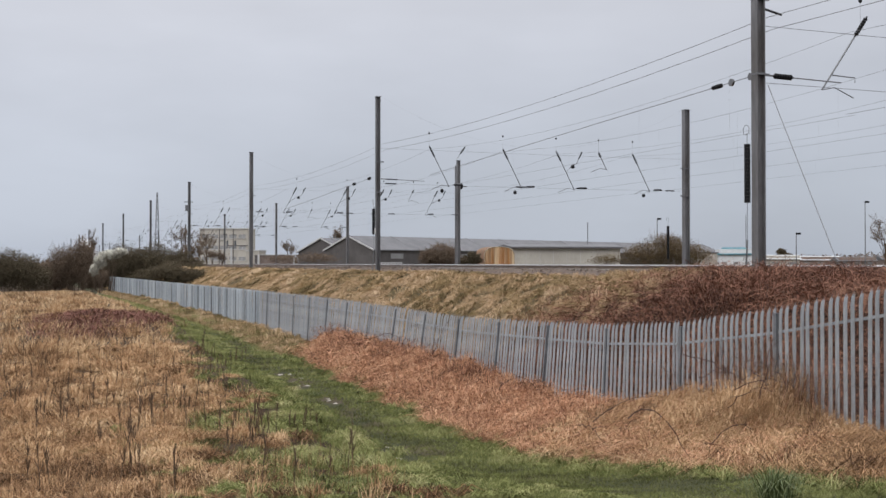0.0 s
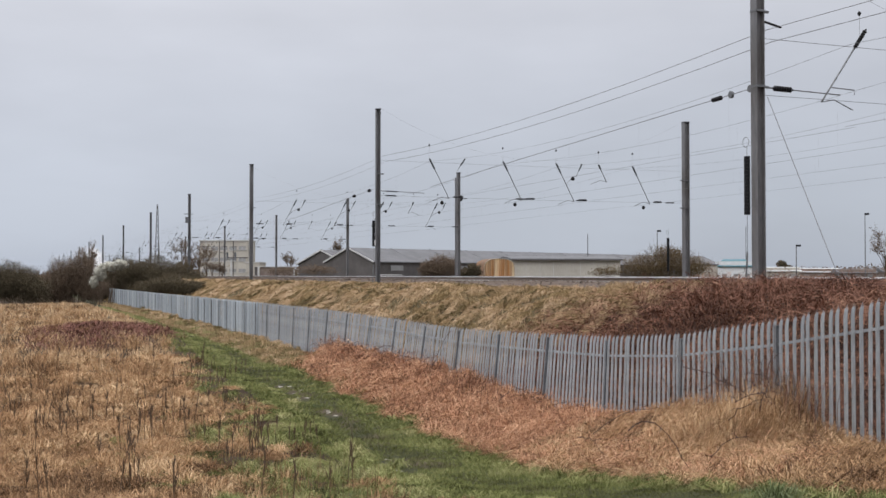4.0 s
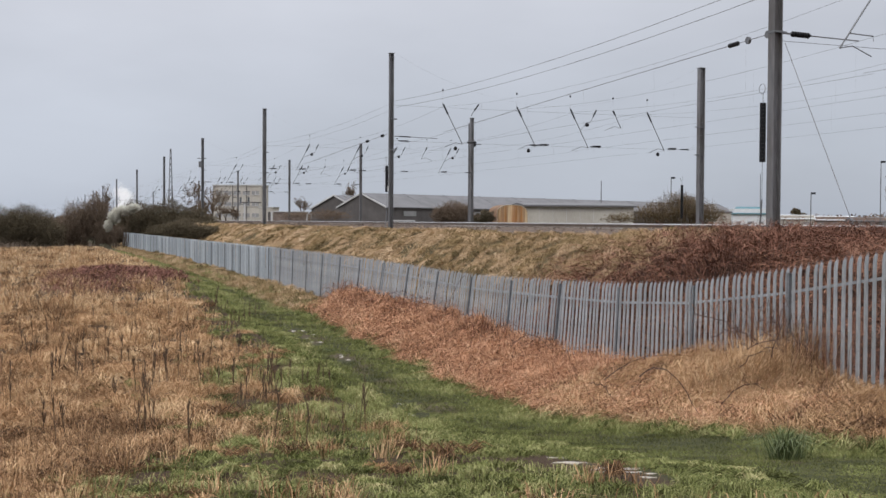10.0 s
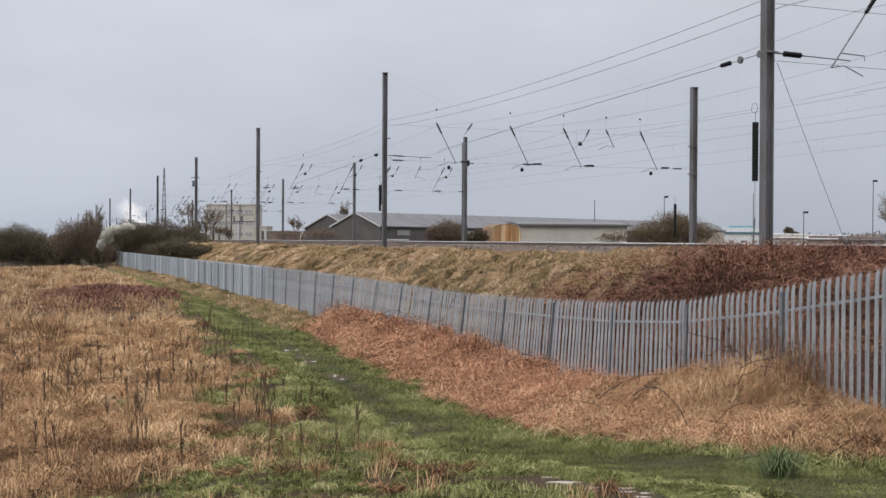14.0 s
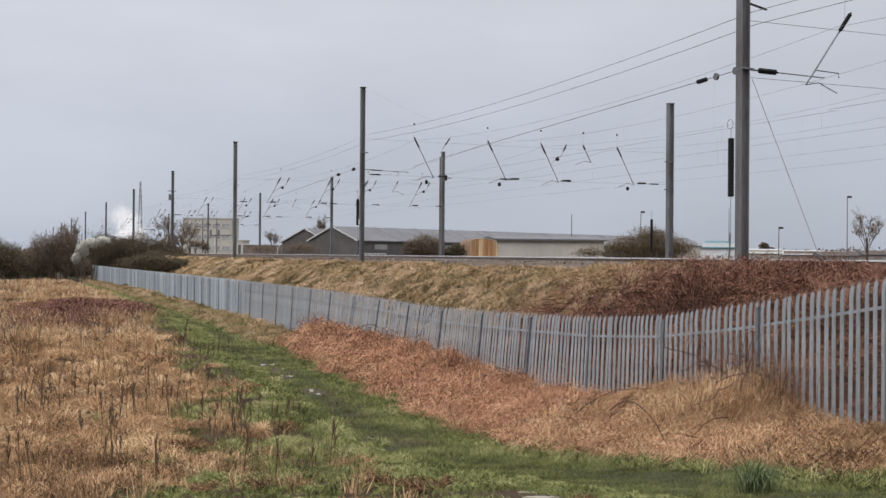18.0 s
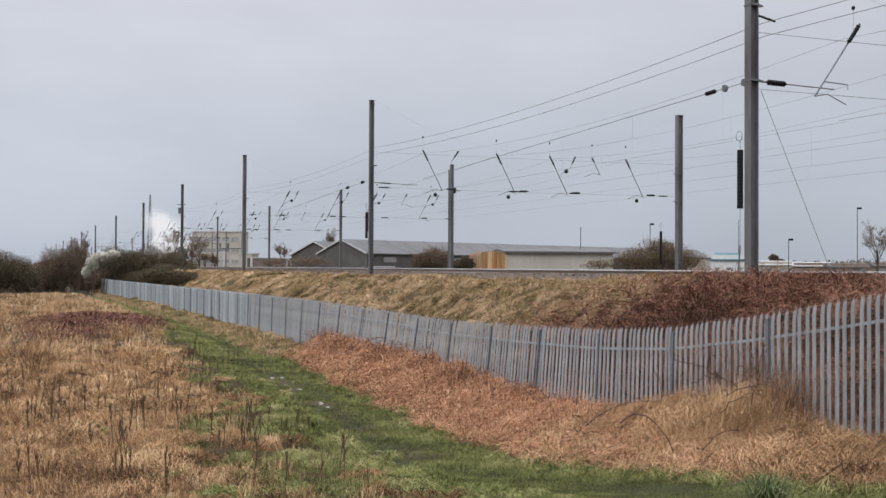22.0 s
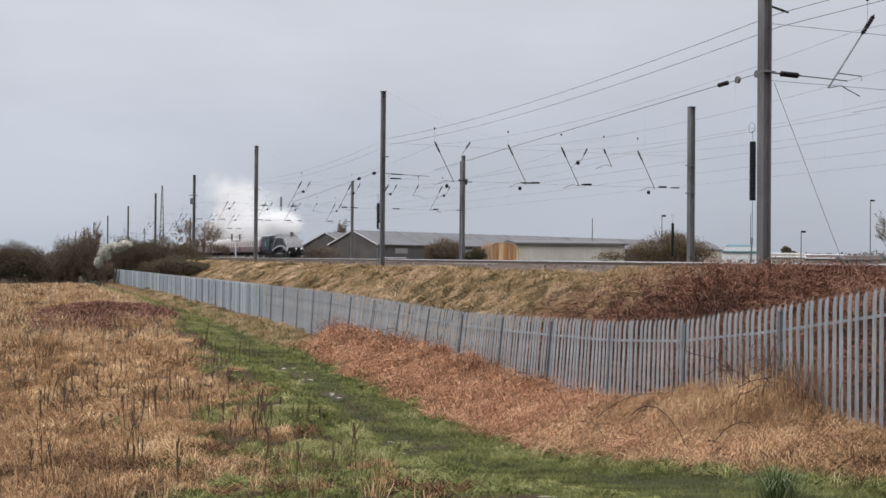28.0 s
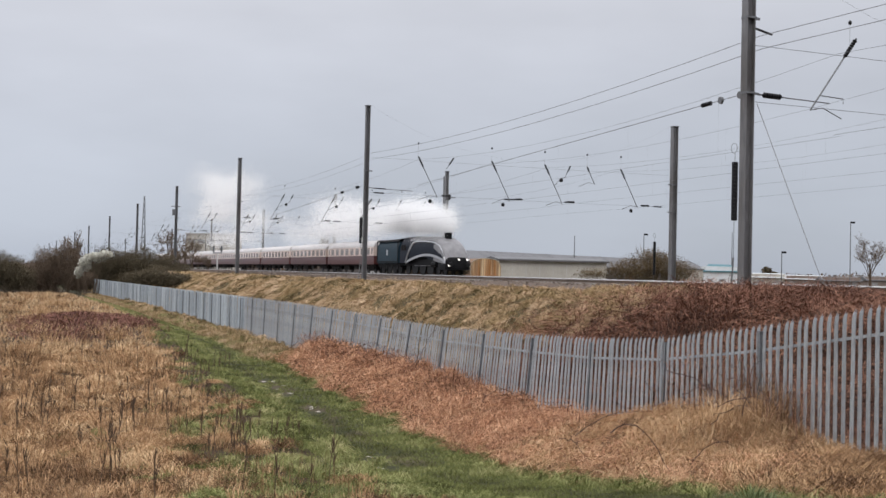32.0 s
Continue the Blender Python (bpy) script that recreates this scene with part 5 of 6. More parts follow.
tender = thing("tender", "dark blue streamlined coal tender behind the locomotive", "tender", None)
part("tank", MB().loft([arch(x, 1.36, 1.15, 3.62, 4.5) for x in (-11.0, -11.05, -18.1, -18.2)]), M_TENDER, tender, smooth=40)
part("tank_top", MB().loft([arch(x, 1.30, 3.45, 3.72, 4.5) for x in (-10.9, -10.95, -18.2, -18.25)]), M_SOOT, tender, "sooty black top of the tender", smooth=40)
for s in (-1, 1):
    part("end_strip", MB().box((-11.1, s * 1.365, 2.35), (0.22, 0.03, 2.4)).box((-18.05, s * 1.365, 2.35), (0.22, 0.03, 2.4)).box((-14.6, s * 1.365, 1.3), (6.8, 0.03, 0.16)), M_SOOT, tender, "black edging strip")
    part("crest", MB().box((-14.6, s * 1.37, 2.3), (0.5, 0.03, 0.6), 0.05), M_SILVER, tender, "small pale crest")
    part("axlebox_frame", MB().box((-14.5, s * 1.12, 0.98), (7.3, 0.06, 0.34)).box((-11.6, s * 1.15, 0.7), (0.34, 0.1, 0.4)).box((-13.4, s * 1.15, 0.7), (0.34, 0.1, 0.4)).box((-15.2, s * 1.15, 0.7), (0.34, 0.1, 0.4)).box((-17.3, s * 1.15, 0.7), (0.34, 0.1, 0.4)), M_WHEEL, tender)
part("coal", MB().loft([arch(x, w, 3.3, z, 2.0) for x, w, z in ((-11.5, 0.6, 3.66), (-12.5, 0.95, 3.86), (-15.0, 0.95, 3.8), (-16.0, 0.5, 3.66))]), M_SOOT, tender, "heap of coal")
part("underframe", MB().box((-14.5, 0, 0.95), (7.6, 2.3, 0.4)), M_SOOT, tender)
for x in (-11.6, -13.4, -15.2, -17.3):
    wheelset(x, 0.62, 8, tender)
part("drawbar", MB().box((-10.5, 0, 1.0), (0.6, 0.25, 0.2)), M_SOOT, tender)


def shell(ring, x0, x1):
    return MB().loft([[(x, y, z) for y, z in ring] for x in (x0, x1)])


L_COACH = 19.4


def coach_side(z0, z1, y=1.395):
    """One band of the gently curved body side, both sides and ends."""
    return [(-y, z0), (-y - 0.012, (z0 + z1) / 2), (-y, z1), (y, z1), (y + 0.012, (z0 + z1) / 2), (y, z0)]


def build_coach():
    e = thing("passenger_coach", "maroon and cream passenger coach with a pale grey roof", "coach", None, "train coaches")
    x0, x1 = -L_COACH / 2, L_COACH / 2
    part("lower_body", shell(coach_side(1.02, 2.0), x0, x1), M_MAROON, e, "maroon lower body side")
    part("upper_body", shell(coach_side(2.003, 2.98, 1.385), x0, x1), M_CREAM, e, "cream upper body side")
    roof_ring = [(1.40 * math.cos(math.pi * i / 14), 2.985 + 0.80 * math.sin(math.pi * i / 14) ** 0.8) for i in range(15)]
    roof = part("roof", shell(roof_ring, x0, x1), M_ROOF, e, smooth=40)
    for k in range(8):
        part("roof_vent", MB().lathe((x0 + 1.6 + k * 2.3, 0.25 * (-1) ** k, 3.76), (0, 0, 1), [(0, 0.10), (0.08, 0.16), (0.12, 0.05)], 8), M_ROOF, roof)
    part("underframe", MB().box((0, 0, 0.92), (L_COACH - 0.2, 2.2, 0.2)).box((-2, -0.75, 0.62), (2.2, 0.7, 0.5)).box((2.5, 0.7, 0.62), (1.6, 0.7, 0.5)).box((1.6, -0.8, 0.65), (1.2, 0.5, 0.45)), M_UNDER, e)
    for bx in (-7.1, 7.1):
        bg = part("bogie", MB().box((bx, -1.0, 0.62), (3.6, 0.12, 0.32)).box((bx, 1.0, 0.62), (3.6, 0.12, 0.32)).box((bx, 0, 0.65), (0.5, 2.2, 0.35)), M_UNDER, e)
        for w in (-1.3, 1.3):
            part("wheelset", MB().lathe((bx + w, -0.8, 0.46), (0, 1, 0), [(0, 0.46), (0.13, 0.46), (0.131, 0.08), (1.47, 0.08), (1.471, 0.46), (1.6, 0.46)], 14), M_WHEEL, bg)
    for gx in (x0 - 0.2, x1 + 0.2):
        part("gangway", MB().box((gx, 0, 2.15), (0.42, 0.95, 2.1), 0.05), M_UNDER, e)
    for s in (-1, 1):
        for k in range(8):
            wx = x0 + 2.3 + k * (L_COACH - 4.6) / 7
            wn_ = part("window", MB().box((wx, s * 1.392, 2.5), (1.28, 0.03, 0.74), 0.0), M_GLASS, e)
            part("window_frame", MB().box((wx, s * 1.402, 2.89), (1.34, 0.02, 0.03)).box((wx, s * 1.402, 2.11), (1.34, 0.02, 0.03)).box((wx - 0.66, s * 1.402, 2.5), (0.03, 0.02, 0.78)).box((wx + 0.66, s * 1.402, 2.5), (0.03, 0.02, 0.78)).box((wx, s * 1.404, 2.68), (1.28, 0.02, 0.025)), M_CREAM, wn_)
        for dx in (x0 + 0.75, x1 - 0.75):
            part("door", MB().box((dx, s * 1.40, 2.0), (0.7, 0.025, 1.9), 0.0), M_MAROON, e)
            part("door_light", MB().box((dx, s * 1.416, 2.5), (0.46, 0.02, 0.7)), M_GLASS, e)
            part("door_panel", MB().box((dx, s * 1.409, 2.49), (0.7, 0.02, 0.96)), M_CREAM, e)
    return e


COACHES = [build_coach()]
for k in range(9):
    COACHES.append(copy_thing(COACHES[0], Matrix()))

# ---------------------------------------------------------------- steam


def steam_material():
    """Fine white droplets: they scatter light forwards as well as back."""
    m = bpy.data.materials.new("white_steam")
    m.use_nodes = True
    n, l = m.node_tree.nodes, m.node_tree.links
    n.clear()
    o, ad = n.new("ShaderNodeOutputMaterial"), n.new("ShaderNodeMixShader")
    df, tl = n.new("ShaderNodeBsdfDiffuse"), n.new("ShaderNodeBsdfTranslucent")
    df.inputs["Color"].default_value = tl.inputs["Color"].default_value = (0.935, 0.937, 0.941, 1)
    ad.inputs[0].default_value = 0.5
    l.new(df.outputs[0], ad.inputs[1]), l.new(tl.outputs[0], ad.inputs[2])
    l.new(ad.outputs[0], o.inputs[0])
    return m


M_STEAM = steam_material()
srng = np.random.default_rng(11)


def puff_mesh(n, size):
    """A soft billow of fine flecks: a few lobes, dense inside and thinning outwards."""
    lobes = srng.normal(0, 0.34, (6, 3)) * np.array([1.1, 1.0, 0.8])
    c = lobes[srng.integers(0, 6, n)] + srng.normal(0, 0.27, (n, 3))
    a = srng.normal(0, 1, (n, 3))
    a /= np.linalg.norm(a, axis=1, keepdims=True)
    b = np.cross(a, srng.normal(0, 1, (n, 3)))
    b /= np.linalg.norm(b, axis=1, keepdims=True)
    s = size * srng.uniform(0.6, 1.4, (n, 1))
    ver = np.stack([c - a * s, c + a * s * 0.5 + b * s * 0.87, c + a * s * 0.5 - b * s * 0.87], 1).reshape(-1, 3)
    return fast_mesh("steam_puff", ver, np.arange(3 * n).reshape(-1, 3), M_STEAM)


PUFF_MESHES = [[puff_mesh(n, s) for _ in range(4)] for n, s in ((5200, 0.0128), (5200, 0.0088), (4200, 0.0094))]
PUFFS, LEFT_BEHIND = [], []
DENSE, DRIFT, TALL, HAZE = 70, 55, 74, 34
N_PUFF = DENSE + DRIFT
for i in range(N_PUFF):
    kind = 0 if i < DENSE else 1
    s_end = (0.3 + 16.0 * i / DENSE, 16 + 30 * (i - DENSE) / DRIFT)[kind]
    spread = np.interp(s_end, [0, 2, 6, 20, 60, 95, 125], [0.15, 0.6, 1.0, 1.2, 2.2, 4.2, 5.2])
    r = np.interp(s_end, [0, 1.5, 4, 10, 20, 40, 80, 120], [0.7, 1.3, 1.75, 1.9, 1.9, 2.7, 3.8, 4.4]) * srng.uniform(0.75, 1.25)
    ob = new("steam_puff", PUFF_MESHES[kind][i % 4])
    ob.scale = (r * srng.uniform(1.0, 1.4), r, r * srng.uniform(0.8, 1.1))
    tagged(ob, ("dense billow of white steam from the locomotive chimney", "drifting billow of white steam over the coaches")[kind], "steam", "steam plume")
    PUFFS.append((ob, s_end, srng.uniform(0.4, 0.9) * min(1, 0.25 + s_end / 45), np.clip(srng.normal(0, 1, 3), -1.5, 1.5) * spread, srng.uniform(0, 360), srng.uniform(-6, 6)))

# steam that trails at first and then hangs in the air where the train left it
for i in range(TALL + HAZE):
    tall = i < TALL
    r = srng.uniform(2.3, 3.7) if tall else srng.uniform(2.4, 3.4)
    ob = new("steam_puff", PUFF_MESHES[2][i % 4])
    ob.scale = (r * srng.uniform(1.0, 1.3), r, r * srng.uniform(0.8, 1.1))
    tagged(ob, "tall slowly rising cloud of white steam hanging in still air" if tall else "thin fading steam hanging above the coaches", "steam", "steam plume")
    up = srng.uniform(4.0, 14.6) if tall else 4.6 + abs(srng.normal(0, 1.7))
    trail = 12 + (up - 4.2) * 2.6 + srng.uniform(0, 16) if tall else srng.uniform(10, 36)
    rest = 233 + srng.normal(0, 1) * (21 - 0.8 * (up - 4.2)) if tall else srng.uniform(128, 236)
    LEFT_BEHIND.append((ob, trail, rest, up, srng.normal(0, 1.1), 0.95 if tall else 0.12, srng.uniform(0, 360)))


def plume_z(s):
    return np.interp(s, [0, 1, 3, 6, 14, 30, 60, 90, 125], [3.4, 4.8, 5.5, 5.8, 5.7, 5.9, 8.4, 12.5, 15.0])


# ---------------------------------------------------------------- buildings and distance
def sight(x, y, dist):
    """A place straight ahead by distance, from its bearing on a plan of the first view."""
    return Vector(((x - 784) * dist / 2000, dist, 1.6 - (y - 466) * dist / 2000))


M_DARKWALL = mat("dark_brick_wall", (0.10, 0.092, 0.09), 0.85, 0.2, 0.6, 0.2, 0, (0.07, 0.063, 0.062), 8)
M_SHEDROOF = mat("grey_sheet_roof", (0.135, 0.135, 0.145), 0.8, 0.12, 0.5, 0.1, 0, (0.10, 0.10, 0.105), 6)
M_CREAMWALL = mat("cream_stucco", (0.44, 0.415, 0.37), 0.8, 0.08, 0.4, 0.08, 0, (0.37, 0.345, 0.305), 5, stretchz=0.4)
# Far window panes paled: distance haze is put into their grey.
M_WINHAZE = mat("hazed_window", (0.30, 0.30, 0.30), 0.2, 0.1, 1, 0)
M_TEAL = mat("teal_sheet_roof", (0.035, 0.14, 0.175), 0.5, 0.08, 1)
M_WHITEROOF = mat("white_roof", (0.62, 0.64, 0.66), 0.6, 0.06, 1)
M_BROWNHOUSE = mat("brown_house_wall", (0.24, 0.19, 0.165), 0.85, 0.15, 1)
M_RUST = mat("rust_streaked_sheet", (0.31, 0.135, 0.042), 0.8, 0.22, 2.6, 0.1, 0, (0.50, 0.38, 0.24), 9, obvar=0.25, stretchz=0.05)
M_RUSTROOF = mat("rusted_roof_sheet", (0.21, 0.11, 0.055), 0.85, 0.2, 1.4, 0.1, 0, (0.11, 0.07, 0.045), 8)
M_RUSTEDGE = mat("pale_sheet_edge", (0.50, 0.44, 0.34), 0.8, 0.15, 2.0, 0.05)


def gabled(name, label, r0, axis, length, hw, z_eave, z_ridge, z0, sheets=12):
    """A long shed: walls, gable ends, two roof slopes of sheets, barge boards."""
    ax = Vector((*axis, 0)).normalized()
    ang = math.degrees(math.atan2(ax.y, ax.x))
    e = thing(name, label, "shed", pose(r0.x, r0.y, 0, 0, 0, ang))
    ring = [(-hw, z0), (hw, z0), (hw, z_eave), (0, z_ridge - 0.12), (-hw, z_eave)]
    part("wall", MB().loft([[(x, y, z) for y, z in ring] for x in (0, length)]), M_DARKWALL, e)
    for s in (-1, 1):
        roof = part("roof", MB().loft([[(x, s * (hw + 0.4), z_eave - 0.16), (x, s * (hw + 0.4), z_eave + 0.0), (x, 0, z_ridge + 0.12), (x, 0, z_ridge)] for x in (-0.25, length + 0.25)]), M_SHEDROOF, e)
        for k in range(sheets + 1):
            x = length * k / sheets
            part("sheet_joint", MB().loft([[(x - 0.05, s * hw, z_eave + 0.13), (x + 0.05, s * hw, z_eave + 0.13), (x + 0.05, 0, z_ridge + 0.2), (x - 0.05, 0, z_ridge + 0.2)], [(x - 0.05, s * hw, z_eave + 0.05), (x + 0.05, s * hw, z_eave + 0.05), (x + 0.05, 0, z_ridge + 0.08), (x - 0.05, 0, z_ridge + 0.08)]]), M_SHEDROOF, roof)
        part("barge_board", MB().loft([[(x, s * (hw + 0.42), z_eave - 0.2), (x, s * (hw + 0.42), z_eave + 0.06), (x, 0, z_ridge + 0.2), (x, 0, z_ridge - 0.06)] for x in (-0.36, -0.27)]), M_TRIM, e, "pale barge board")
    return e


AX = (0.66, 0.75)
ra = sight(617.5, 418, 200)
shed_a = gabled("long_shed", "long dark shed with a grey sheet roof and gable end", ra, AX, 128, 6.0, 4.0, ra.z, 0.9)
rb = sight(569, 422, 207)
shed_b = gabled("gabled_shed", "dark gabled shed beside a longer one", rb, AX, 22, 6.3, 3.7, rb.z, 0.9)
# cladding rails, doors and windows of the long shed's side
for k in range(9):
    x = 6 + k * 9
    part("side_window", MB().box((x, -6.03, 2.9), (3.2, 0.06, 0.9)), M_WINHAZE, shed_a)

# cream block with bands of windows
blk = thing("cream_office_block", "cream three-storey flat-roofed block with bands of windows", "building", pose(*sight(396, 466, 300).xy, 0, 0, 0, -6))
part("wall", MB().box((0, 3.5, 5.8), (13.2, 7, 9.8), 0.0), M_CREAMWALL, blk)
part("parapet", MB().box((0, 3.5, 10.85), (13.6, 7.4, 0.3), 0.0), M_TRIM, blk)
part("floor_band", MB().box((3.9, -0.06, 6.3), (5.4, 0.12, 0.22)), M_DARKWALL, blk, "dark line between storeys")
for x in (-1.2, 2.6):
    part("downpipe", MB().tube([(x, -0.12, 1.2), (x, -0.12, 10.8)], 0.10, 6), M_DARKWALL, blk)
for fl in range(3):
    for k in range(5):
        wx = -5.0 + k * 2.5
        w_ = part("window", MB().box((wx, -0.02, 2.9 + fl * 2.95), (1.9, 0.08, 0.95)), M_WINHAZE, blk)
        part("sill", MB().box((wx, -0.08, 2.36 + fl * 2.95), (2.0, 0.2, 0.12)), M_TRIM, w_)
        part("mullion", MB().box((wx, -0.07, 2.9 + fl * 2.95), (0.08, 0.06, 0.95)), M_TRIM, w_)
low = thing("low_annex", "low pale annex with a dark doorway", "building", pose(*sight(450, 466, 280).xy, 0, 0, 0, -6))
part("wall", MB().box((-0.4, 3, 2.7), (3.4, 6, 4.0)), M_CREAMWALL, low)
part("roof", MB().box((-0.4, 3, 4.8), (3.8, 6.4, 0.25)), M_TRIM, low)
part("doorway", MB().box((0.5, -0.03, 2.4), (0.8, 0.08, 2.6)), M_DARKWALL, low, "dark doorway")
low2 = thing("low_brown_building", "low brown brick building with a pale roof edge", "building", pose(*sight(491, 466, 215).xy, 0, 0, 0, 8))
part("wall", MB().box((0, 3, 1.95), (6.6, 5, 2.4)), M_BROWNHOUSE, low2)
part("roof", MB().box((0, 3, 3.22), (7.0, 5.4, 0.16)), M_TRIM, low2)
for s in (-3.6, 3.1):
    part("gate_post", MB().box((s, 0.2, 2.0), (0.3, 0.3, 2.6), 0.04), M_TRIM, low2, "pale post")
bar = thing("white_barrier", "low white railing before a long dark shed", "railing", pose(*sight(690, 466, 186).xy, 0, 0, 0, 4))
for k in range(8):
    part("post", MB().box((-1.9 + k * 0.54, 0, 1.3), (0.1, 0.1, 0.9)), M_TRIM, bar)
for z in (1.35, 1.68):
    part("rail", MB().box((0, 0, z), (4.0, 0.07, 0.14)), M_TRIM, bar)

# cream warehouse with a grey roof edge
wh = thing("cream_warehouse", "long low cream-walled warehouse with a grey sheet roof", "warehouse", pose(*sight(1003, 466, 180).xy, 0, 0, 0, 8))
part("wall", MB().box((0, 6, 2.45), (17.6, 12, 3.3)), M_CREAMWALL, wh)
part("roof", MB().loft([[(x, y, z) for y, z in ((-0.4, 4.05), (-0.4, 4.25), (6, 4.72), (12.4, 4.25), (12.4, 4.05))] for x in (-9.1, 9.1)]), M_SHEDROOF, wh)
part("gutter", MB().box((0, -0.5, 4.02), (18.3, 0.16, 0.16)), M_DARKWALL, wh)
for k in range(1, 8):
    part("panel_joint", MB().box((-8.8 + k * 2.2, -0.015, 2.4), (0.05, 0.03, 3.0)), M_TRIM, wh)
an = thing("warehouse_annex", "small cream annex beyond a bush", "building", pose(*sight(1256, 466, 190).xy, 0, 0, 0, 6))
part("wall", MB().box((0, 3, 2.0), (3.0, 5, 2.6)), M_CREAMWALL, an)
part("roof", MB().box((0, 3, 3.4), (3.3, 5.4, 0.2)), M_SHEDROOF, an)

# rust-streaked hut of upright corrugated sheets under a barrel roof
tk = thing("rusty_hut", "rust-streaked corrugated iron hut with a rounded roof", "hut", pose(*sight(883, 466, 150).xy, 0, 0, 0, 12))
HW, EAVE, CROWN = 2.05, 2.75, 3.78


def hut_top(x):
    """Height of the rounded roof at a place across the front."""
    return EAVE + (CROWN - EAVE) * max(0.0, 1 - abs(x / HW) ** 2.6) ** 0.5


for k in range(14):
    x0, x1 = -HW + k * 2 * HW / 14, -HW + (k + 1) * 2 * HW / 14
    cols = []
    for i in range(7):
        x = x0 + (x1 - x0) * i / 6
        cols.append([(x, -0.15 - 0.03 * math.sin(math.pi * 2 * (x + HW) / (x1 - x0)), z) for z in (0.8, hut_top(x))])
    ring = [[c[0], c[1], (c[1][0], 0.06, c[1][2]), (c[0][0], 0.06, c[0][2])] for c in cols]
    part("front_sheet", MB().loft(ring), M_RUST, tk)
xs = np.linspace(-HW, HW, 25)
outer = [(-HW - 0.05, 0.8)] + [(float(x) * 1.025, hut_top(float(x)) + 0.05) for x in xs] + [(HW + 0.05, 0.8)]
inner = [(x * 0.97, z - 0.07) for x, z in reversed(outer)]
part("barrel_roof", MB().loft([[(x, y, z) for x, z in outer + inner] for y in (-0.14, 4.6)]), M_RUSTROOF, tk, "brown rusted rounded roof and sides", smooth=40)
part("edge_band", MB().loft([[(x, y, z) for x, z in outer + [(a * 0.98, b - 0.06) for a, b in reversed(outer)]] for y in (-0.22, -0.19)]), M_RUSTEDGE, tk, "pale edge of the roof")

# roofs beyond the right-hand bank
for x, y0, w, d, wall, roofm, nm, lb in ((1302, 437, 58, 235, M_WHITEROOF, M_TEAL, "teal_roofed_unit", "low industrial unit with a teal sheet roof"),
                                         (1372, 451, 84, 240, M_CREAMWALL, M_WHITEROOF, "white_roofed_unit", "low unit with a white roof"),
                                         (1452, 453, 70, 250, M_BROWNHOUSE, M_WHITEROOF, "pale_roofed_unit", "low brown-walled unit with a pale roof"),
                                         (1518, 454, 62, 230, M_BROWNHOUSE, M_SHEDROOF, "brown_low_house", "low brown house with a grey roof"),
                                         (1600, 452, 70, 240, M_BROWNHOUSE, M_SHEDROOF, "brown_low_house", "low brown house with a grey roof")):
    p = sight(x, y0, d)
    ww = w * d / 2000
    e = thing(nm, lb, "building", pose(p.x, d, 0, 0, 0, -8))
    part("wall", MB().box((0, 4, (0.9 + p.z - 0.9) / 2 + 0.3), (ww, 8, p.z - 0.9 - (0.7 if roofm is M_TEAL else 0))), wall, e)
    drop = 1.5 if roofm is M_TEAL else 0.85
    part("roof", MB().loft([[(xx * k, -0.4, p.z - drop - 0.15), (xx * k, -0.4, p.z - drop), (xx * (0.55 * k + 0.05 if drop > 1 else 1), 4, p.z), (xx * k, 8.4, p.z - drop), (xx * k, 8.4, p.z - drop - 0.15)] for xx, k in ((-ww / 2 - 0.3, 1.0), (ww / 2 + 0.3, 1.0))]), roofm, e)
    for k in range(3):
        part("window", MB().box((-ww / 3 + k * ww / 3, -0.03, 1.6), (ww / 7, 0.06, 0.6)), M_WINHAZE, e)

# lamp posts of the yard
for x, y, d, kind in ((1531, 357, 200, 1), (1409, 413, 190, 1), (1320, 380, 240, 0), (1040, 393, 210, 0), (1163, 387, 210, 1)):
    p = sight(x, y, d)
    e = thing("yard_lamp_post", "tall thin grey lamp post with a floodlight head", "lamp post", pose(p.x, d, 0.9), "yard lamp posts")
    part("pole", MB().tube([(0, 0, -0.2), (0, 0, p.z - 0.9)], 0.11, 8, 0.07), M_ARM, e)
    for s in ((-1, 1) if kind == 2 else (1,)):
        if kind:
            part("lamp_head", MB().box((s * 0.35, 0, p.z - 0.95), (0.75, 0.45, 0.32), 0.06), M_INSUL, e)

# signal
sg = thing("colour_light_signal", "railway signal with two dark heads on a pale post", "signal", pose(*P(185.4, 32.5, 1.0)))
part("post", MB().tube([(0, 0, 0), (0, 0, 3.2)], 0.13, 8), M_TRIM, sg)
part("cross_arm", MB().box((0, 0, 3.2), (1.6, 0.12, 0.14)), M_ARM, sg)
for s in (-0.65, 0.65):
    hd = part("signal_head", MB().box((s, 0, 3.85), (0.3, 0.26, 1.0), 0.05), M_GALV_DARK, sg)
    part("hood", MB().box((s, -0.2, 4.2), (0.24, 0.25, 0.04)).box((s, -0.2, 3.8), (0.24, 0.25, 0.04)), M_INSUL, hd)

# lattice tower far off
lt = thing("lattice_tower", "slender grey lattice tower in the distance", "tower", pose(*sight(278, 466, 420).xy, 0.5))
for sx, sy in ((-1, -1), (1, -1), (1, 1), (-1, 1)):
    part("leg", MB().tube([(sx * 0.9, sy * 0.9, 0), (sx * 0.15, sy * 0.15, 27.5)], 0.10, 4), M_ARM, lt)
for k in range(12):
    z0, z1 = k * 2.25, (k + 1) * 2.25
    w0, w1 = 0.9 - 0.75 * z0 / 27.5, 0.9 - 0.75 * z1 / 27.5
    part("brace", MB().tube([(-w0, -w0, z0), (w1, -w1, z1)], 0.06, 4).tube([(w0, w0, z0), (-w1, w1, z1)], 0.06, 4), M_ARM, lt)

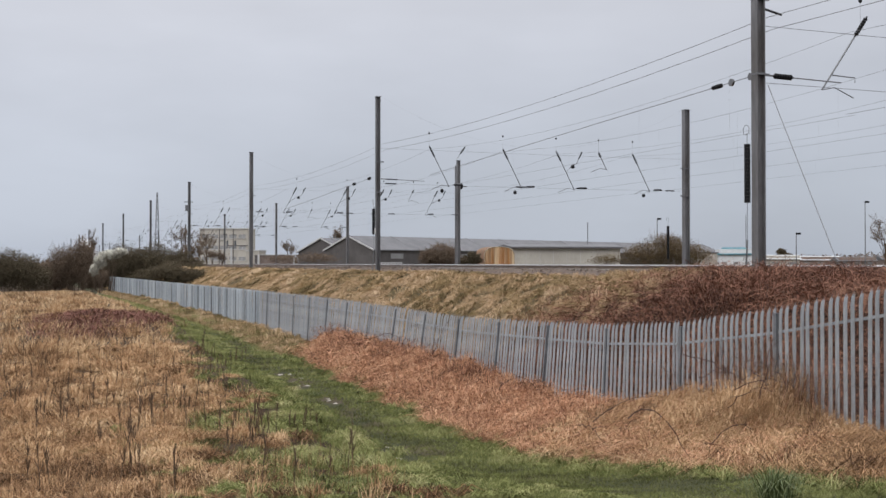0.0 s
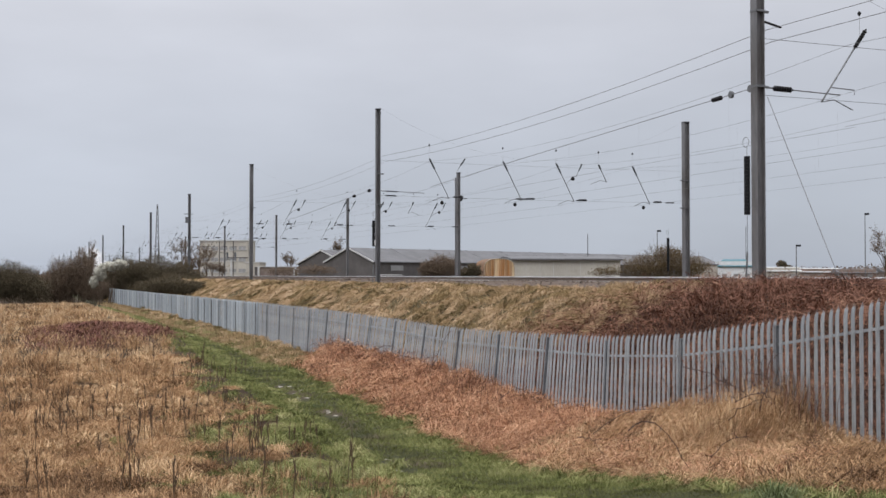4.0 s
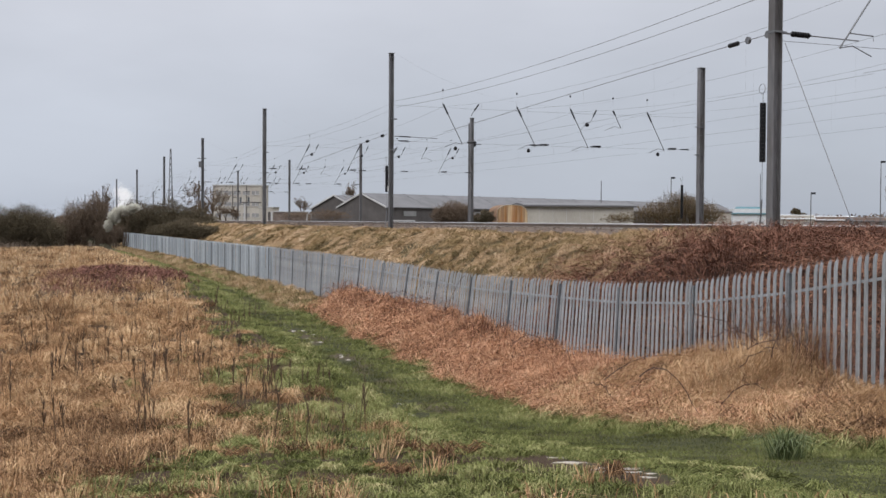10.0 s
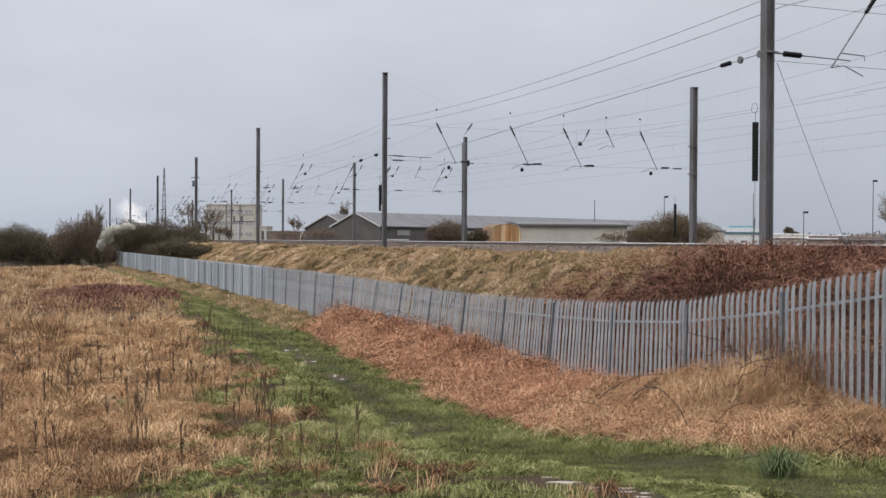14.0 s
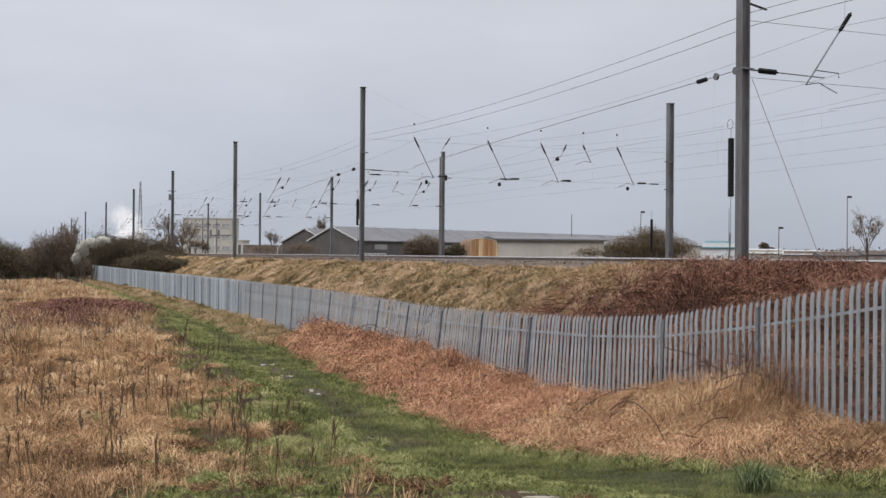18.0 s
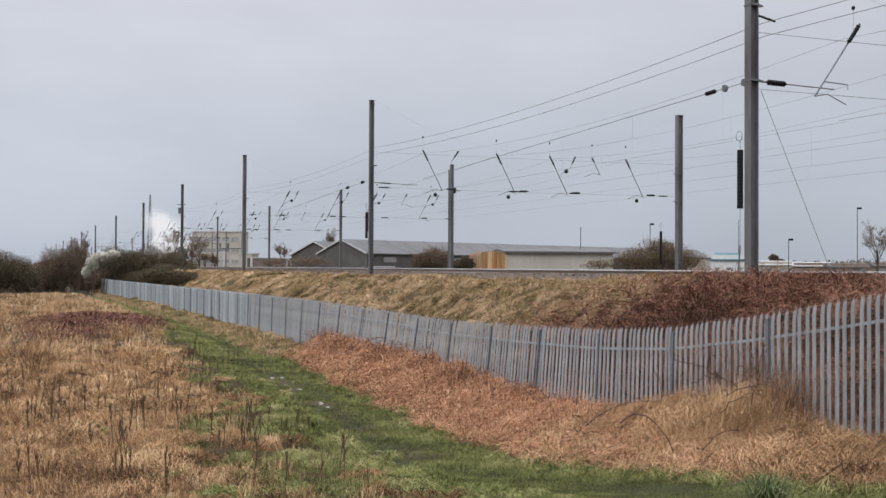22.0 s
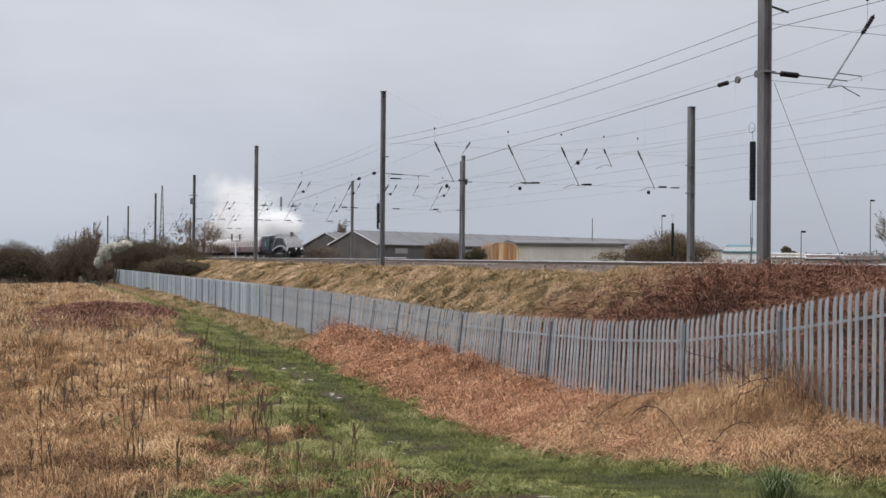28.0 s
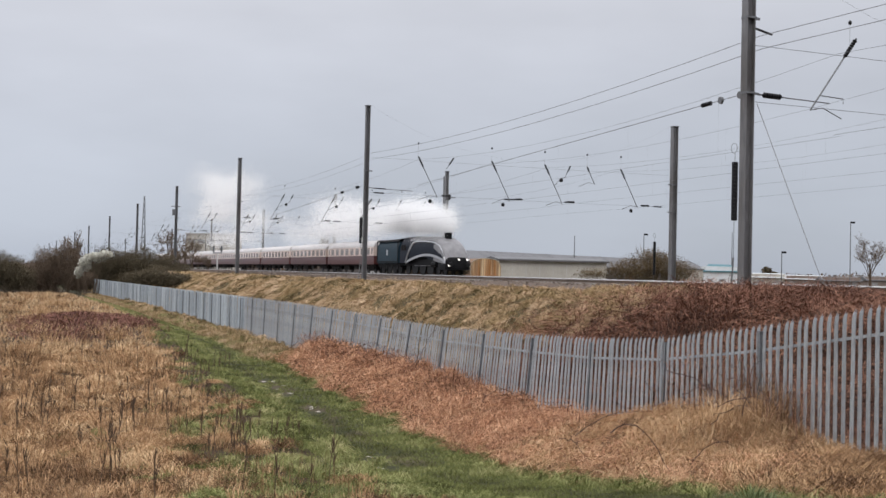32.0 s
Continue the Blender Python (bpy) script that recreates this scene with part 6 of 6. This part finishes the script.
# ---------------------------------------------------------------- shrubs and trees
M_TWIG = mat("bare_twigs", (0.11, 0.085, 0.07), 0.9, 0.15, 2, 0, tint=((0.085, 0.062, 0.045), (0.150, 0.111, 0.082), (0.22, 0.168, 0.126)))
# Dark leaf tints lightened and browned: distance haze put into the colour.
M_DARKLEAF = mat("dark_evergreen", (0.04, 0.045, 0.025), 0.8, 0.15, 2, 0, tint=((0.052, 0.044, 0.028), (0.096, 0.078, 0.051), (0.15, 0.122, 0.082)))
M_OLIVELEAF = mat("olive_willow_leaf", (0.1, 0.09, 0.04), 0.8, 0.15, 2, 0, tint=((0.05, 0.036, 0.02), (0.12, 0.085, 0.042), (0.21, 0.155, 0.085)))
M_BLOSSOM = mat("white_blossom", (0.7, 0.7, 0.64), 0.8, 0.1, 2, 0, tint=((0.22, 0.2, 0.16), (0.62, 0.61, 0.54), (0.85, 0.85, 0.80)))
for m_ in (M_TWIG, M_DARKLEAF, M_OLIVELEAF):
    m_.node_tree.nodes["Principled BSDF"].inputs["Specular IOR Level"].default_value = 0.12
brng = np.random.default_rng(23)


def flakes(cent, size, tint):
    n = len(cent)
    a = brng.normal(0, 1, (n, 3))
    a /= np.linalg.norm(a, axis=1, keepdims=True)
    b = np.cross(a, brng.normal(0, 1, (n, 3)))
    b /= np.linalg.norm(b, axis=1, keepdims=True)
    s = size[:, None]
    ver = np.stack([cent - a * s, cent + a * s * 0.7 + b * s * 0.55, cent + a * s * 0.7 - b * s * 0.55], 1).reshape(-1, 3)
    return ver, np.arange(3 * n).reshape(-1, 3), np.repeat(tint, 3)


def shrub(name, label, dist, lobes, material, n, size, z0, category="shrub", stems=14, group="", spikes=0):
    """lobes: (bearing x, y, half-width, half-height) on the plan of the first view, all at about one distance."""
    k = dist / 2000
    cs = [(sight(x, y, dist), rx * k, ry * k) for x, y, rx, ry in lobes]
    c0 = sum((c for c, _, _ in cs), Vector()) / len(cs)
    e = thing(name, label, category, pose(c0.x, c0.y, z0), group)
    base = Vector((c0.x, c0.y, z0))
    wgt = np.array([rx * ry for _, rx, ry in cs])
    pick = brng.choice(len(cs), n, p=wgt / wgt.sum())
    d = brng.normal(0, 1, (n, 3))
    d /= np.linalg.norm(d, axis=1, keepdims=True)
    rad = brng.uniform(0, 1, n) ** 0.45
    lump = 1 + 0.22 * np.sin(d[:, 0] * 5 + pick) * np.sin(d[:, 2] * 6 + 2 * pick) + 0.10 * brng.normal(0, 1, n)
    rr = np.array([[rx, rx * 0.9, ry] for _, rx, ry in cs])[pick]
    cc = np.array([list(c - base) for c, _, _ in cs])[pick]
    pts = cc + d * (rad * lump)[:, None] * rr
    pts[:, 2] = np.maximum(pts[:, 2], 0.05 + 0.3 * brng.uniform(0, 1, n))
    # Flakes grow lighter towards each lobe's top: skylight put into the tint.
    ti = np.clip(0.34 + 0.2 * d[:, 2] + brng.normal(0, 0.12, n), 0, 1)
    sz = size * brng.uniform(0.5, 1.4, n)
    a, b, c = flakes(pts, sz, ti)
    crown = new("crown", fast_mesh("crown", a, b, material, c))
    crown.parent = e
    if spikes:
        k_ = brng.integers(0, n, spikes)
        g = pts[k_][pts[k_][:, 2] > np.median(pts[:, 2]) * 0.8]
        dr = brng.normal(0, 0.45, g.shape) + np.array([0, 0, 1.0]) + 0.5 * d[k_][pts[k_][:, 2] > np.median(pts[:, 2]) * 0.8]
        dr /= np.linalg.norm(dr, axis=1, keepdims=True)
        sd = np.cross(dr, brng.normal(0, 1, g.shape))
        sd = sd / np.linalg.norm(sd, axis=1, keepdims=True) * 0.00013 * dist
        ver = np.stack([g - sd, g + sd, g + dr * brng.uniform(0.3, 0.9, (len(g), 1)) * dist / 110], 1).reshape(-1, 3)
        tw = new("twig_haze", fast_mesh("twig_haze", ver, np.arange(3 * len(g)).reshape(-1, 3), M_TWIG, np.repeat(brng.uniform(0, 1, len(g)), 3)))
        tw.parent = e
    for i in range(stems):
        q = Vector(pts[brng.integers(n)])
        f = Vector((brng.normal(0, 0.25) + q.x * 0.6, brng.normal(0, 0.25) + q.y * 0.6, 0.0))
        mid_ = f.lerp(q, 0.5) + Vector((brng.normal(0, 0.15), brng.normal(0, 0.15), 0.2))
        part("stem", MB().tube([f, mid_, q], 0.05, 5, 0.015), M_TWIG, e)
    return e


def bare_tree(name, label, dist, x, ytop, half, z0, seed):
    """A leafless tree: trunk, forking limbs, and a haze of fine twigs."""
    r = np.random.default_rng(seed)
    k = dist / 2000
    top = sight(x, ytop, dist)
    H, R = top.z - z0, half * k
    e = thing(name, label, "tree", pose(top.x, dist, z0))
    trunk, limbs, ends = MB(), MB(), []
    trunk.tube([(0, 0, -0.2), (0.05 * R, 0, H * 0.2), (0, 0.05 * R, H * 0.42)], H * 0.022, 7, H * 0.013)
    for i in range(11):
        a = r.uniform(0, 6.28)
        f = Vector((0, 0, H * r.uniform(0.15, 0.42)))
        q = Vector((math.cos(a) * R * r.uniform(0.3, 0.75), math.sin(a) * R * r.uniform(0.3, 0.75), H * r.uniform(0.5, 0.9)))
        m_ = f.lerp(q, 0.5) + Vector((0, 0, H * 0.04))
        limbs.tube([f, m_, q], H * 0.007, 5, H * 0.002)
        for j in range(7):
            g = m_.lerp(q, r.uniform(0, 1))
            w = g + Vector((r.normal(0, R * 0.22), r.normal(0, R * 0.22), H * r.uniform(0.03, 0.2)))
            limbs.tube([g, g.lerp(w, 0.5) + Vector((0, 0, 0.03 * H)), w], H * 0.0022, 3, H * 0.0008)
            ends.append((g, w))
    part("trunk", trunk, M_TWIG, e)
    part("limb", limbs, M_TWIG, e)
    n = 1700
    g = np.array([list(ends[i][0].lerp(ends[i][1], r.uniform(0.2, 1.1))) for i in r.integers(0, len(ends), n)])
    dirn = r.normal(0, 1, (n, 3)) + np.array([0, 0, 0.7])
    dirn /= np.linalg.norm(dirn, axis=1, keepdims=True)
    L = r.uniform(0.05, 0.14, n)[:, None] * H * 0.7
    s = np.cross(dirn, r.normal(0, 1, (n, 3)))
    s = s / np.linalg.norm(s, axis=1, keepdims=True) * 0.00011 * dist
    ver = np.stack([g - s, g + s, g + dirn * L], 1).reshape(-1, 3)
    tw = new("twig_haze", fast_mesh("twig_haze", ver, np.arange(3 * n).reshape(-1, 3), M_TWIG, np.repeat(r.uniform(0, 1, n), 3)))
    tw.parent = e
    return e


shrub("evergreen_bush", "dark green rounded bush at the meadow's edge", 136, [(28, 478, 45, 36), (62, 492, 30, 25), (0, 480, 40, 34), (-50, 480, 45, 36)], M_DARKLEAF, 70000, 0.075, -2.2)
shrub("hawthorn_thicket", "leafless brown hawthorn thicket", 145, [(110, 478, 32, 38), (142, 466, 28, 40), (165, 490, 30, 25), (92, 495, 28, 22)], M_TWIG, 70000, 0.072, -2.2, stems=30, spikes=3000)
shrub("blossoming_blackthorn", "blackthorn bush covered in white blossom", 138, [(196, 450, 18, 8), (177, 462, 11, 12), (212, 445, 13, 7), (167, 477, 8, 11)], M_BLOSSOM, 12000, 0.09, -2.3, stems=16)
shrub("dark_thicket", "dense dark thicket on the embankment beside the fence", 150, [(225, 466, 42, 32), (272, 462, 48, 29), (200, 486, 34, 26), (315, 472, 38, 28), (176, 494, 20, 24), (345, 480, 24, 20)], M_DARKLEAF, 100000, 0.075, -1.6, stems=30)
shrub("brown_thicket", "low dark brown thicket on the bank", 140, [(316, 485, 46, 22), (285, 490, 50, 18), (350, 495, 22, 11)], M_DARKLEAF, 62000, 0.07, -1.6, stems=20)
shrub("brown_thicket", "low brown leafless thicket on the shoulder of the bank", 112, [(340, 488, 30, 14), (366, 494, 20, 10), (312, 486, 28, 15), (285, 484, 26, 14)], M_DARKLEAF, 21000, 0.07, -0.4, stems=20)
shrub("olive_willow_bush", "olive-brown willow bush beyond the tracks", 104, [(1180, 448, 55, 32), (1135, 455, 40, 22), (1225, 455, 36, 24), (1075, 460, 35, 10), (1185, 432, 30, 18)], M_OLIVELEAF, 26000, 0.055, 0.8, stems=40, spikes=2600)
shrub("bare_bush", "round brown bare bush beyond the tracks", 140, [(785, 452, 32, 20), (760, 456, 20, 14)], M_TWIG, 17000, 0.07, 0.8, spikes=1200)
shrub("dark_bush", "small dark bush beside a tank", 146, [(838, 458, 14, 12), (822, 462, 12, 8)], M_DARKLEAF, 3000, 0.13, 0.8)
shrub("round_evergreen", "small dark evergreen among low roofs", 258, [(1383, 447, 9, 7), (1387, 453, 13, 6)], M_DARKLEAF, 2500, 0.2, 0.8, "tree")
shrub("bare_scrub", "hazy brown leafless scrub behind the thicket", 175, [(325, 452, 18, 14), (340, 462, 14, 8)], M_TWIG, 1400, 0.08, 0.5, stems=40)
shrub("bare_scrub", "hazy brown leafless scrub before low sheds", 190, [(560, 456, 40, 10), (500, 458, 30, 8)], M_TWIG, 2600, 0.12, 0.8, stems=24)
bare_tree("bare_tree", "leafless tree behind the thicket", 190, 322, 398, 30, 0.5, 3)
bare_tree("bare_tree", "leafless tree behind the thicket", 200, 365, 412, 26, 0.5, 4)
for x_, y_, h_, k_ in ((338, 424, 20, 11), (352, 432, 18, 12), (376, 434, 18, 13), (394, 442, 14, 14)):
    bare_tree("bare_tree", "small leafless tree in the scrub behind the thicket", 170, x_, y_, h_, 0.5, k_)
bare_tree("bare_tree", "leafless tree rising from the hedge", 150, 158, 402, 18, -1.5, 5)
bare_tree("bare_tree", "small leafless tree behind low sheds", 260, 512, 424, 22, 0.8, 6)
bare_tree("bare_tree", "small leafless tree behind a gable", 260, 597, 398, 14, 0.8, 7)
bare_tree("bare_tree", "leafless tree beyond the yard", 180, 1566, 372, 36, 0.8, 8)

# distant woods closing the horizon
n = 60000
wx = brng.uniform(-900, 1100, n)
wy = brng.uniform(560, 760, n)
crown_h = 5 + 4.5 * fnoise(wx * 0.03, wy * 0.02, 4) + 2.0 * fnoise(wx * 0.17, wy * 0.1, 2)
wz = -1 + brng.uniform(0, 1, n) ** 0.7 * np.clip(crown_h, 1.2, 14)
a, b, c = flakes(np.stack([wx, wy, wz], -1), brng.uniform(0.5, 1.3, n), np.clip(brng.normal(0.5, 0.25, n), 0, 1))
far_wood = new("distant_woods", fast_mesh("distant_woods", a, b, M_TWIG, c))
tagged(far_wood, "low line of leafless woods along the horizon", "woods", kind="stuff")

# ---------------------------------------------------------------- meadow details
krng = np.random.default_rng(31)


SPIKE = MB().lathe((0, 0, 0), (0, 0, 1), [(0, 0.003), (0.02, 0.006), (0.04, 0.003), (0.06, 0.008), (0.08, 0.004), (0.10, 0.007), (0.115, 0.003), (0.13, 0.005), (0.15, 0.002)], 5).mesh("seed_spike")
SPIKE.materials.append(M_STALK)


def stalk(u, v, h, seed):
    r = np.random.default_rng(seed)
    z = float(height(u, v))
    e = thing("dock_stalk", "dead brown dock stalk standing in dry grass", "dead plant", pose(*P(u, v, z), 0, 0, r.uniform(0, 360)), "dead stalks")
    topp = Vector((r.normal(0, 0.15) * h, 0, h))
    part("stem", MB().tube([(0, 0, -0.05), topp * 0.5 + Vector((0, r.normal(0, 0.02), 0)), topp], 0.006 + 0.003 * h, 4, 0.003), M_STALK, e)
    part("seed_spike", SPIKE, None, e, m=pose(*(topp * 0.93), r.normal(0, 8), r.normal(0, 8), 0))
    for i in range(r.integers(4, 8) + int(4 * max(0, h - 0.8))):
        part("seed_spike", SPIKE, None, e, m=pose(*(topp * r.uniform(0.4, 0.92)), r.uniform(5, 22), 0, r.uniform(0, 360)) @ Matrix.Scale(1 + 0.15 * h, 4))


for i in range(150):
    uu = krng.uniform(14, 44)
    vv = krng.uniform(-0.25 * uu - 1.0, float(path_mid(uu)) - 2.2)
    stalk(uu, vv, krng.uniform(0.4, 0.95), 100 + i)
for i in range(14):
    uu = krng.uniform(19, 24)
    stalk(uu, float(path_mid(uu)) - 3.5 + krng.normal(0, 0.35), krng.uniform(0.35, 0.65), 300 + i)


# taller stalks that stand out singly
for i, (x, y, hh) in enumerate(((348, 662, 1.35), (352, 668, 1.0), (318, 757, 0.9), (260, 765, 1.15), (266, 770, 0.8), (230, 778, 0.85), (221, 785, 0.75), (162, 731, 0.8), (419, 656, 0.7), (405, 660, 0.6), (430, 650, 0.65), (561, 765, 0.5),
                                (520, 768, 0.45), (540, 764, 0.4), (466, 750, 0.55), (452, 748, 0.4), (111, 757, 0.8), (118, 762, 0.6), (47, 683, 0.75), (179, 805, 0.5), (70, 757, 0.6), (296, 700, 0.6), (380, 640, 0.7), (128, 715, 0.8), (30, 720, 0.7), (210, 690, 0.8))):
    for k in range(2):
        uu, vv = ground_at(x, y)
        stalk(uu + krng.normal(0, 0.12), vv + krng.normal(0, 0.1), hh * krng.uniform(0.75, 1.1), 500 + 2 * i + k)

# green tussock beside the path
M_TUFT = mat("dark_green_tussock", (0.06, 0.09, 0.03), 0.75, 0.1, 1, 0, tint=((0.035, 0.05, 0.016), (0.085, 0.115, 0.035), (0.22, 0.24, 0.10)))
for x, y, r, h, k in ((1368, 884, 0.15, 0.42, 480), (640, 815, 0.20, 0.16, 260), (455, 700, 0.25, 0.2, 260), (330, 850, 0.2, 0.18, 260), (436, 846, 0.22, 0.2, 300), (616, 866, 0.2, 0.2, 280), (506, 811, 0.24, 0.16, 280), (286, 872, 0.2, 0.2, 260), (560, 700, 0.22, 0.16, 220), (372, 668, 0.25, 0.2, 220), (700, 870, 0.22, 0.16, 260)):
    uu, vv = ground_at(x, y)
    a, b, c = tussocks(np.array([uu]), np.array([vv]), k, np.array([r * 0.7]), np.array([h * 1.05]), np.array([0.0075]), np.array([0.5]), (0.15, 1.5), 1.0, 0.25, bent=60.0)
    tf = new("grass_tussock", fast_mesh("grass_tussock", a, b, M_TUFT, c))
    tagged(tf, "dark green tussock of coarse grass beside the path", "grass", "green tussocks")

# wet pale mud on the path
M_MUD = mat("wet_mud", (0.40, 0.36, 0.31), 0.32, 0.2, 7, 0.4, 0, (0.12, 0.098, 0.075), 30)
M_MUD.node_tree.nodes["Principled BSDF"].inputs["Specular IOR Level"].default_value = 0.5
for x, y, rx, ry in [(x + krng.normal(0, 0.45) * a * 110, y + krng.normal(0, 3.5), a * krng.uniform(0.35, 0.7), b * krng.uniform(0.4, 0.8)) for x, y, a, b in MUDS for _ in range(2)]:
    uu, vv = ground_at(x, y)
    q = P(uu, vv)
    rings = []
    for f in (1.0, 0.6, 0.05):
        ring = []
        for i in range(18):
            a = 2 * math.pi * i / 18
            k = f * (1 + 0.28 * math.sin(3 * a + x) + 0.18 * math.sin(5 * a + y))
            px, py = q[0] + rx * k * math.cos(a), q[1] + ry * 2.2 * k * math.sin(a)
            hz = float(height(-px * SP + py * CP, px * CP + py * SP))
            ring.append((px, py, hz + (-0.03 if f == 1.0 else 0.006)))
        rings.append(ring)
    mb = MB().loft(rings)
    pd = part("mud_patch", mb, M_MUD)
    tagged(pd, "small glistening patch of wet mud on the path", "mud", "mud patches")

# single bramble canes arching out of the grass
M_CANE = mat("bramble_cane", (0.060, 0.028, 0.024), 0.6, 0.2, 4, 0.1)


def cane(x0, y0, x1, y1, rise, dist, seed, thick=0.0065):
    r = np.random.default_rng(seed)
    a, b = sight(x0, y0, dist), sight(x1, y1, dist - r.uniform(0, 0.5))
    pts = [a.lerp(b, i / 9) + Vector((0, 0, rise * 4 * (i / 9) * (1 - i / 9))) + Vector(r.normal(0, 0.012, 3)) for i in range(10)]
    e = thing("bramble_cane", "arching bare reddish-brown bramble cane", "bramble", None, "bramble canes")
    part("cane", MB().tube(pts, thick, 5, thick * 0.54), M_CANE, e)
    for i in range(1, 9):
        if r.uniform() < 0.6:
            q = pts[i] + Vector((r.normal(0, 0.12), r.normal(0, 0.08), r.uniform(-0.05, 0.16)))
            part("side_shoot", MB().tube([pts[i], pts[i].lerp(q, 0.5) + Vector((0, 0, 0.02)), q], thick * 0.75, 4, 0.002), M_CANE, e)


cane(1109, 738, 1219, 812, 0.34, 15.6, 1, 0.0079)
cane(1049, 742, 1164, 700, 0.10, 16.4, 2, 0.0058)
cane(1019, 752, 1069, 785, 0.10, 16.2, 12, 0.0065)
cane(1209, 628, 1324, 684, 0.08, 16.6, 4, 0.0072)
cane(1239, 668, 1334, 690, 0.16, 16.4, 3, 0.0072)
cane(1289, 722, 1359, 690, 0.12, 15.6, 5, 0.0065)
cane(1314, 640, 1379, 662, 0.06, 16.0, 6, 0.0065)
cane(1304, 690, 1409, 690, 0.14, 15.4, 13, 0.0065)
cane(1344, 700, 1366, 600, 0.02, 15.6, 14, 0.0065)
cane(1269, 650, 1304, 690, 0.03, 16.4, 15, 0.0072)
cane(1324, 655, 1364, 695, 0.05, 15.8, 16, 0.0072)
cane(760, 640, 800, 560, 0.10, 31.0, 7)
cane(764, 640, 770, 572, 0.05, 31.0, 8)
cane(660, 600, 720, 612, 0.25, 33.0, 9)
cane(1250, 800, 1330, 760, 0.20, 15.5, 10)
cane(880, 690, 960, 700, 0.3, 21.0, 11)
for k, (x, y, h) in enumerate(((345, 655, 60), (352, 650, 40), (405, 648, 45), (255, 720, 50), (262, 725, 45), (310, 735, 60), (440, 700, 35))):
    gu, gv = ground_at(x, y)
    gp = P(gu, gv)
    cane(x, y, x + (-1) ** k * 6, y - h, 0.02, gp[1], 40 + k)


# ---------------------------------------------------------------- what moves
def motions():
    turn = ALONG - 180.0
    secs = [2.0 * k for k in range(17)]

    def rows_at(offset):
        return [(t, pose(*P(train_u(t) + offset, TRAIN_V, RAIL_Z), 0, 0, turn)) for t in secs]

    walk(loco, rows_at(0.0))
    walk(tender, rows_at(0.0))
    for k, c in enumerate(COACHES):
        walk(c, rows_at(18.75 + 20.2 * (k + 0.5)))
    # wheels roll at the train's speed
    step = 2 / FPS
    ticks = [k * step for k in range(int(32.0 / step) + 1)]
    for x, w in zip((-2.55, -4.76, -6.97), DRIVERS):
        walk(w, [(t, pose(x, 0, 1.016, 0, math.degrees(SPEED / 1.016 * t), 0)) for t in ticks])
    for s, r in zip((-1, 1), RODS):
        walk(r, [(t, pose(-4.76 + 0.33 * math.cos(SPEED / 1.016 * t), s * 0.98, 1.016 - 0.33 * math.sin(SPEED / 1.016 * t))) for t in ticks])
    for ob, s_end, drift, jit, a0, spin in PUFFS:
        rows = []
        for t in [4.0 * k for k in range(9)]:
            s = max(0.6, s_end - drift * (32.0 - t))
            k = min(1.0, s / s_end)
            x, y, z = P(train_u(t) + s + jit[0] * k, TRAIN_V + 0.55 * jit[1] * k, 0)
            zz = max(RAIL_Z + min(3.7 + 0.6 * s, 5.7), RAIL_Z + plume_z(s) + 0.8 * jit[2] * k)
            rows.append((t, pose(x, y, zz, 0, 0, a0 + spin * (t - 16) * 0.5)))
        walk(ob, rows)
    for ob, trail, rest, up, dv, rise, a0 in LEFT_BEHIND:
        t_rest = 32.0 - (rest - trail - U32) / SPEED
        rows = []
        for t in [0.0, 5.0, 10.0, 15.0] + [18.0 + 0.5 * k for k in range(29)]:
            late = max(0.0, t - t_rest)
            u_ = train_u(t) + trail if late == 0 else rest - 1.2 * late
            x, y, _ = P(u_, TRAIN_V + dv, 0)
            rows.append((t, pose(x, y, RAIL_Z + up + rise * late, 0, 0, a0 + 3 * late)))
        walk(ob, rows)


motions()
